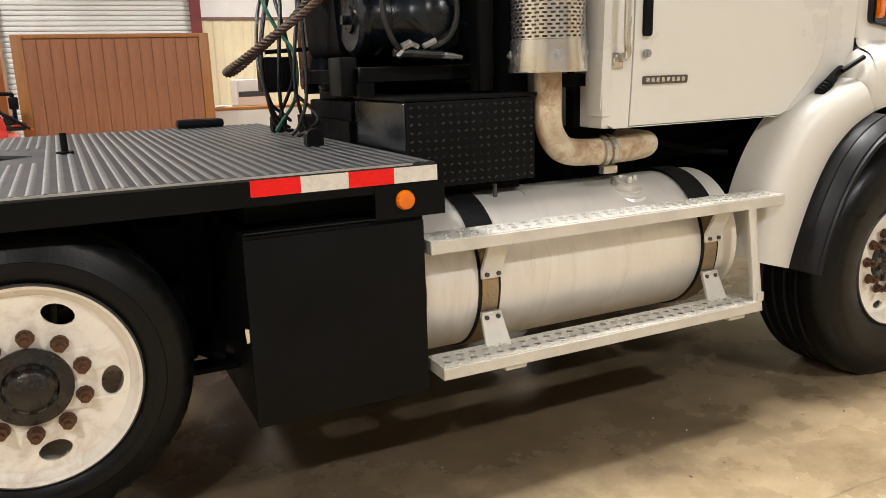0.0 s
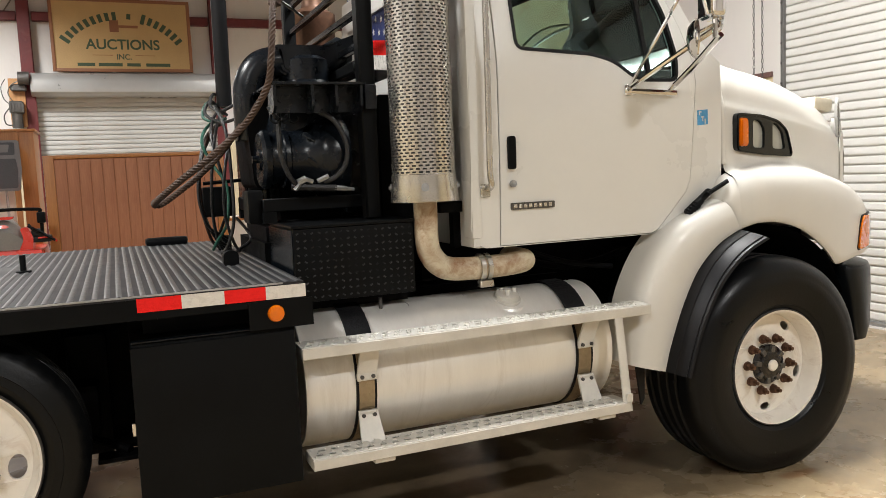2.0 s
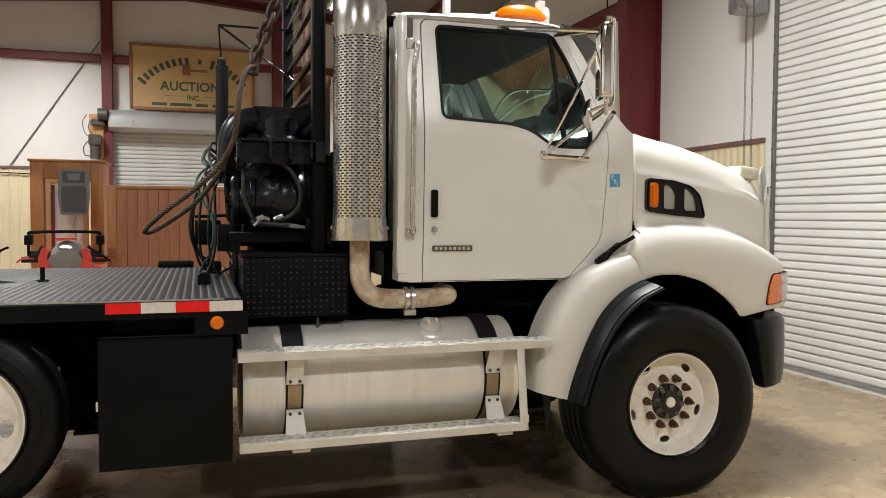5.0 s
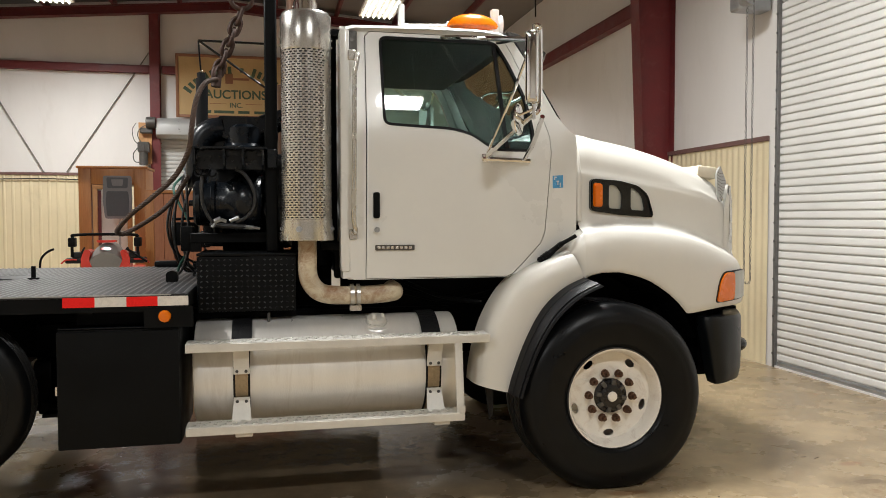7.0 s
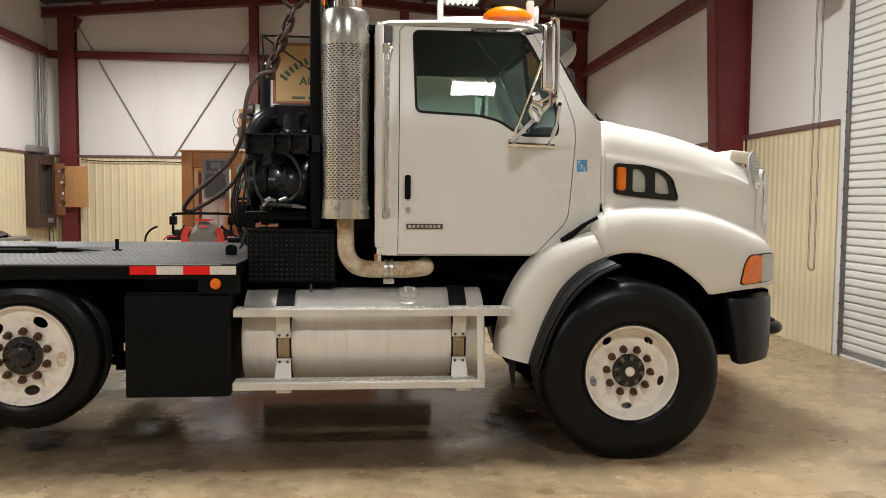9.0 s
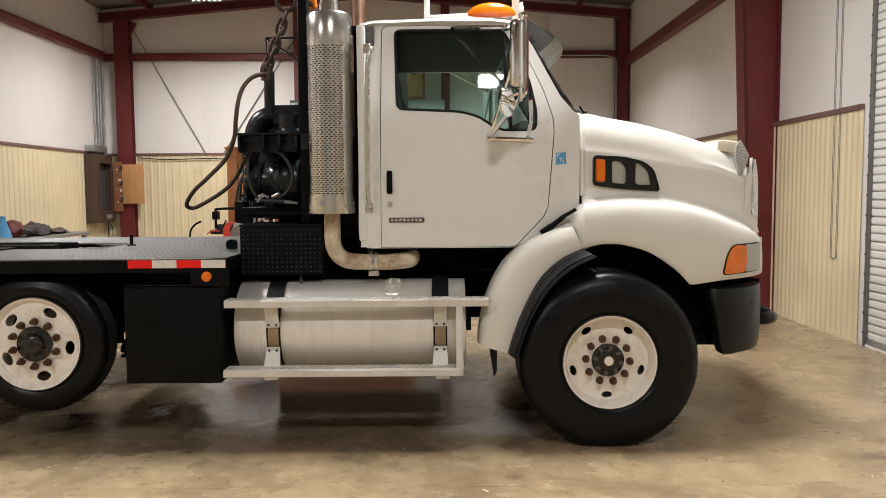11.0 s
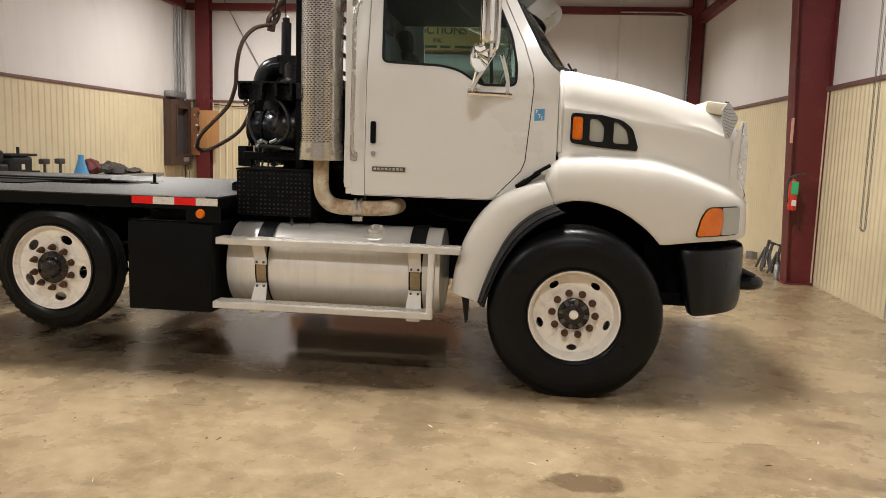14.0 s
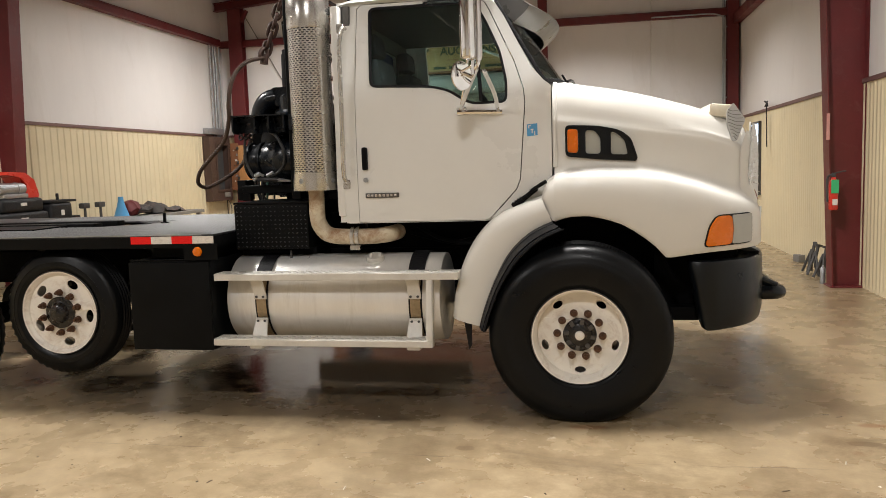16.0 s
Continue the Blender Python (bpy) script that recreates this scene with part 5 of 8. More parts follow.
for s in (1, -1):
    bm = bmesh.new()
    rows = []
    for k in range(22):
        z = 1.337 + 0.488 * k / 21
        a, b = interp(CHEEK, z), 4.646 - 0.03 * max(0.0, (z - 1.6) / 0.225) ** 2
        xs_ = [a + (b - a) * q for q in (0.0, 0.25, 0.5, 0.75, 1.0)]
        rows.append([(a + 0.004, CY - s * (interp([(4.56, 0.730), (4.574, 0.724), (4.598, 0.677), (4.65, 0.640)], a) - 0.02), z)] + [(x, CY - s * interp([(4.56, 0.732), (4.574, 0.726), (4.598, 0.679), (4.65, 0.640)], x), z) for x in xs_] + [(b - 0.004, CY - s * 0.60, z)])
    grid(bm, rows)
    part("cheek", bm, "steel", grille, "polished grille cheek")
bm = bmesh.new()
prism(bm, rounded([(4.424, 1.905), (4.468, 1.955), (4.552, 1.850), (4.492, 1.712), (4.462, 1.712), (4.424, 1.82)], 0.014), [], lambda u, v, w: (u, CY - 0.80 + (u - 4.42) * 0.7 + 0.02 * w - 0.006, v))
part("nose_screen", bm, "hood_grey", hood, "grey perforated screen at the nose corner")
bm = bmesh.new()
for k in range(9):
    v0 = 1.733 + 0.0215 * k
    ua, ub = interp([(1.715, 4.462), (1.82, 4.424), (1.905, 4.424), (1.95, 4.464)], v0) + 0.008, interp([(1.72, 4.495), (1.85, 4.550), (1.95, 4.475)], v0) - 0.008
    tube(bm, [(ua + (ub - ua) * q, CY - 0.80 + (ua + (ub - ua) * q - 4.42) * 0.7 - 0.008, v0 + 0.016 * (0.5 - q) + 0.005 * math.sin(5 * q + 0.4 * k)) for q in (0, 0.25, 0.5, 0.75, 1.0)], 0.0020, 5, 3)
part("screen_rib", bm, "bench_grey", hood, "wavy dark ribs of a nose screen")
bm = bmesh.new()
box(bm, 4.325, 4.475, CY - 0.73, CY + 0.73, 1.875, 1.958, 0.022, 2, Matrix.Translation((4.36, 0, 1.91)) @ pose(0, 0, 0, 0, 6, 0) @ Matrix.Translation((-4.36, 0, -1.91)))
part("bug_deflector", bm, "cover", hood, "cream cover lying over the nose")

# quarter fender behind the front wheel and its black rubber extension
def sweep_fender(bm, inner, outer, prof, n=5):
    a = smooth_path([(x, 0, z) for x, z in inner], n)
    b = smooth_path([(x, 0, z) for x, z in outer], n)
    rows = [[(p.x + (q.x - p.x) * t, y, p.z + (q.z - p.z) * t) for t, y in prof] for p, q in zip(a, b)]
    return grid(bm, rows)


INNER = [(3.335, 1.25), (3.20, 1.185), (3.07, 1.065), (2.97, 0.89), (2.895, 0.70), (2.862, 0.585)]
OUTER = [(3.265, 1.41), (3.02, 1.315), (2.865, 1.185), (2.755, 1.00), (2.695, 0.80), (2.672, 0.635)]
bm = bmesh.new()
sweep_fender(bm, INNER, OUTER, [(-0.02, 2.40), (0.0, 2.358), (0.12, 2.350), (0.45, 2.352), (0.72, 2.362), (0.88, 2.385), (0.97, 2.425), (1.0, 2.48), (1.0, 2.60)])
part("quarter_fender", bm, "hood_white", truck, "white quarter fender behind the steer wheel", 60)
RUB = [(3.41, 1.205), (3.262, 1.135), (3.125, 1.015), (3.018, 0.85), (2.948, 0.68), (2.914, 0.572)]
bm = bmesh.new()
sweep_fender(bm, RUB, INNER, [(0.0, 2.42), (0.0, 2.238), (0.10, 2.226), (0.28, 2.230), (0.36, 2.246), (0.44, 2.242), (0.70, 2.276), (0.80, 2.298), (0.88, 2.300), (0.96, 2.328), (1.03, 2.354), (1.03, 2.45)])
part("fender_extension", bm, "flap", truck, "ribbed black rubber fender extension", 30)
bm = bmesh.new()
sweep_fender(bm, RUB, [(x - 0.03, z + 0.02) for x, z in RUB], [(0.0, 2.40), (0.0, 2.95)])
sweep_fender(bm, [(3.34, 1.24), (3.5, 1.27), (3.7, 1.23), (3.87, 1.15), (4.0, 1.03), (4.1, 0.85)], [(3.34, 1.24), (3.5, 1.27), (3.7, 1.23), (3.87, 1.15), (4.0, 1.03), (4.1, 0.85)], [(0, 2.39), (0, 2.95)])
prism(bm, [(2.9, 0.6), (4.40, 0.72), (4.40, 1.16), (4.1, 1.20), (3.8, 1.26), (3.4, 1.28), (3.0, 1.1)], [], lambda u, v, w: (u, 2.95 + 0.01 * w, v))
part("wheel_well", bm, "under", truck, "black wheel well liner")
simple("mud_flap", "flap", "small black mud flap", lambda b: prism(b, [(2.745, 0.62), (2.80, 0.62), (2.795, 0.44), (2.775, 0.41)], [], lambda u, v, w: (u, 2.44 + 0.012 * w, v)))
simple("hood_latch", "black_satin", "dark rubber hood latch with a ribbed grip", lambda b: (box(b, -0.085, 0.085, -0.014, 0.016, -0.016, 0.016, 0.010, 2, pose(3.17, 2.46, 1.405, 0, -36, 0)), cyl(b, (3.20, 2.43, 1.44), (3.30, 2.40, 1.50), 0.012, 8), cyl(b, (3.085, 2.452, 1.343), (3.175, 2.448, 1.408), 0.021, 12, 0.017), [cyl(b, (3.092 + 0.016 * k, 2.452, 1.348 + 0.0116 * k), (3.098 + 0.016 * k, 2.452, 1.3523 + 0.0116 * k), 0.0255, 12) for k in range(4)]))

# bumper and tow bar
PLAN = [(4.15, 2.50), (4.165, 2.425), (4.22, 2.405), (4.31, 2.42), (4.42, 2.475), (4.52, 2.565), (4.60, 2.69), (4.66, 2.84), (4.71, 3.05), (4.725, 3.30), (4.73, CY)]
pl = smooth_path([(x, y, 0) for x, y in PLAN], 4)
pl = pl + [Vector((p.x, far(p.y), 0)) for p in pl[-2::-1]]
bm = bmesh.new()
rows = []
for dz, push in ((0.975, -0.14), (0.985, -0.06), (0.98, -0.012), (0.955, 0.0), (0.80, 0.004), (0.66, 0.0), (0.60, -0.012), (0.585, -0.05), (0.60, -0.12)):
    row = []
    for i, p in enumerate(pl):
        q, r_ = pl[max(i - 1, 0)], pl[min(i + 1, len(pl) - 1)]
        t = (r_ - q).normalized()
        nrm = Vector((t.y, -t.x, 0))
        o = p + nrm * push
        slant = max(0.0, (4.38 - o.x) / 0.24) * 0.095 * (0.98 - dz) / 0.4
        drop = 0.04 * (dz < 0.7)
        row.append((o.x + slant, o.y, dz - drop))
    rows.append(row)
grid(bm, rows)
part("bumper", bm, "plastic", truck, "dark grey moulded plastic front bumper", 50)
bm = bmesh.new()
near = [(4.50, 2.955, 0.70), (4.70, 2.955, 0.70), (4.765, 2.962, 0.70), (4.802, 2.995, 0.70), (4.815, 3.06, 0.70)]
tube(bm, near + [(4.815, CY, 0.70)] + [(x, far(y), z) for x, y, z in near[::-1]], 0.046, 16)
for y in (3.02, far(3.02)):
    cyl(bm, (4.55, y, 0.845), (4.795, y, 0.735), 0.028, 12)
part("tow_bar", bm, "black", truck, "black bent steel tube at the bumper")
simple("bumper_bracket", "under", "black bumper bracket", lambda b: (box(b, 4.0, 4.62, 2.98, 3.1, 0.62, 0.9, 0.02), box(b, 4.0, 4.6, far(3.1), far(2.98), 0.62, 0.9, 0.02), box(b, 4.55, 4.64, 2.8, far(2.8), 0.6, 1.0), box(b, 3.98, 4.5, 2.62, 2.72, 0.575, 0.665, 0.012), box(b, 3.98, 4.5, 2.73, 2.78, 0.58, 1.04, 0.012), box(b, 4.22, 4.30, 2.58, 2.72, 0.60, 0.98, 0.01)))

# unseen far-side box under the deck, added to stop light from the back lamps
simple("far_box_blocker", "black_satin", "unseen black box added under the far side of the deck to block light", lambda b: box(b, 0.26, 0.78, 3.98, 4.70, 0.64, 1.05, 0.01))
# fuel tank, straps and steps
TY, TZ, TR = 2.715, 0.725, 0.302
bm = bmesh.new()
lathe(bm, [(0.0, 1.085), (0.10, 1.087), (0.22, 1.092), (0.275, 1.098), (0.290, 1.094), (0.300, 1.098), (TR, 1.108), (TR - 0.002, 1.125), (TR, 1.13), (TR, 1.6), (TR, 2.1), (TR, 2.56), (TR - 0.002, 2.565), (TR, 2.582), (0.300, 2.592), (0.290, 2.596), (0.275, 2.592), (0.22, 2.598), (0.10, 2.603), (0.0, 2.605)], (0, TY, TZ), "x", 64)
tank = part("fuel_tank", bm, "tank", truck, "silver cylindrical aluminium fuel tank")
# unseen far tank, added to mirror the near one and block back light
bm = bmesh.new()
lathe(bm, [(0.0, 0.92), (0.275, 0.925), (TR, 0.945), (TR, 1.65), (TR, 2.365), (0.275, 2.392), (0.0, 2.40)], (0, far(TY), TZ), "x", 40)
part("fuel_tank", bm, "tank", truck, "silver cylindrical aluminium fuel tank")
# unseen far steps, added; the lower one is deepened to block light
simple("far_step_blocker", "alu", "unseen aluminium step added on the far side, deepened to block light", lambda b: (box(b, 0.90, 2.42, far(2.375), far(2.235), 0.27, 0.512, 0.004, 1), box(b, 0.90, 2.56, far(2.445), far(2.300), 0.895, 0.942, 0.004, 1)))
for x in (1.352, 2.43):
    bm = bmesh.new()
    for h in (-0.045, 0.033):
        lathe(bm, [(TR - 0.002, x + h), (TR + 0.007, x + h), (TR + 0.007, x + h + 0.012), (TR - 0.002, x + h + 0.012)], (0, TY, TZ), "x", 64, 1, True)
    part("strap_edge", bm, "flap", tank, "black rubber strap edge")
    bm = bmesh.new()
    lathe(bm, [(TR - 0.001, x - 0.034), (TR + 0.010, x - 0.034), (TR + 0.010, x + 0.034), (TR - 0.001, x + 0.034)], (0, TY, TZ), "x", 64, 1, True)
    part("strap", bm, "brass", tank, "tarnished metal tank strap")
    bm = bmesh.new()
    lathe(bm, [(TR + 0.008, x - 0.055), (TR + 0.014, x - 0.055), (TR + 0.014, x + 0.055), (TR + 0.008, x + 0.055)], (0, TY, TZ), "x", 64, 1, True)
    kill = [v for v in bm.verts if not (math.atan2(v.co.z - TZ, TY - v.co.y) > radians(34) and math.atan2(v.co.z - TZ, TY - v.co.y) < radians(160))]
    bmesh.ops.delete(bm, geom=kill, context="VERTS")
    part("strap_cover", bm, "seal", tank, "black rubber strap over the tank top")
    bm = bmesh.new()
    box(bm, x - 0.045, x + 0.045, 2.388, 2.400, 0.755, 0.79, 0.004, 1)
    prism(bm, [(2.332, 0.897), (2.346, 0.897), (2.402, 0.79), (2.402, 0.755), (2.39, 0.755), (2.388, 0.79)], [], lambda u, v, w: (x - 0.042 + 0.084 * w, u, v))
    part("step_bracket", bm, "alu", truck, "bolted aluminium step bracket")
    bm = bmesh.new()
    box(bm, x - 0.042, x + 0.042, 2.396, 2.412, 0.585, 0.625, 0.005, 1)
    prism(bm, [(2.345, 0.505), (2.357, 0.505), (2.412, 0.61), (2.412, 0.625), (2.400, 0.625), (2.398, 0.612)], [], lambda u, v, w: (x + (-0.5 + w) * (0.084 + 0.26 * max(0.0, 0.585 - v)), u, v))
    box(bm, x - 0.03, x + 0.06, 2.25, 2.36, 0.445, 0.47, 0.004, 1)
    part("step_bracket", bm, "alu", truck, "bolted aluminium step bracket")
    for z, y in ((0.772, 2.388), (0.605, 2.396)):
        for dx in (-0.024, 0.024):
            bm = bmesh.new()
            cyl(bm, (x + dx, y, z), (x + dx, y - 0.008, z), 0.009, 6)
            part("bolt", bm, "hub", truck, "dark bracket bolt")
bm = bmesh.new()
lathe(bm, [(0.0, 0.075), (0.045, 0.075), (0.062, 0.068), (0.066, 0.03), (0.075, 0.028), (0.078, 0.0), (0.105, -0.004), (0.11, -0.03)], (0, 0, 0), "z", 28)
bmesh.ops.transform(bm, matrix=Matrix.Translation((2.12, 2.595, 0.985)) @ pose(0, 0, 0, 20, 0, 0) @ Matrix.Diagonal((0.9, 0.9, 0.6, 1)), verts=bm.verts)
for k in range(3):
    a = 2 * math.pi * k / 3
    box(bm, 2.11 + 0.035 * math.cos(a), 2.13 + 0.035 * math.cos(a), 2.57 + 0.035 * math.sin(a), 2.59 + 0.035 * math.sin(a), 1.015, 1.045, 0.004, 1)
part("filler_cap", bm, "alu", tank, "dull steel filler cap")
bm = bmesh.new()
lathe(bm, [(0.075, -0.012), (0.075, 0.000), (0.096, 0.002), (0.104, -0.006), (0.104, -0.04), (0.075, -0.04)], (0, 0, 0), "z", 32, 1, True)
bmesh.ops.transform(bm, matrix=Matrix.Translation((2.12, 2.598, 0.990)) @ pose(0, 0, 0, 23, 0, 0), verts=bm.verts)
part("filler_ring", bm, "tank", tank, "welded ring round the filler neck")
simple("vent_hose", "hub", "thin tank breather pipe", lambda b: cyl(b, (1.50, 2.62, 1.005), (1.50, 2.62, 1.06), 0.009, 8), tank)


def tread_step(name, x0, x1, y0, y1, z0, z1):
    st = bmesh.new()
    holes = []
    nx = int((x1 - x0) / 0.055)
    for k in range(nx):
        for r in range(2):
            cx = x0 + 0.035 + k * (x1 - x0 - 0.06) / nx + (0.02 if r else 0)
            cy = y0 + (y1 - y0) * (0.36 + 0.36 * r)
            holes.append(oval(cx, cy, 0.0155, 0.0145, 0, 8))
    prism(st, [(x0, y0 + 0.004), (x1, y0 + 0.004), (x1, y1), (x0, y1)], holes, lambda u, v, w: (u, v, z1 - 0.005 * w))
    box(st, x0, x1, y0, y0 + 0.005, z0, z1 - 0.003, 0.002, 1)
    box(st, x0, x1, y1 - 0.005, y1 - 0.001, z0, z1 - 0.006)
    box(st, x0, x0 + 0.005, y0 + 0.005, y1 - 0.006, z0, z1 - 0.006)
    box(st, x1 - 0.005, x1, y0 + 0.005, y1 - 0.006, z0, z1 - 0.006)
    box(st, x0 + 0.005, x1 - 0.005, y0 + 0.006, y1 - 0.006, z1 - 0.014, z1 - 0.010)
    # raised grip rings
    ob = part(name, st, "alu", truck, "perforated aluminium step")
    g = bmesh.new()
    for k in range(nx):
        for r in range(3):
            cx = x0 + 0.015 + k * (x1 - x0 - 0.03) / nx + (0.02 if r % 2 else 0)
            cy = y0 + (y1 - y0) * (0.18 + 0.31 * r)
            cyl(g, (cx, cy, z1 - 0.001), (cx, cy, z1 + 0.0045), 0.006, 6, 0.004)
    tagged(part("grip_stud", g, "alu", ob), kind="stuff")
    return ob


tread_step("upper_step", 1.068, 2.738, 2.300, 2.445, 0.895, 0.942)
tread_step("lower_step", 1.072, 2.562, 2.235, 2.375, 0.467, 0.512)
simple("step_upright", "alu", "aluminium upright between the steps", lambda b: (box(b, 2.545, 2.575, 2.236, 2.242, 0.512, 0.55), prism(b, [(2.236, 0.468), (2.30, 0.468), (2.352, 0.896), (2.301, 0.896)], [], lambda u, v, w: (2.566 + 0.007 * w, u, v)), prism(b, [(2.236, 0.468), (2.245, 0.468), (2.310, 0.896), (2.301, 0.896)], [], lambda u, v, w: (2.53 + 0.04 * w, u, v))))

# exhaust: muffler in a perforated shield, stack and stained elbow
EX, EY, ER = 1.722, 2.582, 0.142
bm = bmesh.new()
lathe(bm, [(ER - 0.006, 1.482), (ER + 0.012, 1.480), (ER + 0.013, 1.486), (ER + 0.004, 1.575), (ER + 0.003, 1.60), (ER, 1.602)], (EX, EY, 0), "z", 48)
band = part("muffler_band", bm, "steel", truck, "flared and stained lower muffler skirt")
bm = bmesh.new()
for a in (250, 340, 70, 160):
    c, d = math.cos(radians(a)), math.sin(radians(a))
    cyl(bm, (EX + ER * c, EY + ER * d, 1.545), (EX + (ER + 0.010) * c, EY + (ER + 0.010) * d, 1.545), 0.017, 16)
    cyl(bm, (EX + ER * c, EY + ER * d, 1.545), (EX + (ER + 0.018) * c, EY + (ER + 0.018) * d, 1.545), 0.008, 6)
part("skirt_bolt", bm, "galv", band, "steel skirt bolts and washers")
bm = bmesh.new()
for z in (2.585, 2.625):
    for a in range(0, 360, 60):
        cyl(bm, (EX + (ER - 0.01) * math.cos(radians(a)), EY + (ER - 0.01) * math.sin(radians(a)), z), (EX + (ER + 0.008) * math.cos(radians(a)), EY + (ER + 0.008) * math.sin(radians(a)), z), 0.006, 6)
lathe(bm, [(ER, 2.55), (ER + 0.002, 2.56), (ER + 0.002, 2.75), (ER - 0.01, 2.768), (0.07, 2.775)], (EX, EY, 0), "z", 48)
part("muffler_shell", bm, "steel", truck, "polished stainless upper muffler shell")
bm = bmesh.new()
cols, rws, z0, z1 = 150, 68, 1.60, 2.55
for r in range(rws):
    for half, (fa, fb) in enumerate(((0.0, 0.50), (0.50, 1.0))):
        za, zb = z0 + (z1 - z0) * (r + fa) / rws, z0 + (z1 - z0) * (r + fb) / rws
        for c in range(cols):
            if half and not 130 <= c <= 141 and (2 * c + 5 * (r % 2)) % 10 in (0, 1, 2, 3, 4, 5):
                continue
            a0, a1 = 2 * math.pi * c / cols, 2 * math.pi * (c + 1) / cols
            bm.faces.new([bm.verts.new((EX + ER * math.cos(a), EY + ER * math.sin(a), z)) for a, z in ((a0, za), (a1, za), (a1, zb), (a0, zb))])
part("heat_shield", bm, "steel", truck, "perforated stainless heat shield with heat stains")
simple("muffler_core", "hub", "dark muffler body behind the shield", lambda b: cyl(b, (EX, EY, 1.50), (EX, EY, 2.74), ER - 0.022, 32))
bm = bmesh.new()
lathe(bm, [(0.06, 1.46), (ER, 1.49), (ER, 2.60), (ER + 0.006, 2.61), (ER + 0.006, 2.66), (0.075, 2.70), (0.066, 2.72), (0.066, 3.75)], (EX, far(EY), 0), "z", 32)
part("muffler", bm, "nut", truck, "brown heat-stained muffler on the far side")
simple("exhaust_stack", "chrome", "chrome exhaust stack", lambda b: (cyl(b, (EX, EY, 2.77), (EX, EY, 3.75), 0.062, 28), cyl(b, (EX, EY, 2.775), (EX, EY, 2.83), 0.070, 28)))
bm = bmesh.new()
tube(bm, [(EX, EY, 1.49), (EX, EY, 1.40), (EX, EY, 1.31), (EX + 0.012, EY, 1.245), (EX + 0.055, EY, 1.188), (EX + 0.12, EY, 1.163), (EX + 0.25, EY, 1.156), (2.10, EY, 1.158), (2.17, EY, 1.163), (2.215, EY + 0.01, 1.168), (2.235, EY + 0.05, 1.17), (2.24, EY + 0.2, 1.17)], 0.054, 24, 6)
elbow = part("exhaust_elbow", bm, "pipe", truck, "cream heat-stained exhaust elbow")
bm = bmesh.new()
for x in (1.965, 2.0):
    lathe(bm, [(0.057, x), (0.066, x), (0.066, x + 0.022), (0.057, x + 0.022)], (0, EY, 1.157), "x", 24, 1, True)
box(bm, 1.96, 2.03, EY - 0.05, EY - 0.01, 1.068, 1.100, 0.004, 1)
part("pipe_clamp", bm, "steel", elbow, "steel pipe clamp")
simple("muffler_strut", "under", "black muffler bracket", lambda b: (box(b, 1.80, 1.95, 2.60, 2.70, 1.42, 1.47, 0.01), box(b, 1.88, 1.93, 2.64, 2.70, 1.25, 1.45, 0.02), box(b, 1.84, 1.93, 2.60, 2.70, 2.66, 2.70, 0.008), cyl(b, (1.885, 2.66, 1.4), (1.885, 2.66, 2.70), 0.016, 8)))

# mirrors on tube brackets
def mirror_set(s):
    def p(x, y, z):
        return (x, y if s == 1 else far(y), z)
    br = bmesh.new()
    tube(br, [p(2.52, 2.585, 2.68), p(2.70, 2.33, 2.625), p(2.90, 2.06, 2.568)], 0.0135, 8, 3)
    tube(br, [p(2.86, 2.565, 2.66), p(2.90, 2.30, 2.62), p(2.92, 2.06, 2.575)], 0.012, 8, 3)
    tube(br, [p(2.76, 2.478, 1.965), p(2.83, 2.30, 2.06), p(2.93, 2.08, 2.18)], 0.0135, 8, 3)
    tube(br, [p(3.00, 2.478, 1.955), p(3.0, 2.30, 2.05), p(2.97, 2.08, 2.16)], 0.0135, 8, 3)
    tube(br, [p(2.74, 2.470, 1.955), p(3.03, 2.465, 1.945)], 0.016, 8, 3)
    tube(br, [p(2.91, 2.055, 2.64), p(2.935, 2.04, 2.635), p(2.945, 2.05, 2.58), p(2.945, 2.05, 2.26), p(2.935, 2.045, 2.19), p(2.92, 2.055, 2.17)], 0.013, 8)
    tube(br, [p(2.76, 2.47, 1.97), p(2.86, 2.25, 2.32), p(2.91, 2.08, 2.56)], 0.009, 6, 3)
    cyl(br, p(2.91, 2.05, 2.14), p(2.91, 2.05, 2.645), 0.012, 8)
    cyl(br, p(2.92, 2.06, 2.20), p(2.83, 2.08, 2.16), 0.008, 6)
    box(br, 2.735, 2.80, min(p(0, 2.462, 0)[1], p(0, 2.48, 0)[1]), max(p(0, 2.462, 0)[1], p(0, 2.48, 0)[1]), 1.935, 1.985, 0.005, 1)
    return br


mir = part("mirror_bracket", mirror_set(1), "chrome", truck, "chrome tube mirror bracket")
mir_far = part("mirror_bracket", mirror_set(-1), "chrome", truck, "chrome tube mirror bracket")
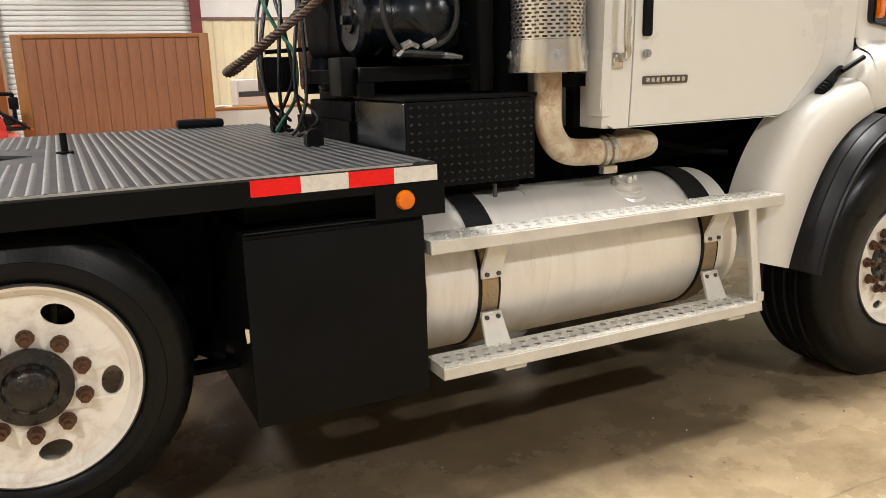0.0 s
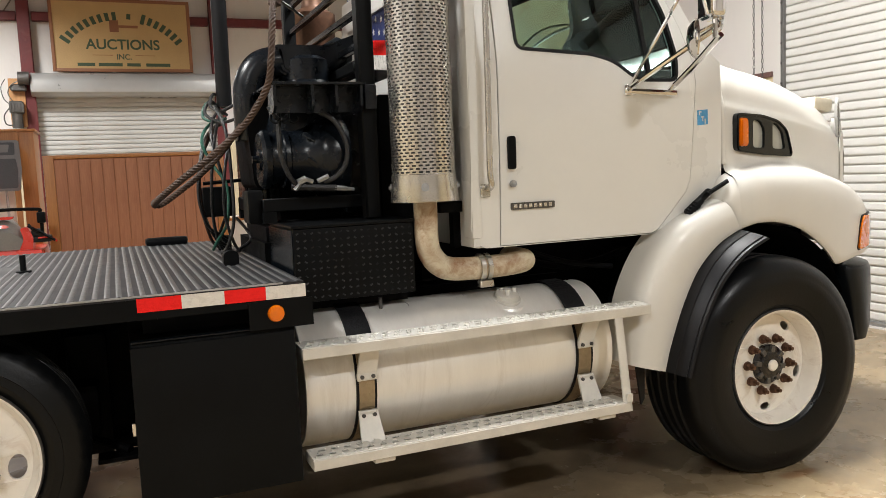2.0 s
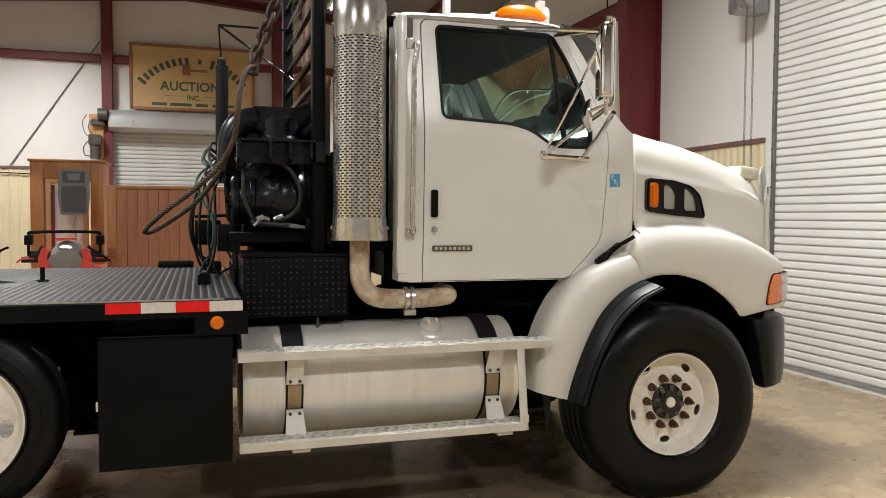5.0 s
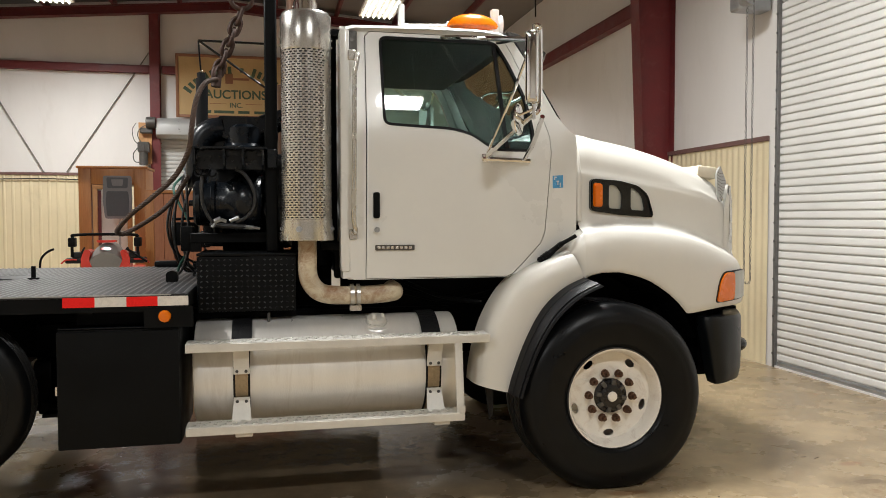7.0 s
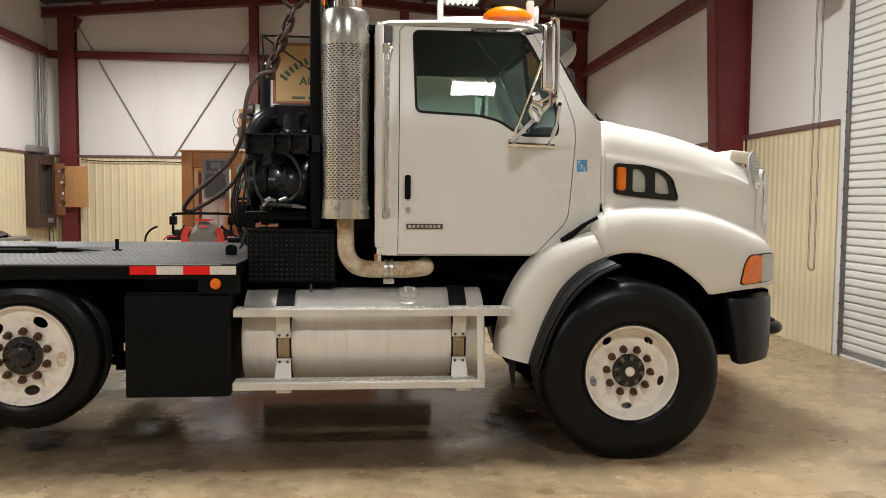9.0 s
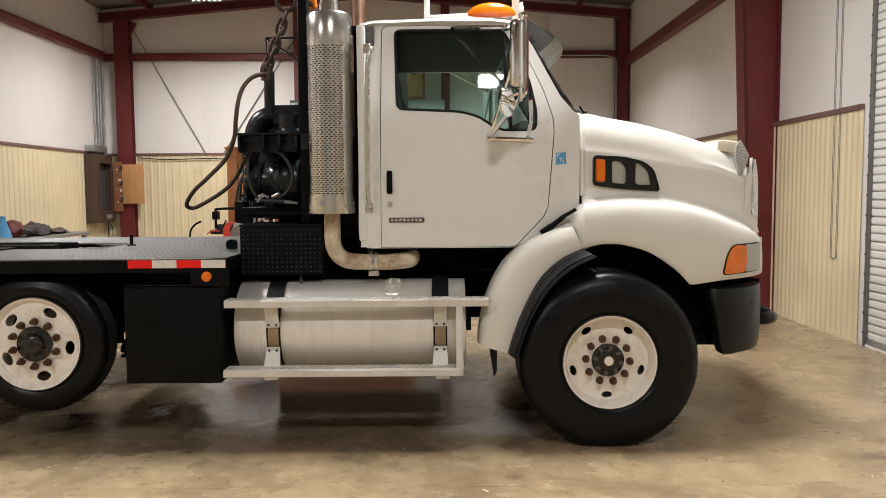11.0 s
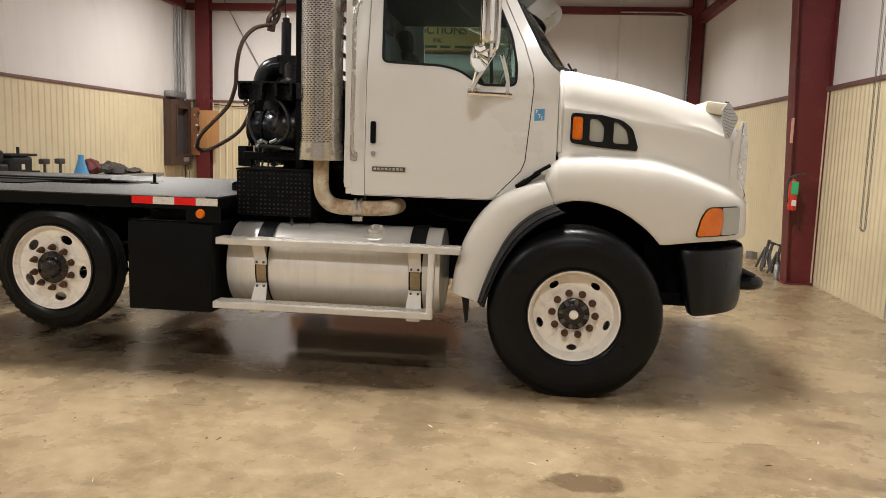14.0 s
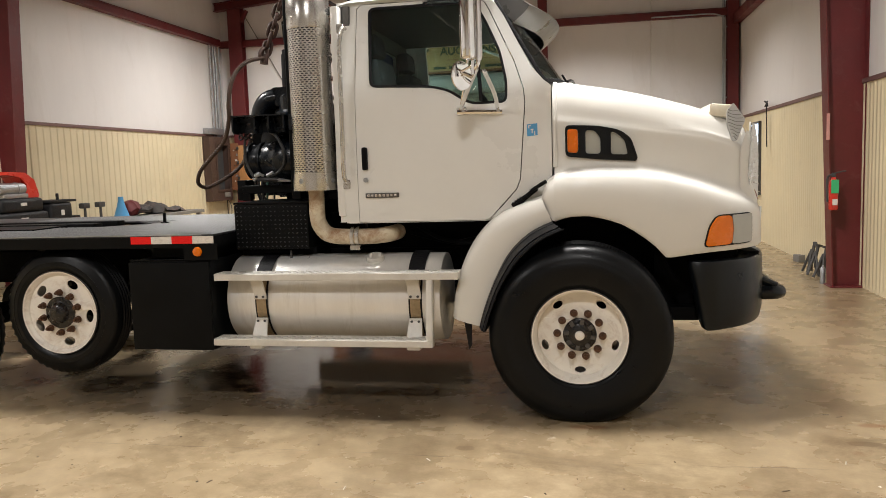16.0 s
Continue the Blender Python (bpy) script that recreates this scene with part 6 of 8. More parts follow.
for par, s in ((mir, 1), (mir_far, -1)):
    y0 = 2.06 if s == 1 else far(2.06)
    bm = bmesh.new()
    box(bm, -0.033, 0.033, -0.084, 0.084, -0.193, 0.193, 0.025, 3, pose(2.905, y0, 2.412, 0, 0, -20 * s))
    part("mirror_head", bm, "chrome", par, "polished tall mirror housing")
    bm = bmesh.new()
    box(bm, -0.038, -0.0335, -0.074, 0.074, -0.18, 0.18, 0.002, 1, pose(2.905, y0, 2.412, 0, 0, -20 * s))
    part("mirror_glass", bm, "mirror", par, "mirror glass")
    bm = bmesh.new()
    lathe(bm, [(0.0, 0.035), (0.05, 0.028), (0.076, 0.010), (0.087, -0.004), (0.084, -0.012), (0.0, -0.018)], (0, 0, 0), "x", 28)
    bmesh.ops.transform(bm, matrix=pose(2.83, y0 + 0.03 * s, 2.14, 0, 0, 146 if s == 1 else 214), verts=bm.verts)
    part("convex_mirror", bm, "chrome", par, "round chrome convex mirror")

# sun visor, roof beacons and horns
bm = bmesh.new()
rows = []
for k in range(9):
    t = k / 8
    y = 2.66 + t * 2 * (CY - 2.66)
    bow = 1 - (2 * t - 1) ** 2
    f = 3.20 + 0.155 * bow
    rows.append([(2.95, y, 2.752), (2.95 + 0.3 * (f - 2.95), y, 2.735), (2.95 + 0.7 * (f - 2.95), y, 2.684), (f, y, 2.632), (f - 0.012, y, 2.610), (f - 0.06, y, 2.565), (f - 0.11, y, 2.530)])
grid(bm, rows)
ex = bmesh.ops.extrude_face_region(bm, geom=bm.faces[:])
bmesh.ops.translate(bm, vec=(-0.008, 0, -0.005), verts=[g for g in ex["geom"] if isinstance(g, bmesh.types.BMVert)])
for y in (2.664, far(2.664)):
    prism(bm, [(2.96, 2.742), (3.055, 2.716), (3.195, 2.634), (3.186, 2.608), (3.10, 2.530), (3.01, 2.610)], [], lambda u, v, w, y=y: (u, y - 0.004 + 0.008 * w, v))
part("sun_visor", bm, "visor", truck, "dull stainless sun visor", 25)
bm = bmesh.new()
box(bm, 2.33, 2.37, 3.0, 3.06, 2.76, 2.98, 0.012)
box(bm, 2.95, 3.0, 3.0, 3.06, 2.76, 2.98, 0.012)
box(bm, 2.30, 3.02, 2.95, 3.12, 2.775, 2.80, 0.01)
tube(bm, [(2.36, 3.03, 2.84), (2.7, 3.03, 2.855), (2.98, 3.03, 2.86)], 0.018, 10, 2)
lathe(bm, [(0.02, 0.0), (0.024, 0.2), (0.05, 0.32), (0.075, 0.36), (0.078, 0.37), (0.0, 0.36)], (2.66, 3.08, 2.88), "x", 24)
roofbar = part("roof_bar", bm, "white", truck, "white roof light bar with horn")
bm = bmesh.new()
rows = []
for k in range(9):
    a = math.pi * k / 8
    rows.append([(2.80 + 0.17 * u, 2.93 - 0.075 * math.cos(a) * math.sqrt(max(0.02, 1 - u * u)), 2.835 + 0.085 * math.sin(a) * math.sqrt(max(0.02, 1 - u * u))) for u in (-0.98, -0.8, -0.5, -0.1, 0.3, 0.65, 0.9, 0.98)])
grid(bm, rows)
part("beacon", bm, "amber", roofbar, "amber cab marker dome")
for y in (3.3, CY, 3.9):
    simple("cab_marker", "amber", "amber cab roof marker", lambda b, y=y: box(b, 2.80, 2.93, y - 0.04, y + 0.04, 2.775, 2.83, 0.02), roofbar)
simple("antenna", "under", "thin whip antenna", lambda b: cyl(b, (2.935, 2.1, 2.7), (2.93, 2.1, 3.3), 0.004, 6), mir)

# deck with tread lugs, edge tape and stake sockets
DX0, DX1, DY0, DY1, DZ = -3.0, 1.085, 2.285, 4.735, 1.213
bm = bmesh.new()
prism(bm, [(DX0, DY0), (DX1, DY0), (DX1, DY1), (DX0, DY1)], [[(-1.75, 3.20), (-0.42, 3.20), (-0.10, 3.52), (-0.42, 3.84), (-1.75, 3.84)]], lambda u, v, w: (u, v, DZ - 0.012 * w))
deck = part("deck", bm, "deck", truck, "black painted tread plate deck, worn shiny")
bm = bmesh.new()
box(bm, DX0, DX1, DY0 + 0.001, DY0 + 0.013, 1.125, DZ - 0.0125)
box(bm, DX0, DX1, DY1 - 0.013, DY1 - 0.001, 1.125, DZ - 0.0125)
box(bm, DX1 - 0.013, DX1 - 0.001, DY0 + 0.014, DY1 - 0.014, 1.125, DZ - 0.0125)
box(bm, DX0, DX1, DY0 + 0.014, DY0 + 0.07, 1.125, 1.135)
for x in (-2.2, -1.2, -0.3, 0.55):
    box(bm, x, x + 0.06, DY0 + 0.07, DY1 - 0.07, 1.11, 1.195)
part("deck_frame", bm, "black_satin", truck, "black channel steel deck frame")
simple("worn_edge", "galv", "bare worn steel edge of the deck", lambda b: box(b, DX0, DX1 - 0.08, DY0 - 0.0015, DY0 + 0.003, DZ - 0.005, DZ + 0.0015), deck)
for k in range(4):
    bm = bmesh.new()
    box(bm, 0.481 + 0.1525 * k, 0.481 + 0.1525 * (k + 1), DY0 - 0.002, DY0 + 0.0008, 1.153, 1.203)
    part("reflective_tape", bm, "tape_red" if k % 2 == 0 else "tape_white", deck, "red reflective tape" if k % 2 == 0 else "white reflective tape")
simple("lamp_bracket", "black_satin", "black side lamp bracket", lambda b: box(b, 0.87, DX1 + 0.03, DY0 - 0.004, DY0 + 0.0005, 1.04, 1.148))
simple("side_marker", "amber", "round amber side marker lamp", lambda b: lathe(b, [(0.0, -0.022), (0.015, -0.021), (0.028, -0.016), (0.033, -0.004), (0.033, 0.012)], (0.972, DY0 - 0.004, 1.098), "y", 24))

lug = bmesh.new()
box(lug, -0.0068, 0.0068, -0.0034, 0.0034, 0, 0.0028)
for v in lug.verts:
    if v.co.z > 0.001:
        v.co.x *= 0.6
        v.co.y *= 0.5
lug_v = [v.co.copy() for v in lug.verts]
lug.verts.index_update()
lug_f = [[v.index for v in f.verts] for f in lug.faces]
lug.free()


def tread(name, places, mat, parent, label):
    """Many small raised lugs in one mesh; each place is a matrix."""
    verts, faces = [], []
    for mx in places:
        k = len(verts)
        verts += [tuple(mx @ v) for v in lug_v]
        faces += [[i + k for i in f] for f in lug_f]
    me = bpy.data.meshes.new(name)
    me.from_pydata(verts, [], faces)
    me.materials.append(M[mat])
    ob = new(name, me)
    ob.parent = parent
    if parent.parent is None:
        ob.matrix_parent_inverse = Matrix.Translation(-Vector(parent.location))
    return tagged(ob, label, kind="stuff")


def rib_mesh(length):
    bm = bmesh.new()
    prof = [(-0.0110, -0.001), (-0.0085, 0.0010), (-0.0045, 0.0028), (0.0, 0.0034), (0.0045, 0.0028), (0.0085, 0.0010), (0.0110, -0.001)]
    grid(bm, [[(x, y, z) for x, z in prof] for y in (0.0, length)])
    return finish("deck_rib", bm, "deck_worn_sheen", 60)


rib_long, rib_near, rib_back = rib_mesh(DY1 - DY0 - 0.01), rib_mesh(0.90), rib_mesh(0.85)
for i in range(70):
    x = DX1 - 0.02 - 0.040 * i
    if x > -0.07:
        piece("deck_rib", rib_long, deck, Matrix.Translation((x, DY0 + 0.005, DZ)))
    else:
        piece("deck_rib", rib_near, deck, Matrix.Translation((x, DY0 + 0.005, DZ)))
        piece("deck_rib", rib_back, deck, Matrix.Translation((x, 3.88, DZ)))

simple("stake_socket", "black_satin", "black welded stop on the deck", lambda b: prism(b, rounded([(0.885, DZ), (0.955, DZ), (0.955, DZ + 0.06), (0.92, DZ + 0.075), (0.885, DZ + 0.06)], 0.015), [], lambda u, v, w: (u, 3.05 + 0.05 * w, v)))
simple("stake_socket", "black_satin", "black welded stop on the deck", lambda b: prism(b, rounded([(0.965, DZ), (1.04, DZ), (1.04, DZ + 0.085), (0.965, DZ + 0.085)], 0.015), [], lambda u, v, w: (u, 3.92 + 0.05 * w, v)))
simple("deck_pin", "black_satin", "short black pin on the deck", lambda b: (cyl(b, (0.01, 3.53, DZ), (0.01, 3.53, DZ + 0.085), 0.014, 10), cyl(b, (0.01, 3.53, DZ), (0.01, 3.53, DZ + 0.01), 0.035, 12)))
simple("deck_hump", "black_satin", "low black fitting on the deck's far edge", lambda b: box(b, 0.60, 0.86, 4.62, 4.72, DZ, DZ + 0.05, 0.02))
simple("roller_tail", "black_satin", "black winch tail rollers in the deck slot", lambda b: (box(b, -1.9, -0.5, 3.3, 3.42, 1.17, 1.235, 0.01), box(b, -1.9, -0.5, 3.62, 3.74, 1.17, 1.235, 0.01), box(b, -1.9, -0.75, 2.9, 3.3, DZ, DZ + 0.012)))

# side locker under the deck
bm = bmesh.new()
box(bm, 0.448, 1.044, 2.306, 2.95, 0.42, 1.035, 0.006)
locker = part("side_locker", bm, "black_satin", truck, "matte black steel side locker")
bm = bmesh.new()
box(bm, 0.445, 1.040, 2.290, 2.305, 0.42, 1.025, 0.005)
part("locker_door", bm, "black_satin", locker, "flat matte black locker door")
simple("hinge", "chrome", "small steel latch", lambda b: box(b, 0.432, 0.447, 2.30, 2.33, 0.70, 0.75, 0.003, 1), locker)
simple("locker_rail", "black", "black flat bar above the locker", lambda b: box(b, 0.45, 1.045, 2.298, 2.318, 1.037, 1.047, 0.003, 1))
simple("frame_hanger", "black_satin", "black locker hangers", lambda b: box(b, 0.5, 0.98, 2.5, 3.1, 1.036, 1.123))
simple("stay_bar", "under", "black stay between locker and wheel", lambda b: (cyl(b, (0.18, 2.8, 0.62), (0.42, 2.6, 0.56), 0.018, 8), box(b, 0.30, 0.45, 2.56, 2.66, 0.53, 0.55, 0.005)))

# tread plate toolbox behind the cab
bm = bmesh.new()
box(bm, 1.115, 1.655, 2.572, 3.10, 1.078, 1.392, 0.006)
box(bm, 1.108, 1.662, 2.566, 3.11, 1.394, 1.408, 0.004)
toolbox = part("tread_plate_box", bm, "black_satin", truck, "black tread plate box behind the cab")
pl_ = []
for i in range(17):
    for j in range(10):
        pl_.append(Matrix.Translation((1.133 + 0.0315 * i, 2.5715, 1.098 + 0.0305 * j)) @ pose(0, 0, 0, 90, 0, 0) @ pose(0, 0, 0, 0, 0, 30 if (i + j) % 2 else -30))
tread("tread_lug", pl_, "lug", toolbox, "raised tread lugs")
simple("side_plate", "black", "smooth shiny black side plate", lambda b: box(b, 1.109, 1.1145, 2.58, 3.09, 1.085, 1.388, 0.002, 1), toolbox)
simple("deck_end_post", "under", "black post at the deck end", lambda b: box(b, 1.10, 1.2, 3.12, 3.7, 1.301, 1.38, 0.01))
simple("box_support", "under", "black stand under the box", lambda b: box(b, 1.1, 1.66, 2.70, 3.0, 1.0, 1.078))
simple("unit_base", "under", "black base under the winch unit", lambda b: box(b, 1.09, 1.9, 3.12, 3.9, 1.0, 1.30))
simple("pump_tray", "under", "black tray below the pump", lambda b: box(b, 1.21, 1.60, 3.30, 3.9, 1.301, 1.60, 0.01))
simple("cab_mount", "under", "black mount behind the cab", lambda b: box(b, 1.66, 1.9, 3.0, 3.9, 1.30, 2.0, 0.02))

# small flag spread behind the cab's back window
YS = [3.50 + 0.05 * k for k in range(18)]


def flag_x(y):
    return 1.930 + 0.006 * math.sin(9 * y)


for name, mat, za, zb, tint in (("flag_field", "navy", 2.39, 2.72, "dark blue flag field"), ("flag_stripe", "tape_red", 2.305, 2.39, "red flag stripe"), ("flag_stripe", "tape_white", 2.22, 2.305, "white flag stripe")):
    bm = bmesh.new()
    front = [[(flag_x(y), y, z + 0.16 * (y - 3.75)) for y in YS] for z in (za, zb)]
    back = [[(flag_x(y) + 0.003, y, z + 0.16 * (y - 3.75)) for y in YS] for z in (zb, za)]
    grid(bm, front + back + [front[0]])
    ob = part(name, bm, mat, truck, tint)
    if mat == "navy":
        field = ob
bm = bmesh.new()
for i in range(9):
    for j in range(4):
        y, z = 3.54 + 0.09 * i + 0.045 * (j % 2), 2.435 + 0.075 * j
        star = [((0.020 if k % 2 == 0 else 0.008) * math.sin(math.pi * k / 5), (0.020 if k % 2 == 0 else 0.008) * math.cos(math.pi * k / 5)) for k in range(10)]
        prism(bm, star, [], lambda u, v, w, y=y, z=z: (flag_x(y) - 0.004 + 0.003 * w, y + u, z + 0.16 * (y - 3.75) + v))
part("star", bm, "tape_white", field, "small white stars")

# winch power unit: angle frame, tank, motor, elbow pipe
bm = bmesh.new()
for y in (2.86, 3.56):
    box(bm, 1.05, 1.58, y, y + 0.05, 1.46, 1.52, 0.004, 1)
    box(bm, 1.05, 1.11, y, y + 0.05, 1.408, 1.46)
for x in (1.05, 1.53):
    box(bm, x, x + 0.06, 2.87, 3.60, 1.455, 1.515, 0.004, 1)
box(bm, 0.99, 1.06, 2.9, 3.05, 1.41, 1.56, 0.01)
unit = part("winch_frame", bm, "black_satin", truck, "black angle iron stand of the winch unit")
bm = bmesh.new()
prof = rounded([(1.06, 1.56), (1.50, 1.56), (1.50, 1.98), (1.40, 2.02), (1.12, 2.02), (1.04, 1.90)], 0.05)
prism(bm, prof, [], lambda u, v, w: (u, 3.10 + 0.42 * w, v))
part("pump_housing", bm, "under", unit, "black cast pump housing")
bm = bmesh.new()
box(bm, 1.08, 1.66, 3.40, 3.80, 1.42, 2.04, 0.03)
for k in range(5):
    cyl(bm, (1.16 + 0.1 * k, 3.39, 1.50), (1.16 + 0.1 * k, 3.39, 2.0), 0.022, 8)
part("engine_block", bm, "unit", unit, "black auxiliary engine block")
bm = bmesh.new()
box(bm, 1.47, 1.66, 3.0, 3.4, 1.42, 1.98, 0.04)
cyl(bm, (1.56, 2.97, 1.66), (1.56, 3.02, 1.66), 0.085, 18)
cyl(bm, (1.56, 2.96, 1.86), (1.56, 3.02, 1.86), 0.05, 14)
part("gear_case", bm, "unit", unit, "black gear case with round covers")
bm = bmesh.new()
prism(bm, rounded([(1.078, 2.652), (1.50, 2.652), (1.50, 3.40), (1.078, 3.40)], 0.02), [], lambda u, v, w: (u, v, 2.006 + 0.010 * w))
box(bm, 1.088, 1.50, 2.775, 2.787, 1.895, 2.0055)
for x in (1.088, 1.252, 1.358, 1.470):
    prism(bm, [(2.662, 2.005), (2.774, 2.005), (2.774, 1.888), (2.690, 1.888), (2.662, 1.915)], [], lambda u, v, w, x=x: (x + 0.013 * w, u, v))
    cyl(bm, (x + 0.05, 2.775, 1.95), (x + 0.05, 2.762, 1.95), 0.010, 6)
box(bm, 1.50, 1.555, 2.69, 2.712, 1.90, 2.01, 0.003, 1)
part("bracket_shelf", bm, "unit", unit, "black gusseted steel shelf")
bm = bmesh.new()
lathe(bm, [(0.0, 1.060), (0.048, 1.062), (0.052, 1.072), (0.118, 1.066), (0.136, 1.080), (0.138, 1.104), (0.126, 1.110), (0.122, 1.128), (0.124, 1.165), (0.136, 1.170), (0.136, 1.190), (0.126, 1.198), (0.130, 1.245), (0.146, 1.285), (0.172, 1.315), (0.190, 1.345), (0.196, 1.42), (0.18, 1.46), (0.0, 1.47)], (0, 2.985, 1.70), "x", 40)
cyl(bm, (1.035, 2.985, 1.70), (1.065, 2.985, 1.70), 0.018, 10)
for k in range(8):
    a = math.pi * k / 4 + 0.2
    cyl(bm, (1.070, 2.985 + 0.112 * math.cos(a), 1.70 + 0.112 * math.sin(a)), (1.120, 2.985 + 0.112 * math.cos(a), 1.70 + 0.112 * math.sin(a)), 0.011, 6)
for k in range(5):
    a = radians(150 + 45 * k)
    box(bm, -0.06, 0.06, -0.006, 0.006, -0.012, 0.012, 0.004, 1, Matrix.Translation((1.30, 2.985 + 0.155 * math.cos(a), 1.70 + 0.155 * math.sin(a))) @ pose(0, 0, 0, math.degrees(a), 0, 0) @ pose(0, 0, 0, 0, -38, 0))
part("hydraulic_motor", bm, "unit", unit, "black flanged hydraulic motor")
bm = bmesh.new()
lathe(bm, [(0.0, 0.0), (0.10, 0.004), (0.17, 0.03), (0.19, 0.08), (0.19, 0.2), (0.17, 0.27), (0.0, 0.3)], (1.32, 2.98, 1.83), "y", 28)
part("drum_end", bm, "unit", unit, "black rounded drum end")
bm = bmesh.new()
tube(bm, [(1.075, 3.2, 1.80), (1.072, 3.2, 1.98), (1.088, 3.2, 2.085), (1.14, 3.2, 2.155), (1.23, 3.2, 2.178), (1.38, 3.2, 2.180), (1.47, 3.2, 2.19), (1.56, 3.22, 2.24)], 0.074, 24)
prism(bm, rounded([(1.10, 2.0), (1.56, 2.0), (1.56, 2.14), (1.50, 2.175), (1.18, 2.165), (1.10, 2.09)], 0.04), [], lambda u, v, w: (u, 3.235 + 0.34 * w, v))
lathe(bm, [(0.0, 0.030), (0.035, 0.030), (0.05, 0.020), (0.13, 0.010), (0.15, -0.004), (0.15, -0.02)], (1.37, 3.02, 2.025), "z", 28)
part("air_elbow", bm, "unit", unit, "glossy black bent intake pipe")
bm = bmesh.new()
DUCT = rounded([(1.20, 2.252), (1.46, 2.252), (1.54, 2.285), (1.62, 2.315), (1.62, 2.225), (1.47, 2.135), (1.30, 2.085), (1.22, 2.12)], 0.02)
for off, a, b in ((0.0, 3.145, 3.30), (-0.012, 3.130, 3.144), (-0.026, 3.122, 3.1295)):
    prism(bm, grow(DUCT, off), [], lambda u, v, w, a=a, b=b: (u, a + (b - a) * w, v))
part("intake_duct", bm, "unit", unit, "black flared intake duct")
bm = bmesh.new()
lathe(bm, [(0.0, 0.0), (0.09, 0.0), (0.12, -0.02), (0.12, -0.12), (0.15, -0.14), (0.15, -0.17), (0, -0.17)], (1.36, 3.2, 2.20), "z", 28)
part("filter_can", bm, "unit", unit, "black round filter housing")
bm = bmesh.new()
tube(bm, [(1.135, 2.80, 1.93), (1.125, 2.78, 1.80), (1.130, 2.78, 1.70), (1.165, 2.78, 1.61), (1.215, 2.79, 1.565), (1.27, 2.79, 1.555)], 0.011, 8)
tube(bm, [(1.30, 2.82, 1.91), (1.375, 2.78, 1.86), (1.425, 2.77, 1.76), (1.420, 2.77, 1.67), (1.375, 2.77, 1.61), (1.315, 2.78, 1.585)], 0.012, 8)
tube(bm, [(1.145, 2.82, 1.90), (1.12, 2.78, 1.87), (1.10, 2.76, 1.89), (1.085, 2.78, 1.92)], 0.007, 6)
tube(bm, [(1.175, 2.82, 1.89), (1.15, 2.77, 1.865), (1.125, 2.76, 1.87), (1.10, 2.79, 1.90)], 0.007, 6)
tube(bm, [(1.17, 2.80, 1.57), (1.24, 2.785, 1.565), (1.30, 2.78, 1.560), (1.37, 2.785, 1.556)], 0.017, 8)
part("hydraulic_hose", bm, "cable", unit, "black hydraulic hoses")
bm = bmesh.new()
for p, q, r in (((1.195, 2.775, 1.588), (1.232, 2.772, 1.604), 0.016), ((1.232, 2.772, 1.600), (1.262, 2.775, 1.588), 0.011), ((1.285, 2.775, 1.590), (1.335, 2.770, 1.612), 0.012), ((1.180, 2.785, 1.555), (1.205, 2.780, 1.580), 0.011), ((1.36, 2.78, 1.556), (1.42, 2.785, 1.550), 0.013), ((1.42, 2.785, 1.550), (1.455, 2.79, 1.546), 0.009)):
    cyl(bm, p, q, r, 6)
part("hose_fitting", bm, "galv", unit, "light grey hose fittings")
for x in (1.095, 1.135, 1.175):
    simple("hook", "black_satin", "small black hook under the shelf", lambda b, x=x: tube(b, [(x, 2.78, 1.89), (x - 0.004, 2.765, 1.865), (x + 0.012, 2.755, 1.850), (x + 0.030, 2.752, 1.858), (x + 0.034, 2.752, 1.872)], 0.0055, 6), unit)

# headache rack: posts and slanted bars across the back of the cab
RX = 1.525
bm = bmesh.new()
for y in (2.715, far(2.715) - 0.075):
    box(bm, RX - 0.036, RX + 0.036, y, y + 0.075, 1.409, 3.55, 0.008, 1)
box(bm, RX - 0.04, RX + 0.04, 2.79, far(2.79), 3.40, 3.48, 0.008, 1)
box(bm, RX - 0.04, RX + 0.04, 2.79, far(2.79), 2.075, 2.13, 0.008, 1)
rack = part("rack_frame", bm, "black_satin", truck, "black square tube headache rack")
bar = bmesh.new()
box(bar, -0.016, 0.016, 2.79, far(2.79), -0.016, 0.016, 0.004, 1)
bar_me = finish("rack_bar", bar, "black")
for k in range(8):
    piece("rack_bar", bar_me, rack, Matrix.Translation((RX, 0, 2.20 + 0.15 * k)))
bm = bmesh.new()
box(bm, RX - 0.035, RX + 0.035, 3.08, 3.16, 2.93, 3.02, 0.015)
part("rack_lamp", bm, "amber", rack, "orange lamp on the rack")
bm = bmesh.new()
tube(bm, [(1.03, 3.85, 2.868), (1.52, 3.85, 2.866)], 0.008, 6, 2)
tube(bm, [(1.52, 3.85, 2.53), (1.03, 3.85, 2.868)], 0.008, 6, 2)
tube(bm, [(1.03, 3.85, 2.868), (1.035, 3.85, 2.78), (1.043, 3.85, 2.66)], 0.006, 6, 2)
part("hose_hanger", bm, "black", rack, "thin black hanger rod")
bm = bmesh.new()
cyl(bm, (1.045, 3.85, 2.02), (1.05, 3.85, 2.60), 0.042, 12)
cyl(bm, (1.05, 3.85, 2.56), (1.045, 3.85, 2.64), 0.03, 12)
part("hose_sleeve", bm, "flap", rack, "black sleeve over coiled hoses")
bm = bmesh.new()
tube(bm, [(1.05, 3.85, 2.60), (1.035, 3.85, 2.62), (1.05, 3.85, 2.66), (1.065, 3.85, 2.62)], 0.005, 6, 3, True)
part("hanger_spring", bm, "chrome", rack, "small steel hanger spring")

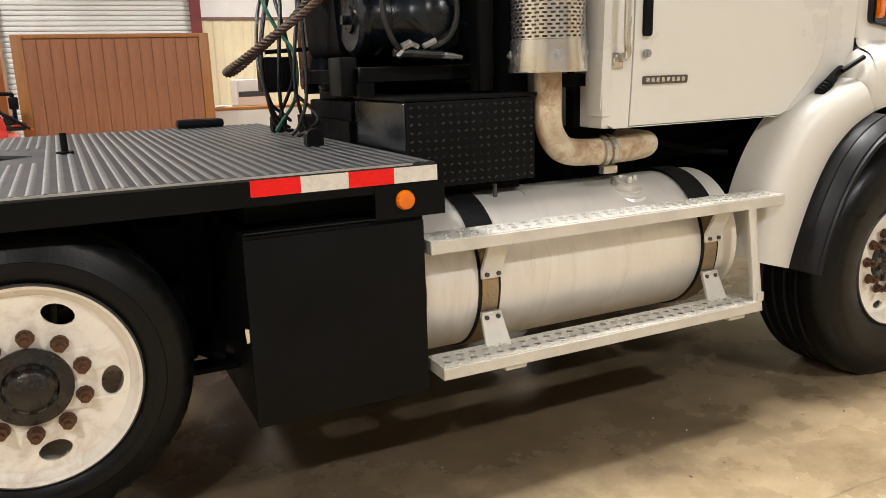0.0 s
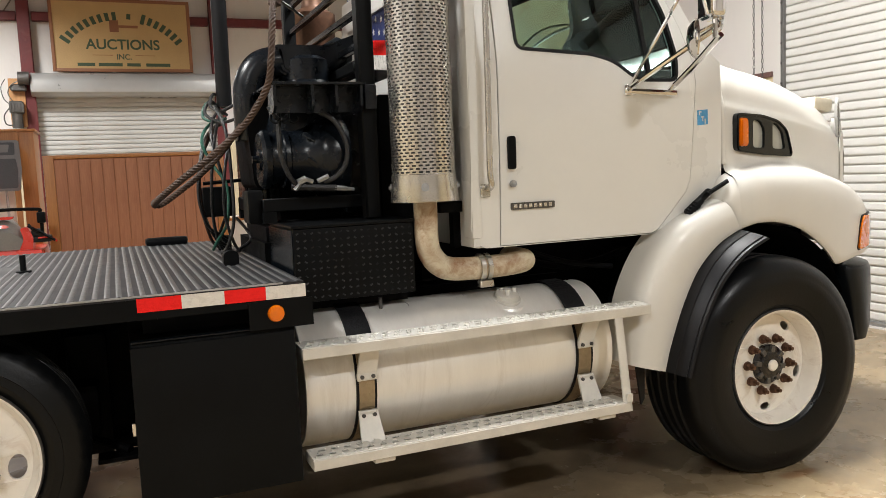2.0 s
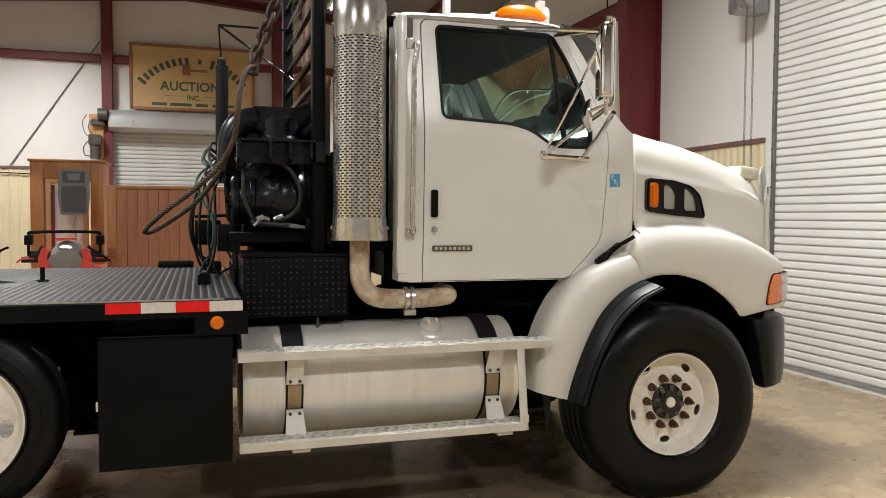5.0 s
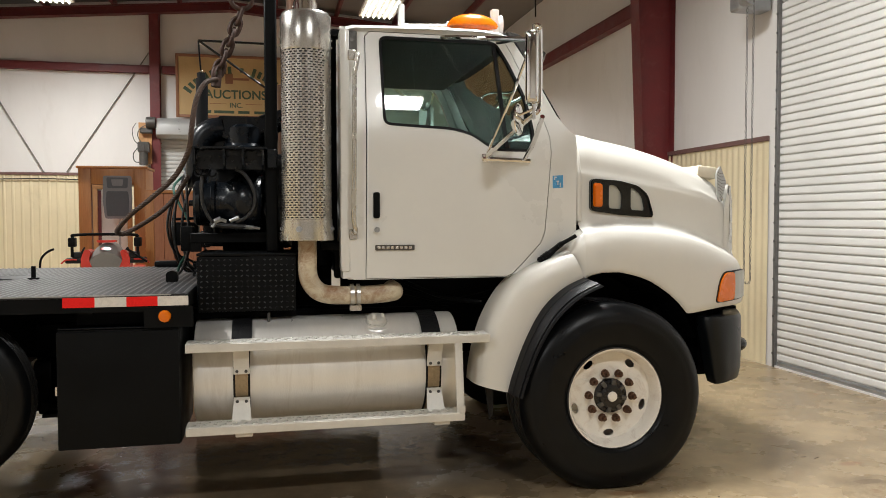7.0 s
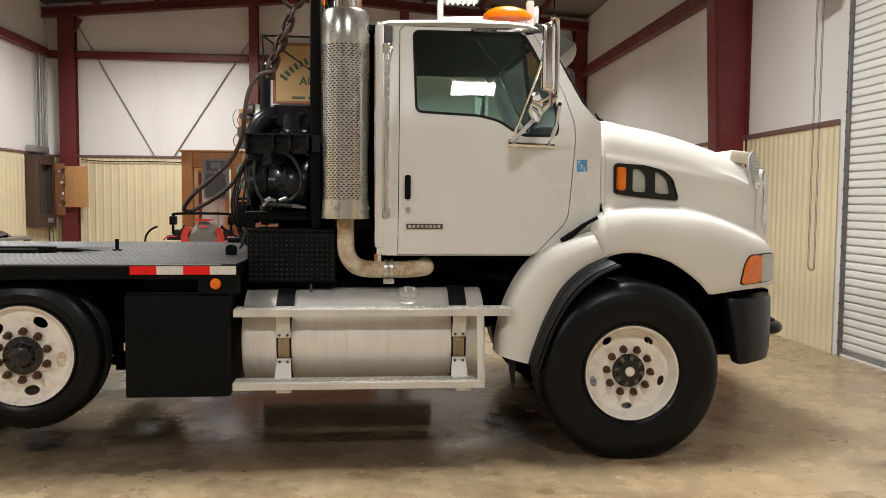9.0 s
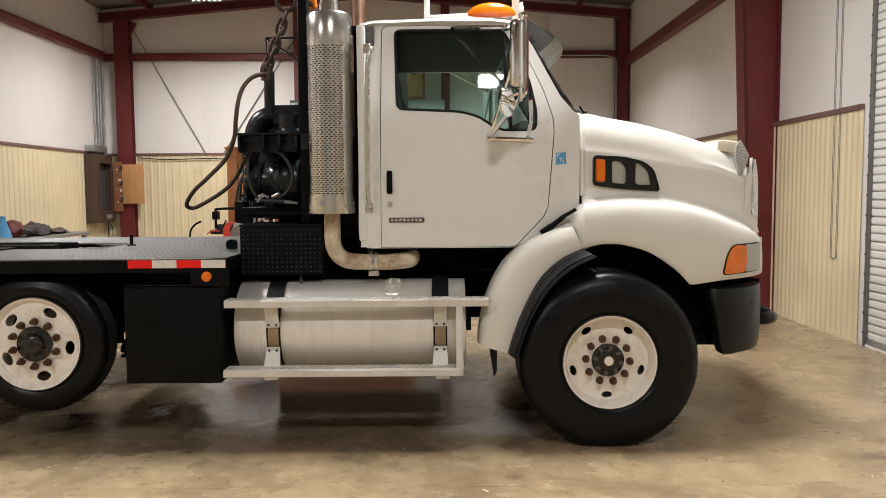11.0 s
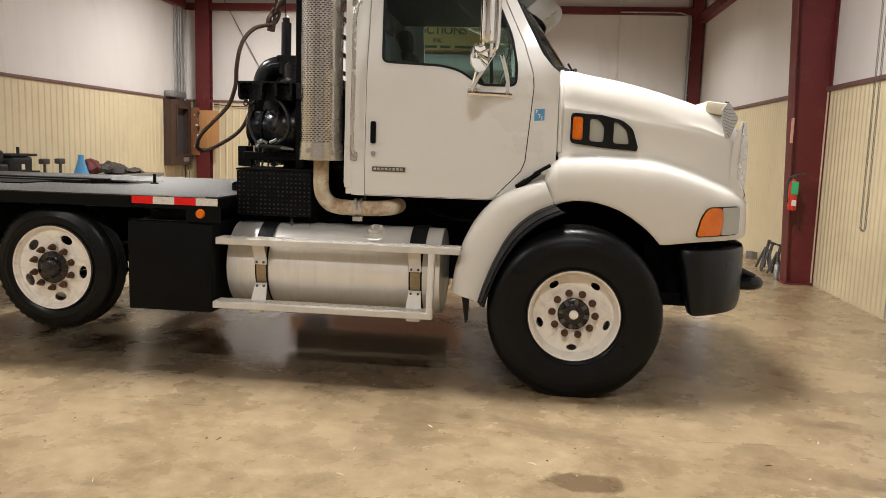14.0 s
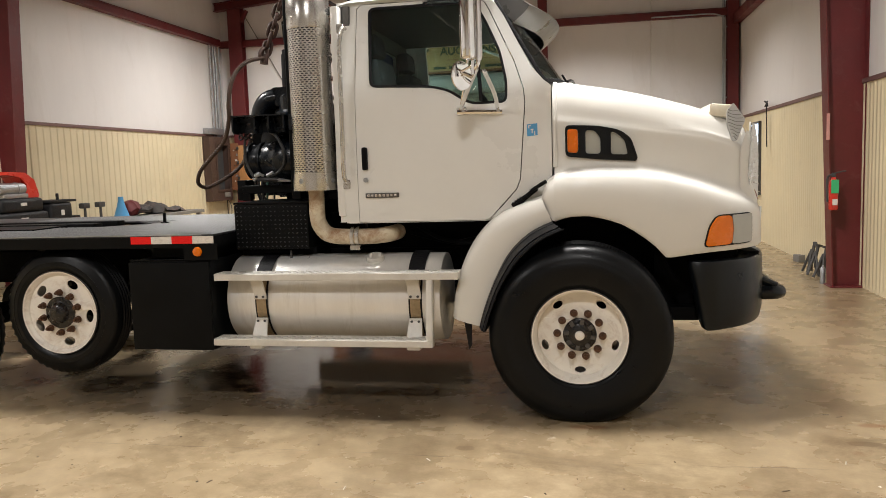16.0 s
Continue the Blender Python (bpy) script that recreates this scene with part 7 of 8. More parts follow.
# air and light lines
runs = [
    ("cable", [(1.04, 3.84, 2.0), (0.98, 3.6, 1.9), (0.88, 3.3, 1.75), (0.84, 3.25, 1.55), (0.88, 3.3, 1.38), (0.96, 3.4, 1.32), (1.02, 3.5, 1.28)]),
    ("cable", [(1.05, 3.84, 2.0), (1.0, 3.5, 1.95), (0.93, 3.2, 1.8), (0.90, 3.15, 1.62), (0.90, 3.2, 1.42), (0.94, 3.3, 1.26), (1.0, 3.4, 1.24)]),
    ("cable", [(1.06, 3.84, 1.98), (0.99, 3.55, 1.98), (0.93, 3.3, 1.85), (0.96, 3.25, 1.66), (0.99, 3.3, 1.48), (0.95, 3.4, 1.32), (0.98, 3.5, 1.26)]),
    ("green", [(1.05, 3.82, 1.96), (0.95, 3.5, 1.92), (0.88, 3.3, 1.82), (0.92, 3.25, 1.70), (0.98, 3.2, 1.58), (0.97, 3.2, 1.40), (0.92, 3.25, 1.30), (0.90, 3.3, 1.25)]),
    ("cable", [(1.04, 3.82, 1.95), (0.96, 3.3, 2.0), (0.98, 3.1, 1.85), (0.99, 3.08, 1.6), (0.985, 3.08, 1.4), (0.95, 3.1, 1.28), (0.92, 3.12, 1.24)]),
    ("rust", [(1.03, 3.8, 1.93), (0.93, 3.4, 1.86), (0.86, 3.3, 1.66), (0.86, 3.3, 1.46), (0.90, 3.35, 1.30), (0.96, 3.5, 1.24)]),
    ("cable", [(1.06, 3.5, 1.40), (1.10, 3.3, 1.30), (1.02, 3.2, 1.25), (1.0, 3.3, 1.22)]),
    ("cable", [(1.05, 3.83, 2.05), (0.99, 3.7, 2.09), (0.96, 3.5, 2.02), (1.0, 3.35, 1.98), (1.08, 3.2, 2.02)]),
    ("cable", [(1.04, 3.80, 1.98), (0.97, 3.62, 2.05), (0.93, 3.5, 1.98), (0.99, 3.35, 1.92), (1.06, 3.2, 1.93)]),
    ("green", [(1.05, 3.80, 2.02), (0.95, 3.66, 2.04), (0.92, 3.55, 1.96), (0.98, 3.45, 1.93), (1.04, 3.6, 1.95)]),
    ("cable", [(1.05, 3.84, 1.96), (0.92, 3.55, 1.84), (0.86, 3.4, 1.60), (0.87, 3.35, 1.44), (0.93, 3.4, 1.30), (1.0, 3.45, 1.25)]),
    ("cable", [(1.08, 3.3, 1.90), (1.0, 3.15, 1.80), (0.955, 3.1, 1.62), (0.95, 3.12, 1.44), (0.985, 3.15, 1.30), (1.02, 3.2, 1.24)]),
]
for mat, pts in runs:
    bm = bmesh.new()
    tube(bm, [(x, y + 0.28 * min(1.0, (3.9 - y) / 0.4), z) for x, y, z in pts], 0.0085, 8)
    part("air_line", bm, mat, rack, {"cable": "black air hose", "green": "green air hose", "rust": "brown electric cable"}[mat])
simple("junction_box", "black_satin", "black plug box among the hoses", lambda b: (box(b, 0.87, 1.03, 3.62, 3.77, 1.42, 1.58, 0.015), cyl(b, (0.87, 3.57, 1.60), (1.07, 3.57, 1.61), 0.01, 6)), rack)

# winch rope with a spliced eye, and its chain
bm = bmesh.new()
twisted(bm, [(1.215, 3.05, 2.455), (1.195, 2.99, 2.450), (1.155, 2.83, 2.405), (1.12, 2.715, 2.32), (1.10, 2.66, 2.22), (1.085, 2.645, 2.10), (1.065, 2.675, 1.99), (0.98, 2.755, 1.85), (0.845, 2.79, 1.725), (0.73, 2.85, 1.638), (0.635, 2.98, 1.556), (0.603, 3.11, 1.517), (0.645, 3.16, 1.518), (0.760, 3.24, 1.592), (0.85, 3.26, 1.662), (0.93, 3.22, 1.745), (1.02, 3.12, 1.87)], 0.0140, 0.10)
rope = part("wire_rope", bm, "rope", truck, "rusty brown wire rope with a hanging eye")
link = bmesh.new()
tube(link, [(0, 0, -0.055), (0.026, 0, -0.035), (0.026, 0, 0.035), (0, 0, 0.055), (-0.026, 0, 0.035), (-0.026, 0, -0.035)], 0.013, 8, 4, True)
clm = finish("chain_link", link, "rust")
for i in range(6):
    t = i / 5
    piece("chain_link", clm, rope, Matrix.Translation((1.215 + 0.125 * t, 3.07, 2.53 + 0.066 * i)) @ pose(0, 0, 0, 0, 20, 0) @ pose(0, 0, 0, 0, 0, 20 + 90 * (i % 2)))
bm = bmesh.new()
tube(bm, [(1.29, 3.06, 2.96), (1.31, 3.06, 2.92), (1.355, 3.06, 2.90), (1.40, 3.06, 2.92), (1.42, 3.06, 2.97), (1.41, 3.06, 3.15), (1.31, 3.06, 3.15), (1.29, 3.06, 3.05)], 0.015, 10, 4, True)
part("shackle", bm, "rust", rope, "dark steel shackle")
bm = bmesh.new()
cyl(bm, (1.196, 3.04, 2.415), (1.204, 3.045, 2.485), 0.030, 12)
tube(bm, [(1.196, 3.04, 2.44), (1.185, 3.0, 2.47), (1.195, 3.02, 2.52), (1.215, 3.06, 2.53), (1.215, 3.06, 2.47)], 0.014, 8, 4, True)
part("rope_clamp", bm, "rust", rope, "pressed steel rope clamp")
simple("boom_sheave", "black", "black sheave head above the rack", lambda b: (box(b, 1.28, 1.62, 3.0, 3.12, 3.25, 3.40, 0.02), cyl(b, (1.36, 3.02, 3.22), (1.36, 3.10, 3.22), 0.10, 20)))


# ---------------------------------------------------------------- loose things in the shop
# freestanding panelled counter
def wood_counter():
    x0, x1, y, z = -0.40, 1.94, 11.0, 2.05
    ob = thing("panelled_counter", ((x0 + x1) / 2, y + 0.3, 0), "tall brown wood panelled stand with lighter oak frame", "panelled stand")
    bm = bmesh.new()
    for a, b in ((x0, x0 + 0.13), (x1 - 0.13, x1)):
        box(bm, a, b, y, y + 0.6, 0.0, z, 0.006)
    box(bm, x0 + 0.131, x1 - 0.131, y, y + 0.6, z - 0.05, z, 0.005)
    part("frame", bm, "oak", ob, "oak frame")
    board = bmesh.new()
    w = (x1 - x0 - 0.264) / 14
    box(board, 0, w - 0.003, 0, 0.02, 0.0, z - 0.06, 0.003, 1)
    me = finish("board", board, "panelling")
    bm = bmesh.new()
    box(bm, x0 + 0.132, x1 - 0.132, y + 0.03, y + 0.59, 0.0, z - 0.052)
    part("carcass", bm, "panelling", ob)
    for k in range(14):
        piece("board", me, ob, Matrix.Translation((x0 + 0.132 + w * k, y + 0.013, 0.0)))
    return ob


wood_counter()


def booth():
    x0, x1, y, z = -1.70, -0.60, 12.5, 2.47
    ob = thing("wood_booth", ((x0 + x1) / 2, y + 0.5, 0), "brown wooden booth with a framed door glass", "wooden booth")
    bm = bmesh.new()
    box(bm, x0, x0 + 0.2, y, y + 0.9, 0, z, 0.006)
    box(bm, x1 - 0.2, x1, y, y + 0.9, 0, z, 0.006)
    box(bm, x0 + 0.201, x1 - 0.201, y, y + 0.9, z - 0.28, z - 0.001, 0.006)
    box(bm, x0 - 0.03, x1 + 0.03, y - 0.03, y + 0.92, z, z + 0.04, 0.006)
    part("carcass", bm, "oak", ob, "brown oak carcass")
    bm = bmesh.new()
    for a, b in ((x0 + 0.23, x0 + 0.31), (x1 - 0.31, x1 - 0.23)):
        box(bm, a, b, y - 0.025, y, 0, z - 0.3, 0.006)
    box(bm, x0 + 0.23, x1 - 0.23, y - 0.026, y - 0.001, z - 0.36, z - 0.29, 0.006)
    part("door_frame", bm, "ply", ob, "lighter wood moulding")
    bm = bmesh.new()
    box(bm, x0 + 0.32, x1 - 0.32, y + 0.02, y + 0.05, 0.05, z - 0.37)
    part("panel", bm, "office", ob, "pale inset panel")
    bm = bmesh.new()
    box(bm, x0 + 0.305, x0 + 0.36, y + 0.0, y + 0.02, 0.4, z - 0.38, 0.004)
    part("curtain_edge", bm, "red_iron", ob, "dark red edge strip")
    return ob


booth()


def speaker():
    cx, y = -0.98, 12.0
    ob = thing("loudspeaker", (cx, y, 0), "grey portable loudspeaker on a tripod pole", "loudspeaker")
    bm = bmesh.new()
    outline = [(-0.225, 2.32), (0.225, 2.32), (0.235, 1.90), (0.20, 1.60), (-0.20, 1.60), (-0.235, 1.90)]
    prism(bm, rounded(outline, 0.04), [], lambda u, v, w: (cx + u * (1 - 0.25 * w), y + 0.36 * w, v))
    part("cabinet", bm, "speaker", ob, "grey moulded cabinet")
    bm = bmesh.new()
    prism(bm, rounded([(-0.17, 1.64), (0.17, 1.64), (0.185, 1.90), (0.17, 2.06), (-0.17, 2.06), (-0.185, 1.90)], 0.03), [], lambda u, v, w: (cx + u, y - 0.012 + 0.012 * w, v))
    part("grille", bm, "grille", ob, "dark perforated grille")
    bm = bmesh.new()
    prism(bm, rounded([(-0.16, 2.11), (0.16, 2.11), (0.17, 2.29), (-0.17, 2.29)], 0.03), [rounded([(-0.08, 2.15), (0.08, 2.15), (0.1, 2.26), (-0.1, 2.26)], 0.02)], lambda u, v, w: (cx + u, y - 0.008 + 0.02 * w, v))
    part("horn", bm, "grille", ob, "dark horn flare")
    bm = bmesh.new()
    cyl(bm, (cx, y + 0.15, 0.75), (cx, y + 0.15, 1.61), 0.018, 10)
    cyl(bm, (cx, y + 0.15, 0.35), (cx, y + 0.15, 0.95), 0.024, 10)
    part("pole", bm, "galv", ob, "grey pole")
    for a in (30, 150, 270):
        bm = bmesh.new()
        cyl(bm, (cx, y + 0.15, 0.75), (cx + 0.5 * math.cos(radians(a)), y + 0.15 + 0.4 * math.sin(radians(a)), 0.015), 0.014, 8)
        part("leg", bm, "galv", ob)
    return ob


speaker()


def mower():
    cx, y = -0.90, 10.55
    ob = thing("zero_turn_mower", (cx, y + 0.3, 0), "red and black ride-on mower with raised bars", "mower")
    bm = bmesh.new()
    rows = []
    for k in range(11):
        a = math.pi * k / 10
        rows.append([(cx - 0.30 * math.cos(a) * s, y + d, 0.62 + h * (math.sin(a) ** 0.7) + 0.0) for s, d, h in ((1.0, 0.0, 0.0), (1.0, 0.0, 0.46), (0.92, 0.12, 0.60), (0.8, 0.45, 0.62), (0.7, 0.6, 0.4))])
    grid(bm, rows)
    part("hood", bm, "red", ob, "red engine hood")
    bm = bmesh.new()
    rows = []
    for k in range(7):
        a = math.pi * (2.2 + k * 0.933) / 10
        rows.append([(cx - 0.30 * math.cos(a) * s, y + d - 0.012, 0.62 + h * (math.sin(a) ** 0.7) + 0.012) for s, d, h in ((1.0, 0.0, 0.02), (1.0, 0.0, 0.46), (0.92, 0.12, 0.60), (0.8, 0.45, 0.62))])
    grid(bm, rows)
    part("hood_panel", bm, "bench_grey", ob, "grey domed hood panel")
    for s in (-1, 1):
        bm = bmesh.new()
        prism(bm, rounded([(0.16, 0.80), (0.33, 0.80), (0.35, 1.0), (0.29, 1.14), (0.20, 1.12), (0.24, 0.98)], 0.04), [], lambda u, v, w, s=s: (cx + s * u, y - 0.04 + 0.3 * w, v))
        part("fender", bm, "red", ob, "red hood flank")
        bm = bmesh.new()
        box(bm, cx + s * 0.44 - 0.13, cx + s * 0.44 + 0.11, y - 0.02, y + 0.25, 0.93, 1.01, 0.02)
        box(bm, cx + s * 0.40 - 0.07, cx + s * 0.40 + 0.06, y - 0.04, y + 0.20, 1.01, 1.10, 0.025)
        cyl(bm, (cx + s * 0.36, y, 1.06), (cx + s * 0.30, y + 0.02, 1.17), 0.014, 8)
        part("control_console", bm, "case", ob, "black control console with a lever")
        bm = bmesh.new()
        tube(bm, [(cx + s * 0.62, y - 0.03, 0.93), (cx + s * 0.55, y - 0.03, 0.985), (cx + s * 0.40, y - 0.05, 0.99)], 0.012, 8)
        part("lever", bm, "red", ob, "small red lever")
    bm = bmesh.new()
    prism(bm, rounded([(-0.085, 1.145), (-0.04, 1.175), (0.04, 1.175), (0.085, 1.145), (0.05, 1.13), (-0.05, 1.13)], 0.012), [], lambda u, v, w: (cx + u, y - 0.015 + 0.3 * (v - 1.10) + 0.02 * w, v))
    part("badge", bm, "red", ob, "small red badge")
    bm = bmesh.new()
    tube(bm, [(cx - 0.46, y - 0.05, 1.03), (cx - 0.45, y - 0.05, 1.30), (cx - 0.38, y - 0.05, 1.36), (cx + 0.38, y - 0.05, 1.36), (cx + 0.45, y - 0.05, 1.30), (cx + 0.46, y - 0.05, 1.03)], 0.022, 8)
    for s in (-1, 1):
        box(bm, cx + s * 0.46 - 0.05, cx + s * 0.46 + 0.05, y - 0.1, y + 0.05, 1.18, 1.32, 0.02)
    tube(bm, [(cx - 0.92, y, 0.85), (cx - 0.90, y, 1.0), (cx - 0.82, y, 1.10), (cx - 0.72, y, 1.15)], 0.017, 8)
    tube(bm, [(cx + 0.30, y - 0.1, 1.15), (cx + 0.42, y - 0.1, 1.08), (cx + 0.6, y - 0.1, 0.95)], 0.017, 8)
    part("roll_bar", bm, "black_satin", ob, "black bars and levers")
    bm = bmesh.new()
    box(bm, cx - 0.75, cx + 0.75, y - 0.2, y + 1.1, 0.18, 0.34, 0.04)
    box(bm, cx - 0.45, cx + 0.45, y - 0.1, y + 1.0, 0.34, 0.85, 0.05)
    part("body", bm, "red", ob, "red body and cutting deck")
    for s in (-1, 1):
        for yy, r in ((y + 0.05, 0.28), (y + 1.25, 0.16)):
            bm = bmesh.new()
            lathe(bm, [(r * 0.5, -0.09), (r * 0.9, -0.1), (r, -0.06), (r, 0.06), (r * 0.9, 0.1), (r * 0.5, 0.09)], (cx + s * 0.6, yy, r), "x", 24, 1, True)
            part("wheel", bm, "rubber", ob, "black tyre")
    bm = bmesh.new()
    prism(bm, rounded([(cx - 0.12, 1.24), (cx + 0.12, 1.24), (cx + 0.14, 1.275), (cx - 0.14, 1.275)], 0.02), [], lambda u, v, w: (u, y + 0.02 + 0.15 * w, v))
    part("cap", bm, "red", ob, "red hood cap")
    return ob


mower()


def wall_sign():
    x0, x1, z0, z1, y = -0.41, 2.07, 3.76, 5.11, YB - 0.18
    ob = thing("wall_sign", ((x0 + x1) / 2, y, z0), "tan painted wooden auction sign in a brown frame", "sign")
    bm = bmesh.new()
    box(bm, x0 + 0.06, x1 - 0.06, y, y + 0.03, z0 + 0.06, z1 - 0.06)
    part("board", bm, "sign", ob, "tan painted board")
    bm = bmesh.new()
    box(bm, x0, x0 + 0.06, y - 0.02, y + 0.04, z0, z1, 0.006)
    box(bm, x1 - 0.06, x1, y - 0.02, y + 0.04, z0, z1, 0.006)
    box(bm, x0 + 0.061, x1 - 0.061, y - 0.02, y + 0.04, z0, z0 + 0.06, 0.006)
    box(bm, x0 + 0.061, x1 - 0.061, y - 0.02, y + 0.04, z1 - 0.06, z1, 0.006)
    part("frame", bm, "sign_brown", ob, "dark brown frame")
    cx = (x0 + x1) / 2
    for body, size, z in (("AUCTIONS", 0.26, 4.185), ("INC.", 0.14, 3.995)):
        me = text_mesh(body, size)
        me.materials.append(M["sign_green"])
        tx = new("lettering", me)
        tx.parent = ob
        tx.matrix_parent_inverse = Matrix.Translation(-Vector(ob.location))
        tx.matrix_basis = pose(cx, y - 0.003, z, 90, 0, 0)
        tagged(tx, "dark green painted letters")
    for k in range(19):
        if k in (9, 11):
            continue
        h = 0.19 if k in (0, 12) else (0.10 if k == 10 else 0.15)
        bm = bmesh.new()
        a = radians(143 - 106 * k / 18)
        box(bm, -0.036, 0.036, y - 0.003, y - 0.001, -h / 2, h / 2, 0, 1, Matrix.Translation((cx + 1.25 * math.cos(a), 0, 3.66 + 1.14 * math.sin(a))) @ pose(0, 0, 0, 0, 90 - math.degrees(a), 0))
        part("stroke", bm, "sign_green", ob, "dark green painted stroke")
    for k, w in enumerate((0.30, 0.42, 0.24, 0.44)):
        xx = cx - 0.82 + (0, 0.36, 0.86, 1.20)[k]
        bm = bmesh.new()
        box(bm, xx, xx + w, y - 0.003, y - 0.001, 3.865, 3.925)
        part("stroke", bm, "sign_green", ob, "thin dark painted stroke")
    for a, b in ((cx - 0.55, cx - 0.2), (cx + 0.2, cx + 0.55)):
        bm = bmesh.new()
        box(bm, a, b, y - 0.003, y - 0.001, 4.065, 4.075)
        part("rule", bm, "sign_brown", ob, "thin painted rule")
    bm = bmesh.new()
    box(bm, cx - 0.22, cx - 0.06, y - 0.003, y - 0.001, 4.50, 4.72)
    part("gavel_head", bm, "sign_brown", ob, "painted brown gavel head")
    bm = bmesh.new()
    box(bm, cx - 0.059, cx + 0.28, y - 0.003, y - 0.001, 4.58, 4.63)
    part("gavel_handle", bm, "sign_brown", ob, "painted brown gavel handle")


wall_sign()


def wall_cabinet():
    ob = thing("breaker_cabinet", (XL + 0.12, 14.95, 0.98), "dark brown breaker cabinet with an open plywood door", "breaker cabinet")
    bm = bmesh.new()
    prism(bm, [(14.42, 0.98), (15.46, 0.98), (15.46, 2.50), (14.42, 2.50)], [[(14.72, 1.22), (15.34, 1.22), (15.34, 2.34), (14.72, 2.34)]], lambda u, v, w: (XL + 0.20 - 0.17 * w, u, v))
    part("frame", bm, "cabinet", ob, "dark brown wood surround")
    bm = bmesh.new()
    prism(bm, [(14.69, 1.19), (15.37, 1.19), (15.37, 2.37), (14.69, 2.37)], [[(14.75, 1.25), (15.31, 1.25), (15.31, 2.31), (14.75, 2.31)]], lambda u, v, w: (XL + 0.215 - 0.0145 * w, u, v))
    part("moulding", bm, "cabinet", ob, "raised dark brown moulding")
    bm = bmesh.new()
    box(bm, XL + 0.03, XL + 0.07, 14.73, 15.33, 1.23, 2.33)
    for k in range(8):
        box(bm, XL + 0.07, XL + 0.10, 14.85, 15.02, 1.40 + 0.1 * k, 1.47 + 0.1 * k)
    part("breaker_panel", bm, "dark", ob, "dark grey breaker panel")
    bm = bmesh.new()
    box(bm, -5.14, -4.93, 15.44, 15.455, 1.22, 2.36, 0.003)
    part("hinge_board", bm, "sign_brown", ob, "red-brown hinge board")
    bm = bmesh.new()
    box(bm, -4.925, -4.43, 15.42, 15.45, 1.40, 2.30, 0.005)
    part("door", bm, "ply", ob, "open plywood door")
    for k in range(7):
        bm = bmesh.new()
        z = 1.42 + 0.125 * k
        x = -5.06 + 0.035 * (k % 3)
        box(bm, x, x + (0.03, 0.06, 0.04)[k % 3], 15.425, 15.44, z, z + (0.06, 0.03, 0.045)[(k + 1) % 3], 0.004, 1)
        part("switch", bm, ("tape_white", "galv", "tape_white", "badge")[k % 4], ob, "small pale fitting")
    bm = bmesh.new()
    box(bm, XL + 0.2005, XL + 0.215, 15.05, 15.32, 1.06, 1.17, 0.006)
    part("socket_plate", bm, "bench_grey", ob, "grey socket plate")
    for z in (1.47, 1.85, 2.2):
        bm = bmesh.new()
        box(bm, -4.965, -4.905, 15.40, 15.42, z, z + 0.07, 0.006)
        part("latch", bm, "badge", ob, "dark hinge fitting")
    return ob


wall_cabinet()
for i, (y, r) in enumerate(((14.98, 0.018), (15.14, 0.026), (15.26, 0.026), (15.44, 0.018))):
    bm = bmesh.new()
    cyl(bm, (XL + 0.06, y, 2.5), (XL + 0.06, y, 4.68), r, 10)
    solid("conduit", bm, "galv", "grey steel electric conduit on a wall", "conduit", "wall conduits", "structure")
bm = bmesh.new()
box(bm, XL + 0.02, XL + 0.16, 14.50, 15.3, 2.56, 2.70, 0.01)
solid("gutter_box", bm, "galv", "grey wiring trough above a breaker cabinet", "wiring trough")
bm = bmesh.new()
cyl(bm, (6.44, YB - 0.08, 2.6), (6.44, YB - 0.08, 5.6), 0.03, 10)
solid("conduit", bm, "galv", "grey steel electric conduit on a wall", "conduit", "wall conduits", "structure")
bm = bmesh.new()
tube(bm, [(XL + 0.10, 15.36, 0.98), (XL + 0.09, 15.38, 0.8), (XL + 0.08, 15.40, 0.55), (XL + 0.08, 15.46, 0.30)], 0.012, 6)
tube(bm, [(XL + 0.10, 15.40, 0.98), (XL + 0.12, 15.50, 0.85), (XL + 0.12, 15.52, 0.66), (XL + 0.08, 15.46, 0.45)], 0.009, 6)
solid("drop_cord", bm, "cable", "dark cords hanging under a breaker cabinet", "cable")
bm = bmesh.new()
tube(bm, [(-4.65, YB - 0.06, 2.46), (-4.0, YB - 0.06, 2.42), (-3.0, YB - 0.06, 2.43), (-1.9, YB - 0.06, 2.40)], 0.012, 6)
solid("wall_cable", bm, "cable", "thin dark cable slung along a wall", "cable")


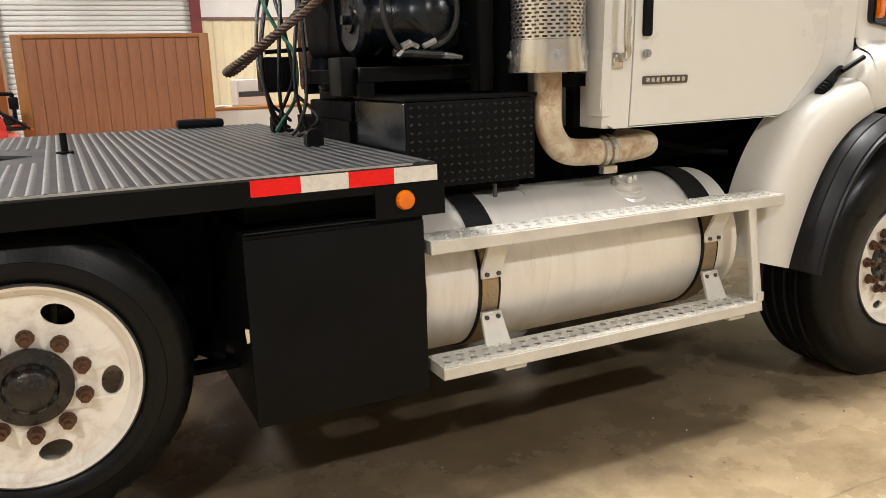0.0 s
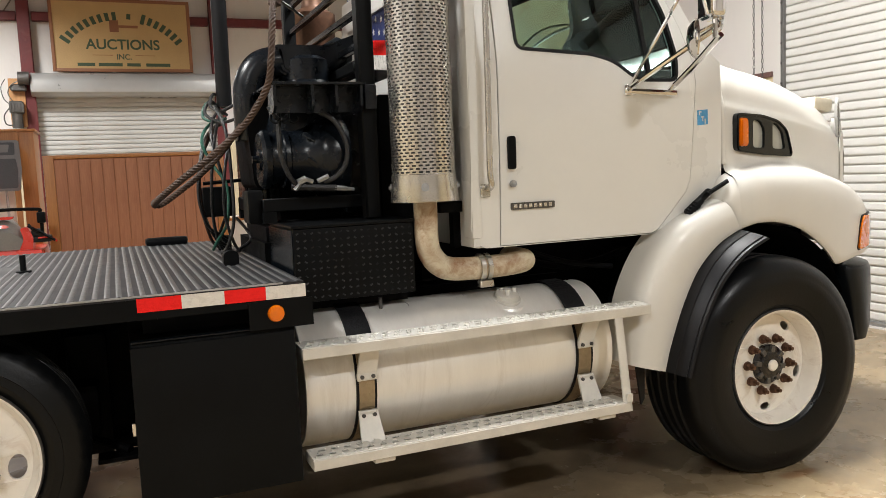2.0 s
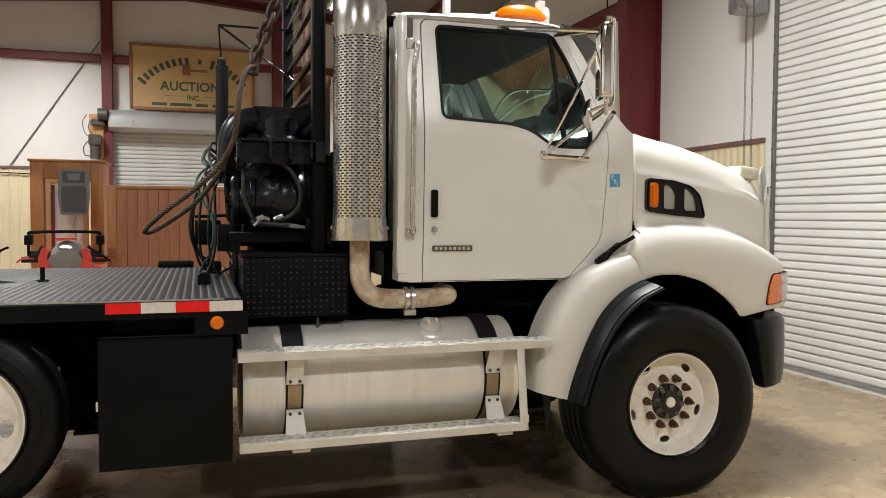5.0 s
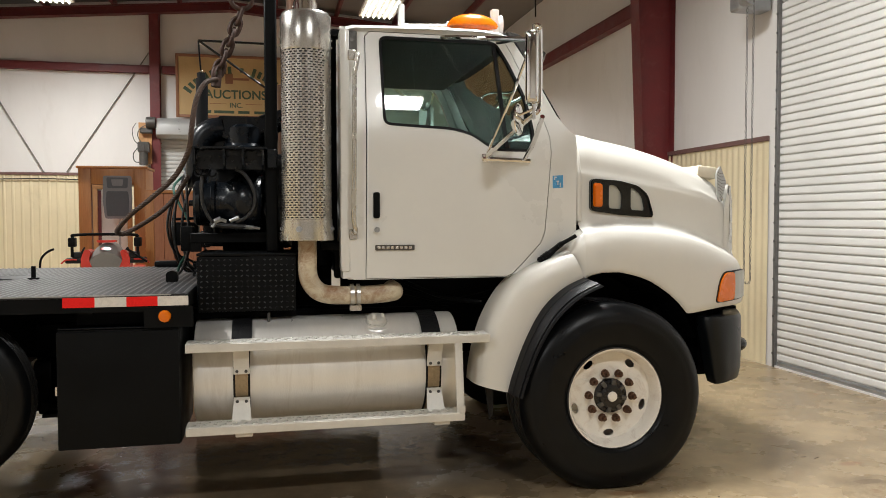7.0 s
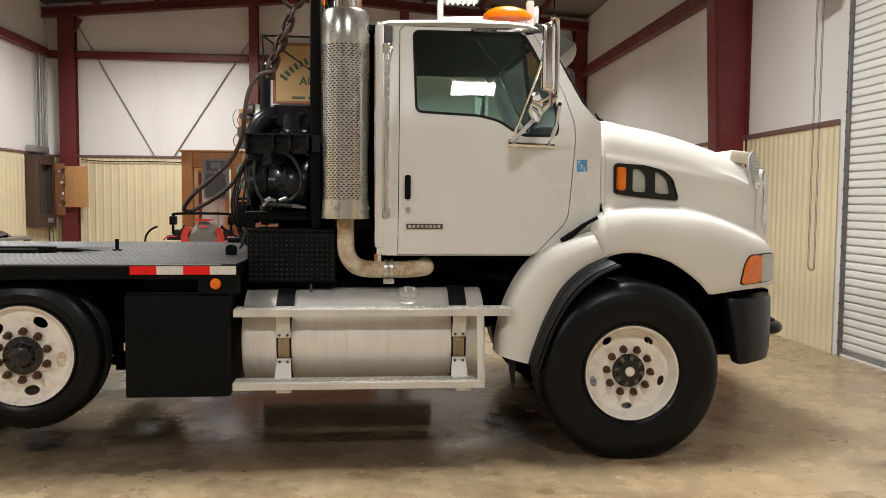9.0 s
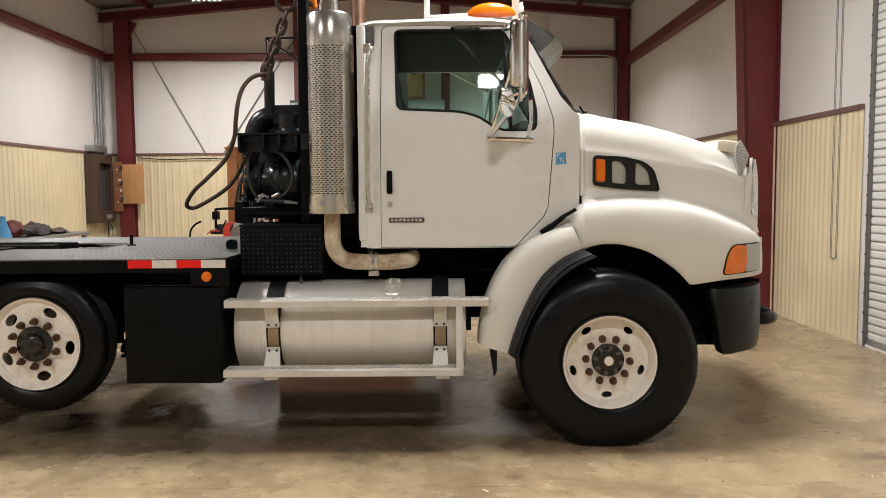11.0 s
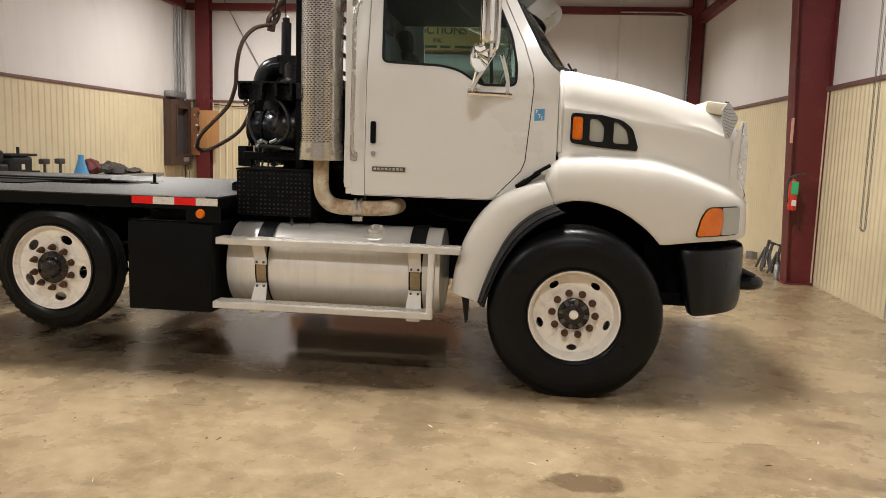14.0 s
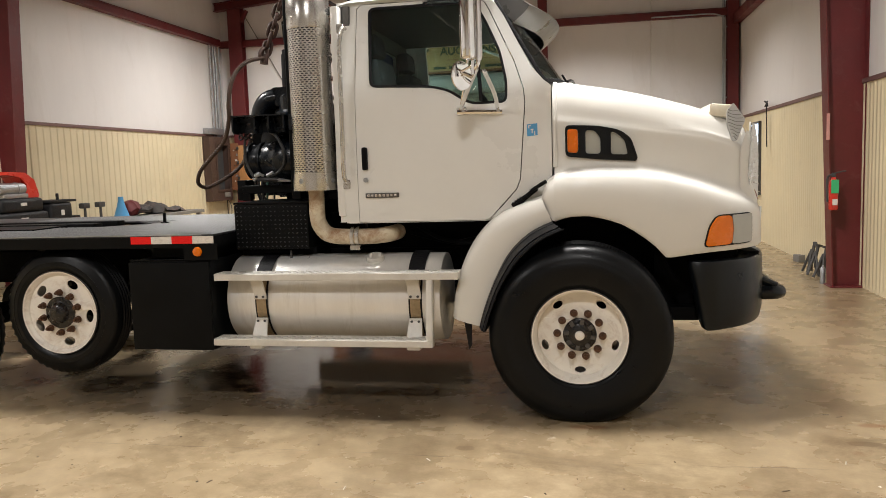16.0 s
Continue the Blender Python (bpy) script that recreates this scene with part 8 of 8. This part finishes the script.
def extinguisher():
    x, y, z = 6.392, 7.50, 0.95
    ob = thing("fire_extinguisher", (x, y, z), "red fire extinguisher with a green tag hung on a column", "fire extinguisher")
    bm = bmesh.new()
    lathe(bm, [(0.0, 0.0), (0.045, 0.0), (0.052, 0.015), (0.052, 0.30), (0.045, 0.345), (0.025, 0.37), (0.022, 0.39), (0.0, 0.39)], (x, y - 0.09, z), "z", 24)
    part("cylinder", bm, "red", ob, "red cylinder")
    bm = bmesh.new()
    box(bm, x - 0.02, x + 0.02, y - 0.11, y - 0.07, z + 0.39, z + 0.44, 0.006)
    tube(bm, [(x, y - 0.09, z + 0.43), (x + 0.07, y - 0.1, z + 0.45), (x + 0.13, y - 0.11, z + 0.46)], 0.009, 6)
    tube(bm, [(x, y - 0.09, z + 0.41), (x - 0.06, y - 0.09, z + 0.40), (x - 0.075, y - 0.09, z + 0.28), (x - 0.065, y - 0.09, z + 0.10)], 0.012, 8)
    part("valve", bm, "dark", ob, "black valve, lever and hose")
    bm = bmesh.new()
    box(bm, x - 0.042, x + 0.042, y - 0.150, y - 0.146, z + 0.20, z + 0.36, 0.003, 1)
    part("tag", bm, "tag_green", ob, "green tag")
    bm = bmesh.new()
    box(bm, x - 0.025, x + 0.03, y - 0.1475, y - 0.1435, z + 0.06, z + 0.13)
    part("label_patch", bm, "tape_white", ob, "pale patch")
    bm = bmesh.new()
    box(bm, x - 0.03, x + 0.03, y - 0.02, y, z + 0.1, z + 0.34, 0.004)
    part("hook", bm, "hub", ob, "wall hook")


extinguisher()
bm = bmesh.new()
box(bm, 6.325, 6.362, 7.492, 7.4985, 1.78, 2.09, 0.002, 1)
solid("notice", bm, "notice", "narrow pinkish notice strip stuck on a column", "notice")


def jack_stands():
    for i, (x, y, r) in enumerate(((6.50, 8.25, 0), (6.47, 8.52, 30), (6.50, 8.80, 60))):
        ob = thing("jack_stand", (x, y, 0), "dark greasy steel jack stand leaning by a column", "jack stand", "jack stands")
        bm = bmesh.new()
        for a in range(4):
            ang = radians(90 * a + r)
            cyl(bm, (x + 0.095 * math.cos(ang), y + 0.095 * math.sin(ang), 0.02), (x + 0.03, y + 0.02, 0.32), 0.017, 6)
        part("leg_frame", bm, "hub", ob, "dark steel legs")
        bm = bmesh.new()
        cyl(bm, (x + 0.03, y + 0.02, 0.22), (x + 0.07, y + 0.03, 0.40), 0.022, 8)
        box(bm, -0.055, 0.055, -0.025, 0.025, -0.015, 0.015, 0.008, 2, pose(x + 0.075, y + 0.03, 0.405, 0, 14, 10 + r))
        part("post", bm, "hub", ob, "dark ratchet post")


jack_stands()
ob = thing("spray_can", (6.405, 7.83, 0), "small grey spray can on the floor", "can")
bm = bmesh.new()
lathe(bm, [(0.0, 0.0), (0.033, 0.0), (0.033, 0.19), (0.02, 0.21), (0.012, 0.215), (0.012, 0.235), (0, 0.236)], (6.405, 7.83, 0), "z", 16)
part("body", bm, "galv", ob, "grey can")

bm = bmesh.new()
box(bm, -0.05, 0.05, -0.09, 0.09, 0.0, 0.11, 0.012, 2, pose(6.66, 10.0, 0.0, 0, 0, 15))
solid("wood_block", bm, "bench_grey", "small grey-brown block on the floor by a wall", "block")

# bright window in the side wall near the far corner
ob = thing("window_1", (XR - 0.05, 13.67, 0.88), "small bright daylight window in a dark frame", "window", kind="structure")
bm = bmesh.new()
prism(bm, [(13.24, 0.88), (14.10, 0.88), (14.10, 2.28), (13.24, 2.28)], [[(13.28, 0.92), (14.06, 0.92), (14.06, 2.24), (13.28, 2.24)]], lambda u, v, w: (XR - 0.075 + 0.06 * w, u, v))
part("window_frame", bm, "hub", ob, "dark frame")
bm = bmesh.new()
box(bm, XR - 0.05, XR - 0.04, 13.281, 14.059, 0.921, 2.239)
part("pane", bm, "daylight", ob, "pane white with daylight")


# workbench with clutter by the side wall
def workbench():
    ob = thing("workbench", (-4.75, 9.8, 0), "plain grey workbench by a side wall", "workbench")
    bm = bmesh.new()
    box(bm, -5.05, -4.42, 6.6, 12.6, 0.84, 0.90, 0.005)
    part("top", bm, "bench_grey", ob, "worn grey top")
    for x in (-5.0, -4.5):
        for y in (6.7, 9.6, 12.5):
            bm = bmesh.new()
            box(bm, x - 0.04, x + 0.04, y - 0.04, y + 0.04, 0, 0.84)
            part("leg", bm, "bench_grey", ob)


workbench()
BZ = 0.901
rnd = random.Random(4)


def rumple(bm, amount, freq, floor_z):
    for v in bm.verts:
        v.co += Vector((noise.noise(v.co * freq), noise.noise(v.co * freq + Vector((5, 0, 0))), noise.noise(v.co * freq + Vector((0, 7, 0))))) * amount
        v.co.z = max(v.co.z, floor_z)


ob = thing("work_jacket", (-4.75, 11.2, BZ), "heap of dark grey work clothes with a red lining", "clothes")
for k in range(9):
    bm = bmesh.new()
    lathe(bm, [(0.0, 0.0), (0.14, 0.0), (0.19, 0.05), (0.16, 0.11), (0.08, 0.16), (0.0, 0.17)], (0, 0, 0), "z", 18)
    mm = Matrix.Translation((-4.76 + rnd.uniform(-0.12, 0.12), 10.55 + 0.19 * k, BZ + rnd.uniform(0, 0.05))) @ pose(0, 0, 0, rnd.uniform(-15, 15), rnd.uniform(-15, 15), rnd.uniform(0, 360)) @ Matrix.Diagonal((rnd.uniform(0.9, 1.3), 1, rnd.uniform(0.6, 1.5) * (1.2 - 0.09 * k), 1))
    bmesh.ops.transform(bm, matrix=mm, verts=bm.verts)
    rumple(bm, 0.05, 9, BZ)
    part("fold", bm, "red_iron" if k == 0 else "cloth", ob, "crumpled dark cloth")
ob = thing("blue_cone", (-4.72, 10.12, BZ), "pale blue plastic funnel standing upside down", "funnel")
bm = bmesh.new()
lathe(bm, [(0.14, 0.0), (0.13, 0.03), (0.075, 0.20), (0.05, 0.30), (0.045, 0.37), (0.0, 0.37)], (-4.72, 10.12, BZ), "z", 20)
part("cone", bm, "blue", ob, "pale blue plastic")
for y in (9.1, 9.52):
    ob = thing("work_light", (-4.72, y, BZ), "small dark work light on a stalk", "work light", "work lights")
    bm = bmesh.new()
    lathe(bm, [(0.0, 0.0), (0.055, 0.0), (0.055, 0.03), (0.024, 0.05), (0.022, 0.22), (0.0, 0.22)], (-4.72, y, BZ), "z", 14)
    part("stalk", bm, "hub", ob, "dark stalk")
    bm = bmesh.new()
    box(bm, -4.78, -4.68, y - 0.08, y + 0.09, BZ + 0.22, BZ + 0.31, 0.02)
    part("head", bm, "hub", ob, "dark boxy head")
ob = thing("small_switch", (-4.7, 8.78, BZ), "small dark block on a bench", "block")
bm = bmesh.new()
box(bm, -4.76, -4.64, 8.65, 8.86, BZ, BZ + 0.13, 0.01)
part("body", bm, "case", ob, "dark body")


def tool_case(y0, y1, z0, z1, x0=-4.98, x1=-4.5):
    ob = thing("tool_case", ((x0 + x1) / 2, (y0 + y1) / 2, z0), "black plastic tool case with pale latches", "tool case", "tool cases")
    bm = bmesh.new()
    box(bm, x0, x1, y0, y1, z0, z1, 0.06, 3)
    part("shell", bm, "case", ob, "black moulded shell")
    bm = bmesh.new()
    box(bm, x1 - 0.002, x1 + 0.012, y0 + 0.42 * (y1 - y0), y0 + 0.56 * (y1 - y0), z0 + 0.45 * (z1 - z0), z0 + 0.68 * (z1 - z0), 0.004, 1)
    part("latch", bm, "office", ob, "pale latch")


tool_case(6.9, 7.95, BZ, 1.16)
tool_case(8.0, 8.5, BZ, 1.26)
tool_case(7.0, 7.85, 1.161, 1.36)
ob = thing("parts_tray", (-4.75, 8.3, 1.262), "flat black parts tray on a tool case", "tray")
bm = bmesh.new()
box(bm, -4.98, -4.5, 7.98, 8.6, 1.262, 1.30, 0.012)
cyl(bm, (-4.6, 8.28, 1.30), (-4.6, 8.28, 1.40), 0.022, 8)
part("pan", bm, "case", ob, "black pan")
ob = thing("red_grinder", (-4.75, 7.5, 1.362), "red guarded bench machine with a steel barrel", "bench machine")
bm = bmesh.new()
prism(bm, [(7.55, 1.362), (7.62, 1.55), (7.50, 1.66), (7.25, 1.70), (7.25, 1.745), (7.60, 1.73), (7.78, 1.62), (7.86, 1.40), (7.85, 1.362)], [], lambda u, v, w: (-4.9 + 0.32 * w, u, v))
part("guard", bm, "red", ob, "red curved guard")
bm = bmesh.new()
cyl(bm, (-4.62, 7.05, 1.50), (-4.62, 7.55, 1.50), 0.085, 16)
cyl(bm, (-4.62, 7.40, 1.50), (-4.62, 7.44, 1.50), 0.092, 16)
box(bm, -4.9, -4.55, 7.1, 7.6, 1.362, 1.43, 0.02)
part("barrel", bm, "galv", ob, "grey steel barrel")

bm = bmesh.new()
tube(bm, [(6.70, 12.5, 2.60), (6.69, 12.5, 2.42), (6.70, 12.5, 1.78)], 0.010, 6)
tube(bm, [(6.68, 12.36, 2.50), (6.69, 12.5, 2.57), (6.68, 12.62, 2.60)], 0.016, 6)
tube(bm, [(6.68, 12.40, 2.58), (6.69, 12.5, 2.56), (6.68, 12.58, 2.50)], 0.012, 6)
solid("hanging_strap", bm, "case", "dark strap hanging from a wall trim", "strap")
bm = bmesh.new()
cyl(bm, (4.92, YB - 0.03, 2.56), (4.92, YB - 0.03, 5.9), 0.016, 8)
solid("conduit", bm, "office", "thin pale conduit on an end wall", "conduit", "wall conduits", "structure")

bm = bmesh.new()
tube(bm, [(4.92, YB - 0.165, 4.72), (5.6, YB - 0.165, 4.72), (6.10, YB - 0.165, 4.72), (6.28, YB - 0.20, 4.69), (6.42, YB - 0.28, 4.60), (6.45, YB - 0.28, 4.45), (6.45, YB - 0.26, 3.6), (6.45, YB - 0.26, 2.62)], 0.016, 8, 5)
for z in (2.9, 3.7, 4.4):
    box(bm, 6.41, 6.49, YB - 0.245, YB - 0.226, z, z + 0.03, 0.004, 1)
solid("conduit", bm, "galv", "grey steel conduit bent round a corner post", "conduit", "wall conduits", "structure")

# office desk with a printer beyond the counter
ob = thing("office_desk", (2.9, 12.3, 0), "pale office desk standing beyond a counter", "desk")
bm = bmesh.new()
box(bm, 2.0, 3.6, 12.0, 12.7, 0.0, 0.98, 0.01)
part("body", bm, "office", ob, "white desk body")
bm = bmesh.new()
box(bm, 1.98, 3.62, 11.97, 12.72, 0.981, 1.02, 0.006)
part("top", bm, "oak", ob, "wood edged top")
ob = thing("printer", (2.75, 12.4, 1.02), "white desktop printer on a desk", "printer")
bm = bmesh.new()
box(bm, 2.50, 3.0, 12.2, 12.65, 1.02, 1.42, 0.03)
part("body", bm, "office", ob, "white body")
bm = bmesh.new()
box(bm, 2.52, 2.98, 12.185, 12.2, 1.16, 1.24, 0.004)
part("tray", bm, "dark", ob, "dark paper slot")
ob = thing("paper_stack", (2.2, 12.2, 1.02), "loose papers on a desk", "papers")
bm = bmesh.new()
for k in range(5):
    box(bm, -0.14, 0.14, -0.1, 0.1, 0, 0.004, 0, 1, pose(2.25, 12.2, 1.02 + 0.0045 * k, 0, 0, 12 * k))
part("sheet", bm, "tape_white", ob, "white sheets")


# chips, splinters and grit lying on the slab
rnd = random.Random(11)
verts, faces = [], []
for k in range(130):
    x, y = rnd.uniform(-0.5, 5.6), rnd.uniform(-0.6, 2.6)
    a, ln, wd = rnd.uniform(0, math.pi), rnd.choice((0.004, 0.005, 0.006, 0.009, 0.024)), rnd.uniform(0.002, 0.0045)
    ca, sa = math.cos(a), math.sin(a)
    i = len(verts)
    for z, q in ((0.0005, 1.0), (0.004, 0.6)):
        verts += [(x + q * (u * ca - v * sa), y + q * (u * sa + v * ca), z) for u, v in ((-ln, -wd), (ln, -wd), (ln, wd), (-ln, wd))]
    faces += [(i + 3, i + 2, i + 1, i), (i + 4, i + 5, i + 6, i + 7)] + [(i + j, i + (j + 1) % 4, i + 4 + (j + 1) % 4, i + 4 + j) for j in range(4)]
me = bpy.data.meshes.new("floor_debris")
me.from_pydata(verts, [], faces)
me.materials.append(M["debris"])
tagged(new("floor_debris", me), "scattered pale chips and splinters on a concrete floor", "debris", kind="stuff")
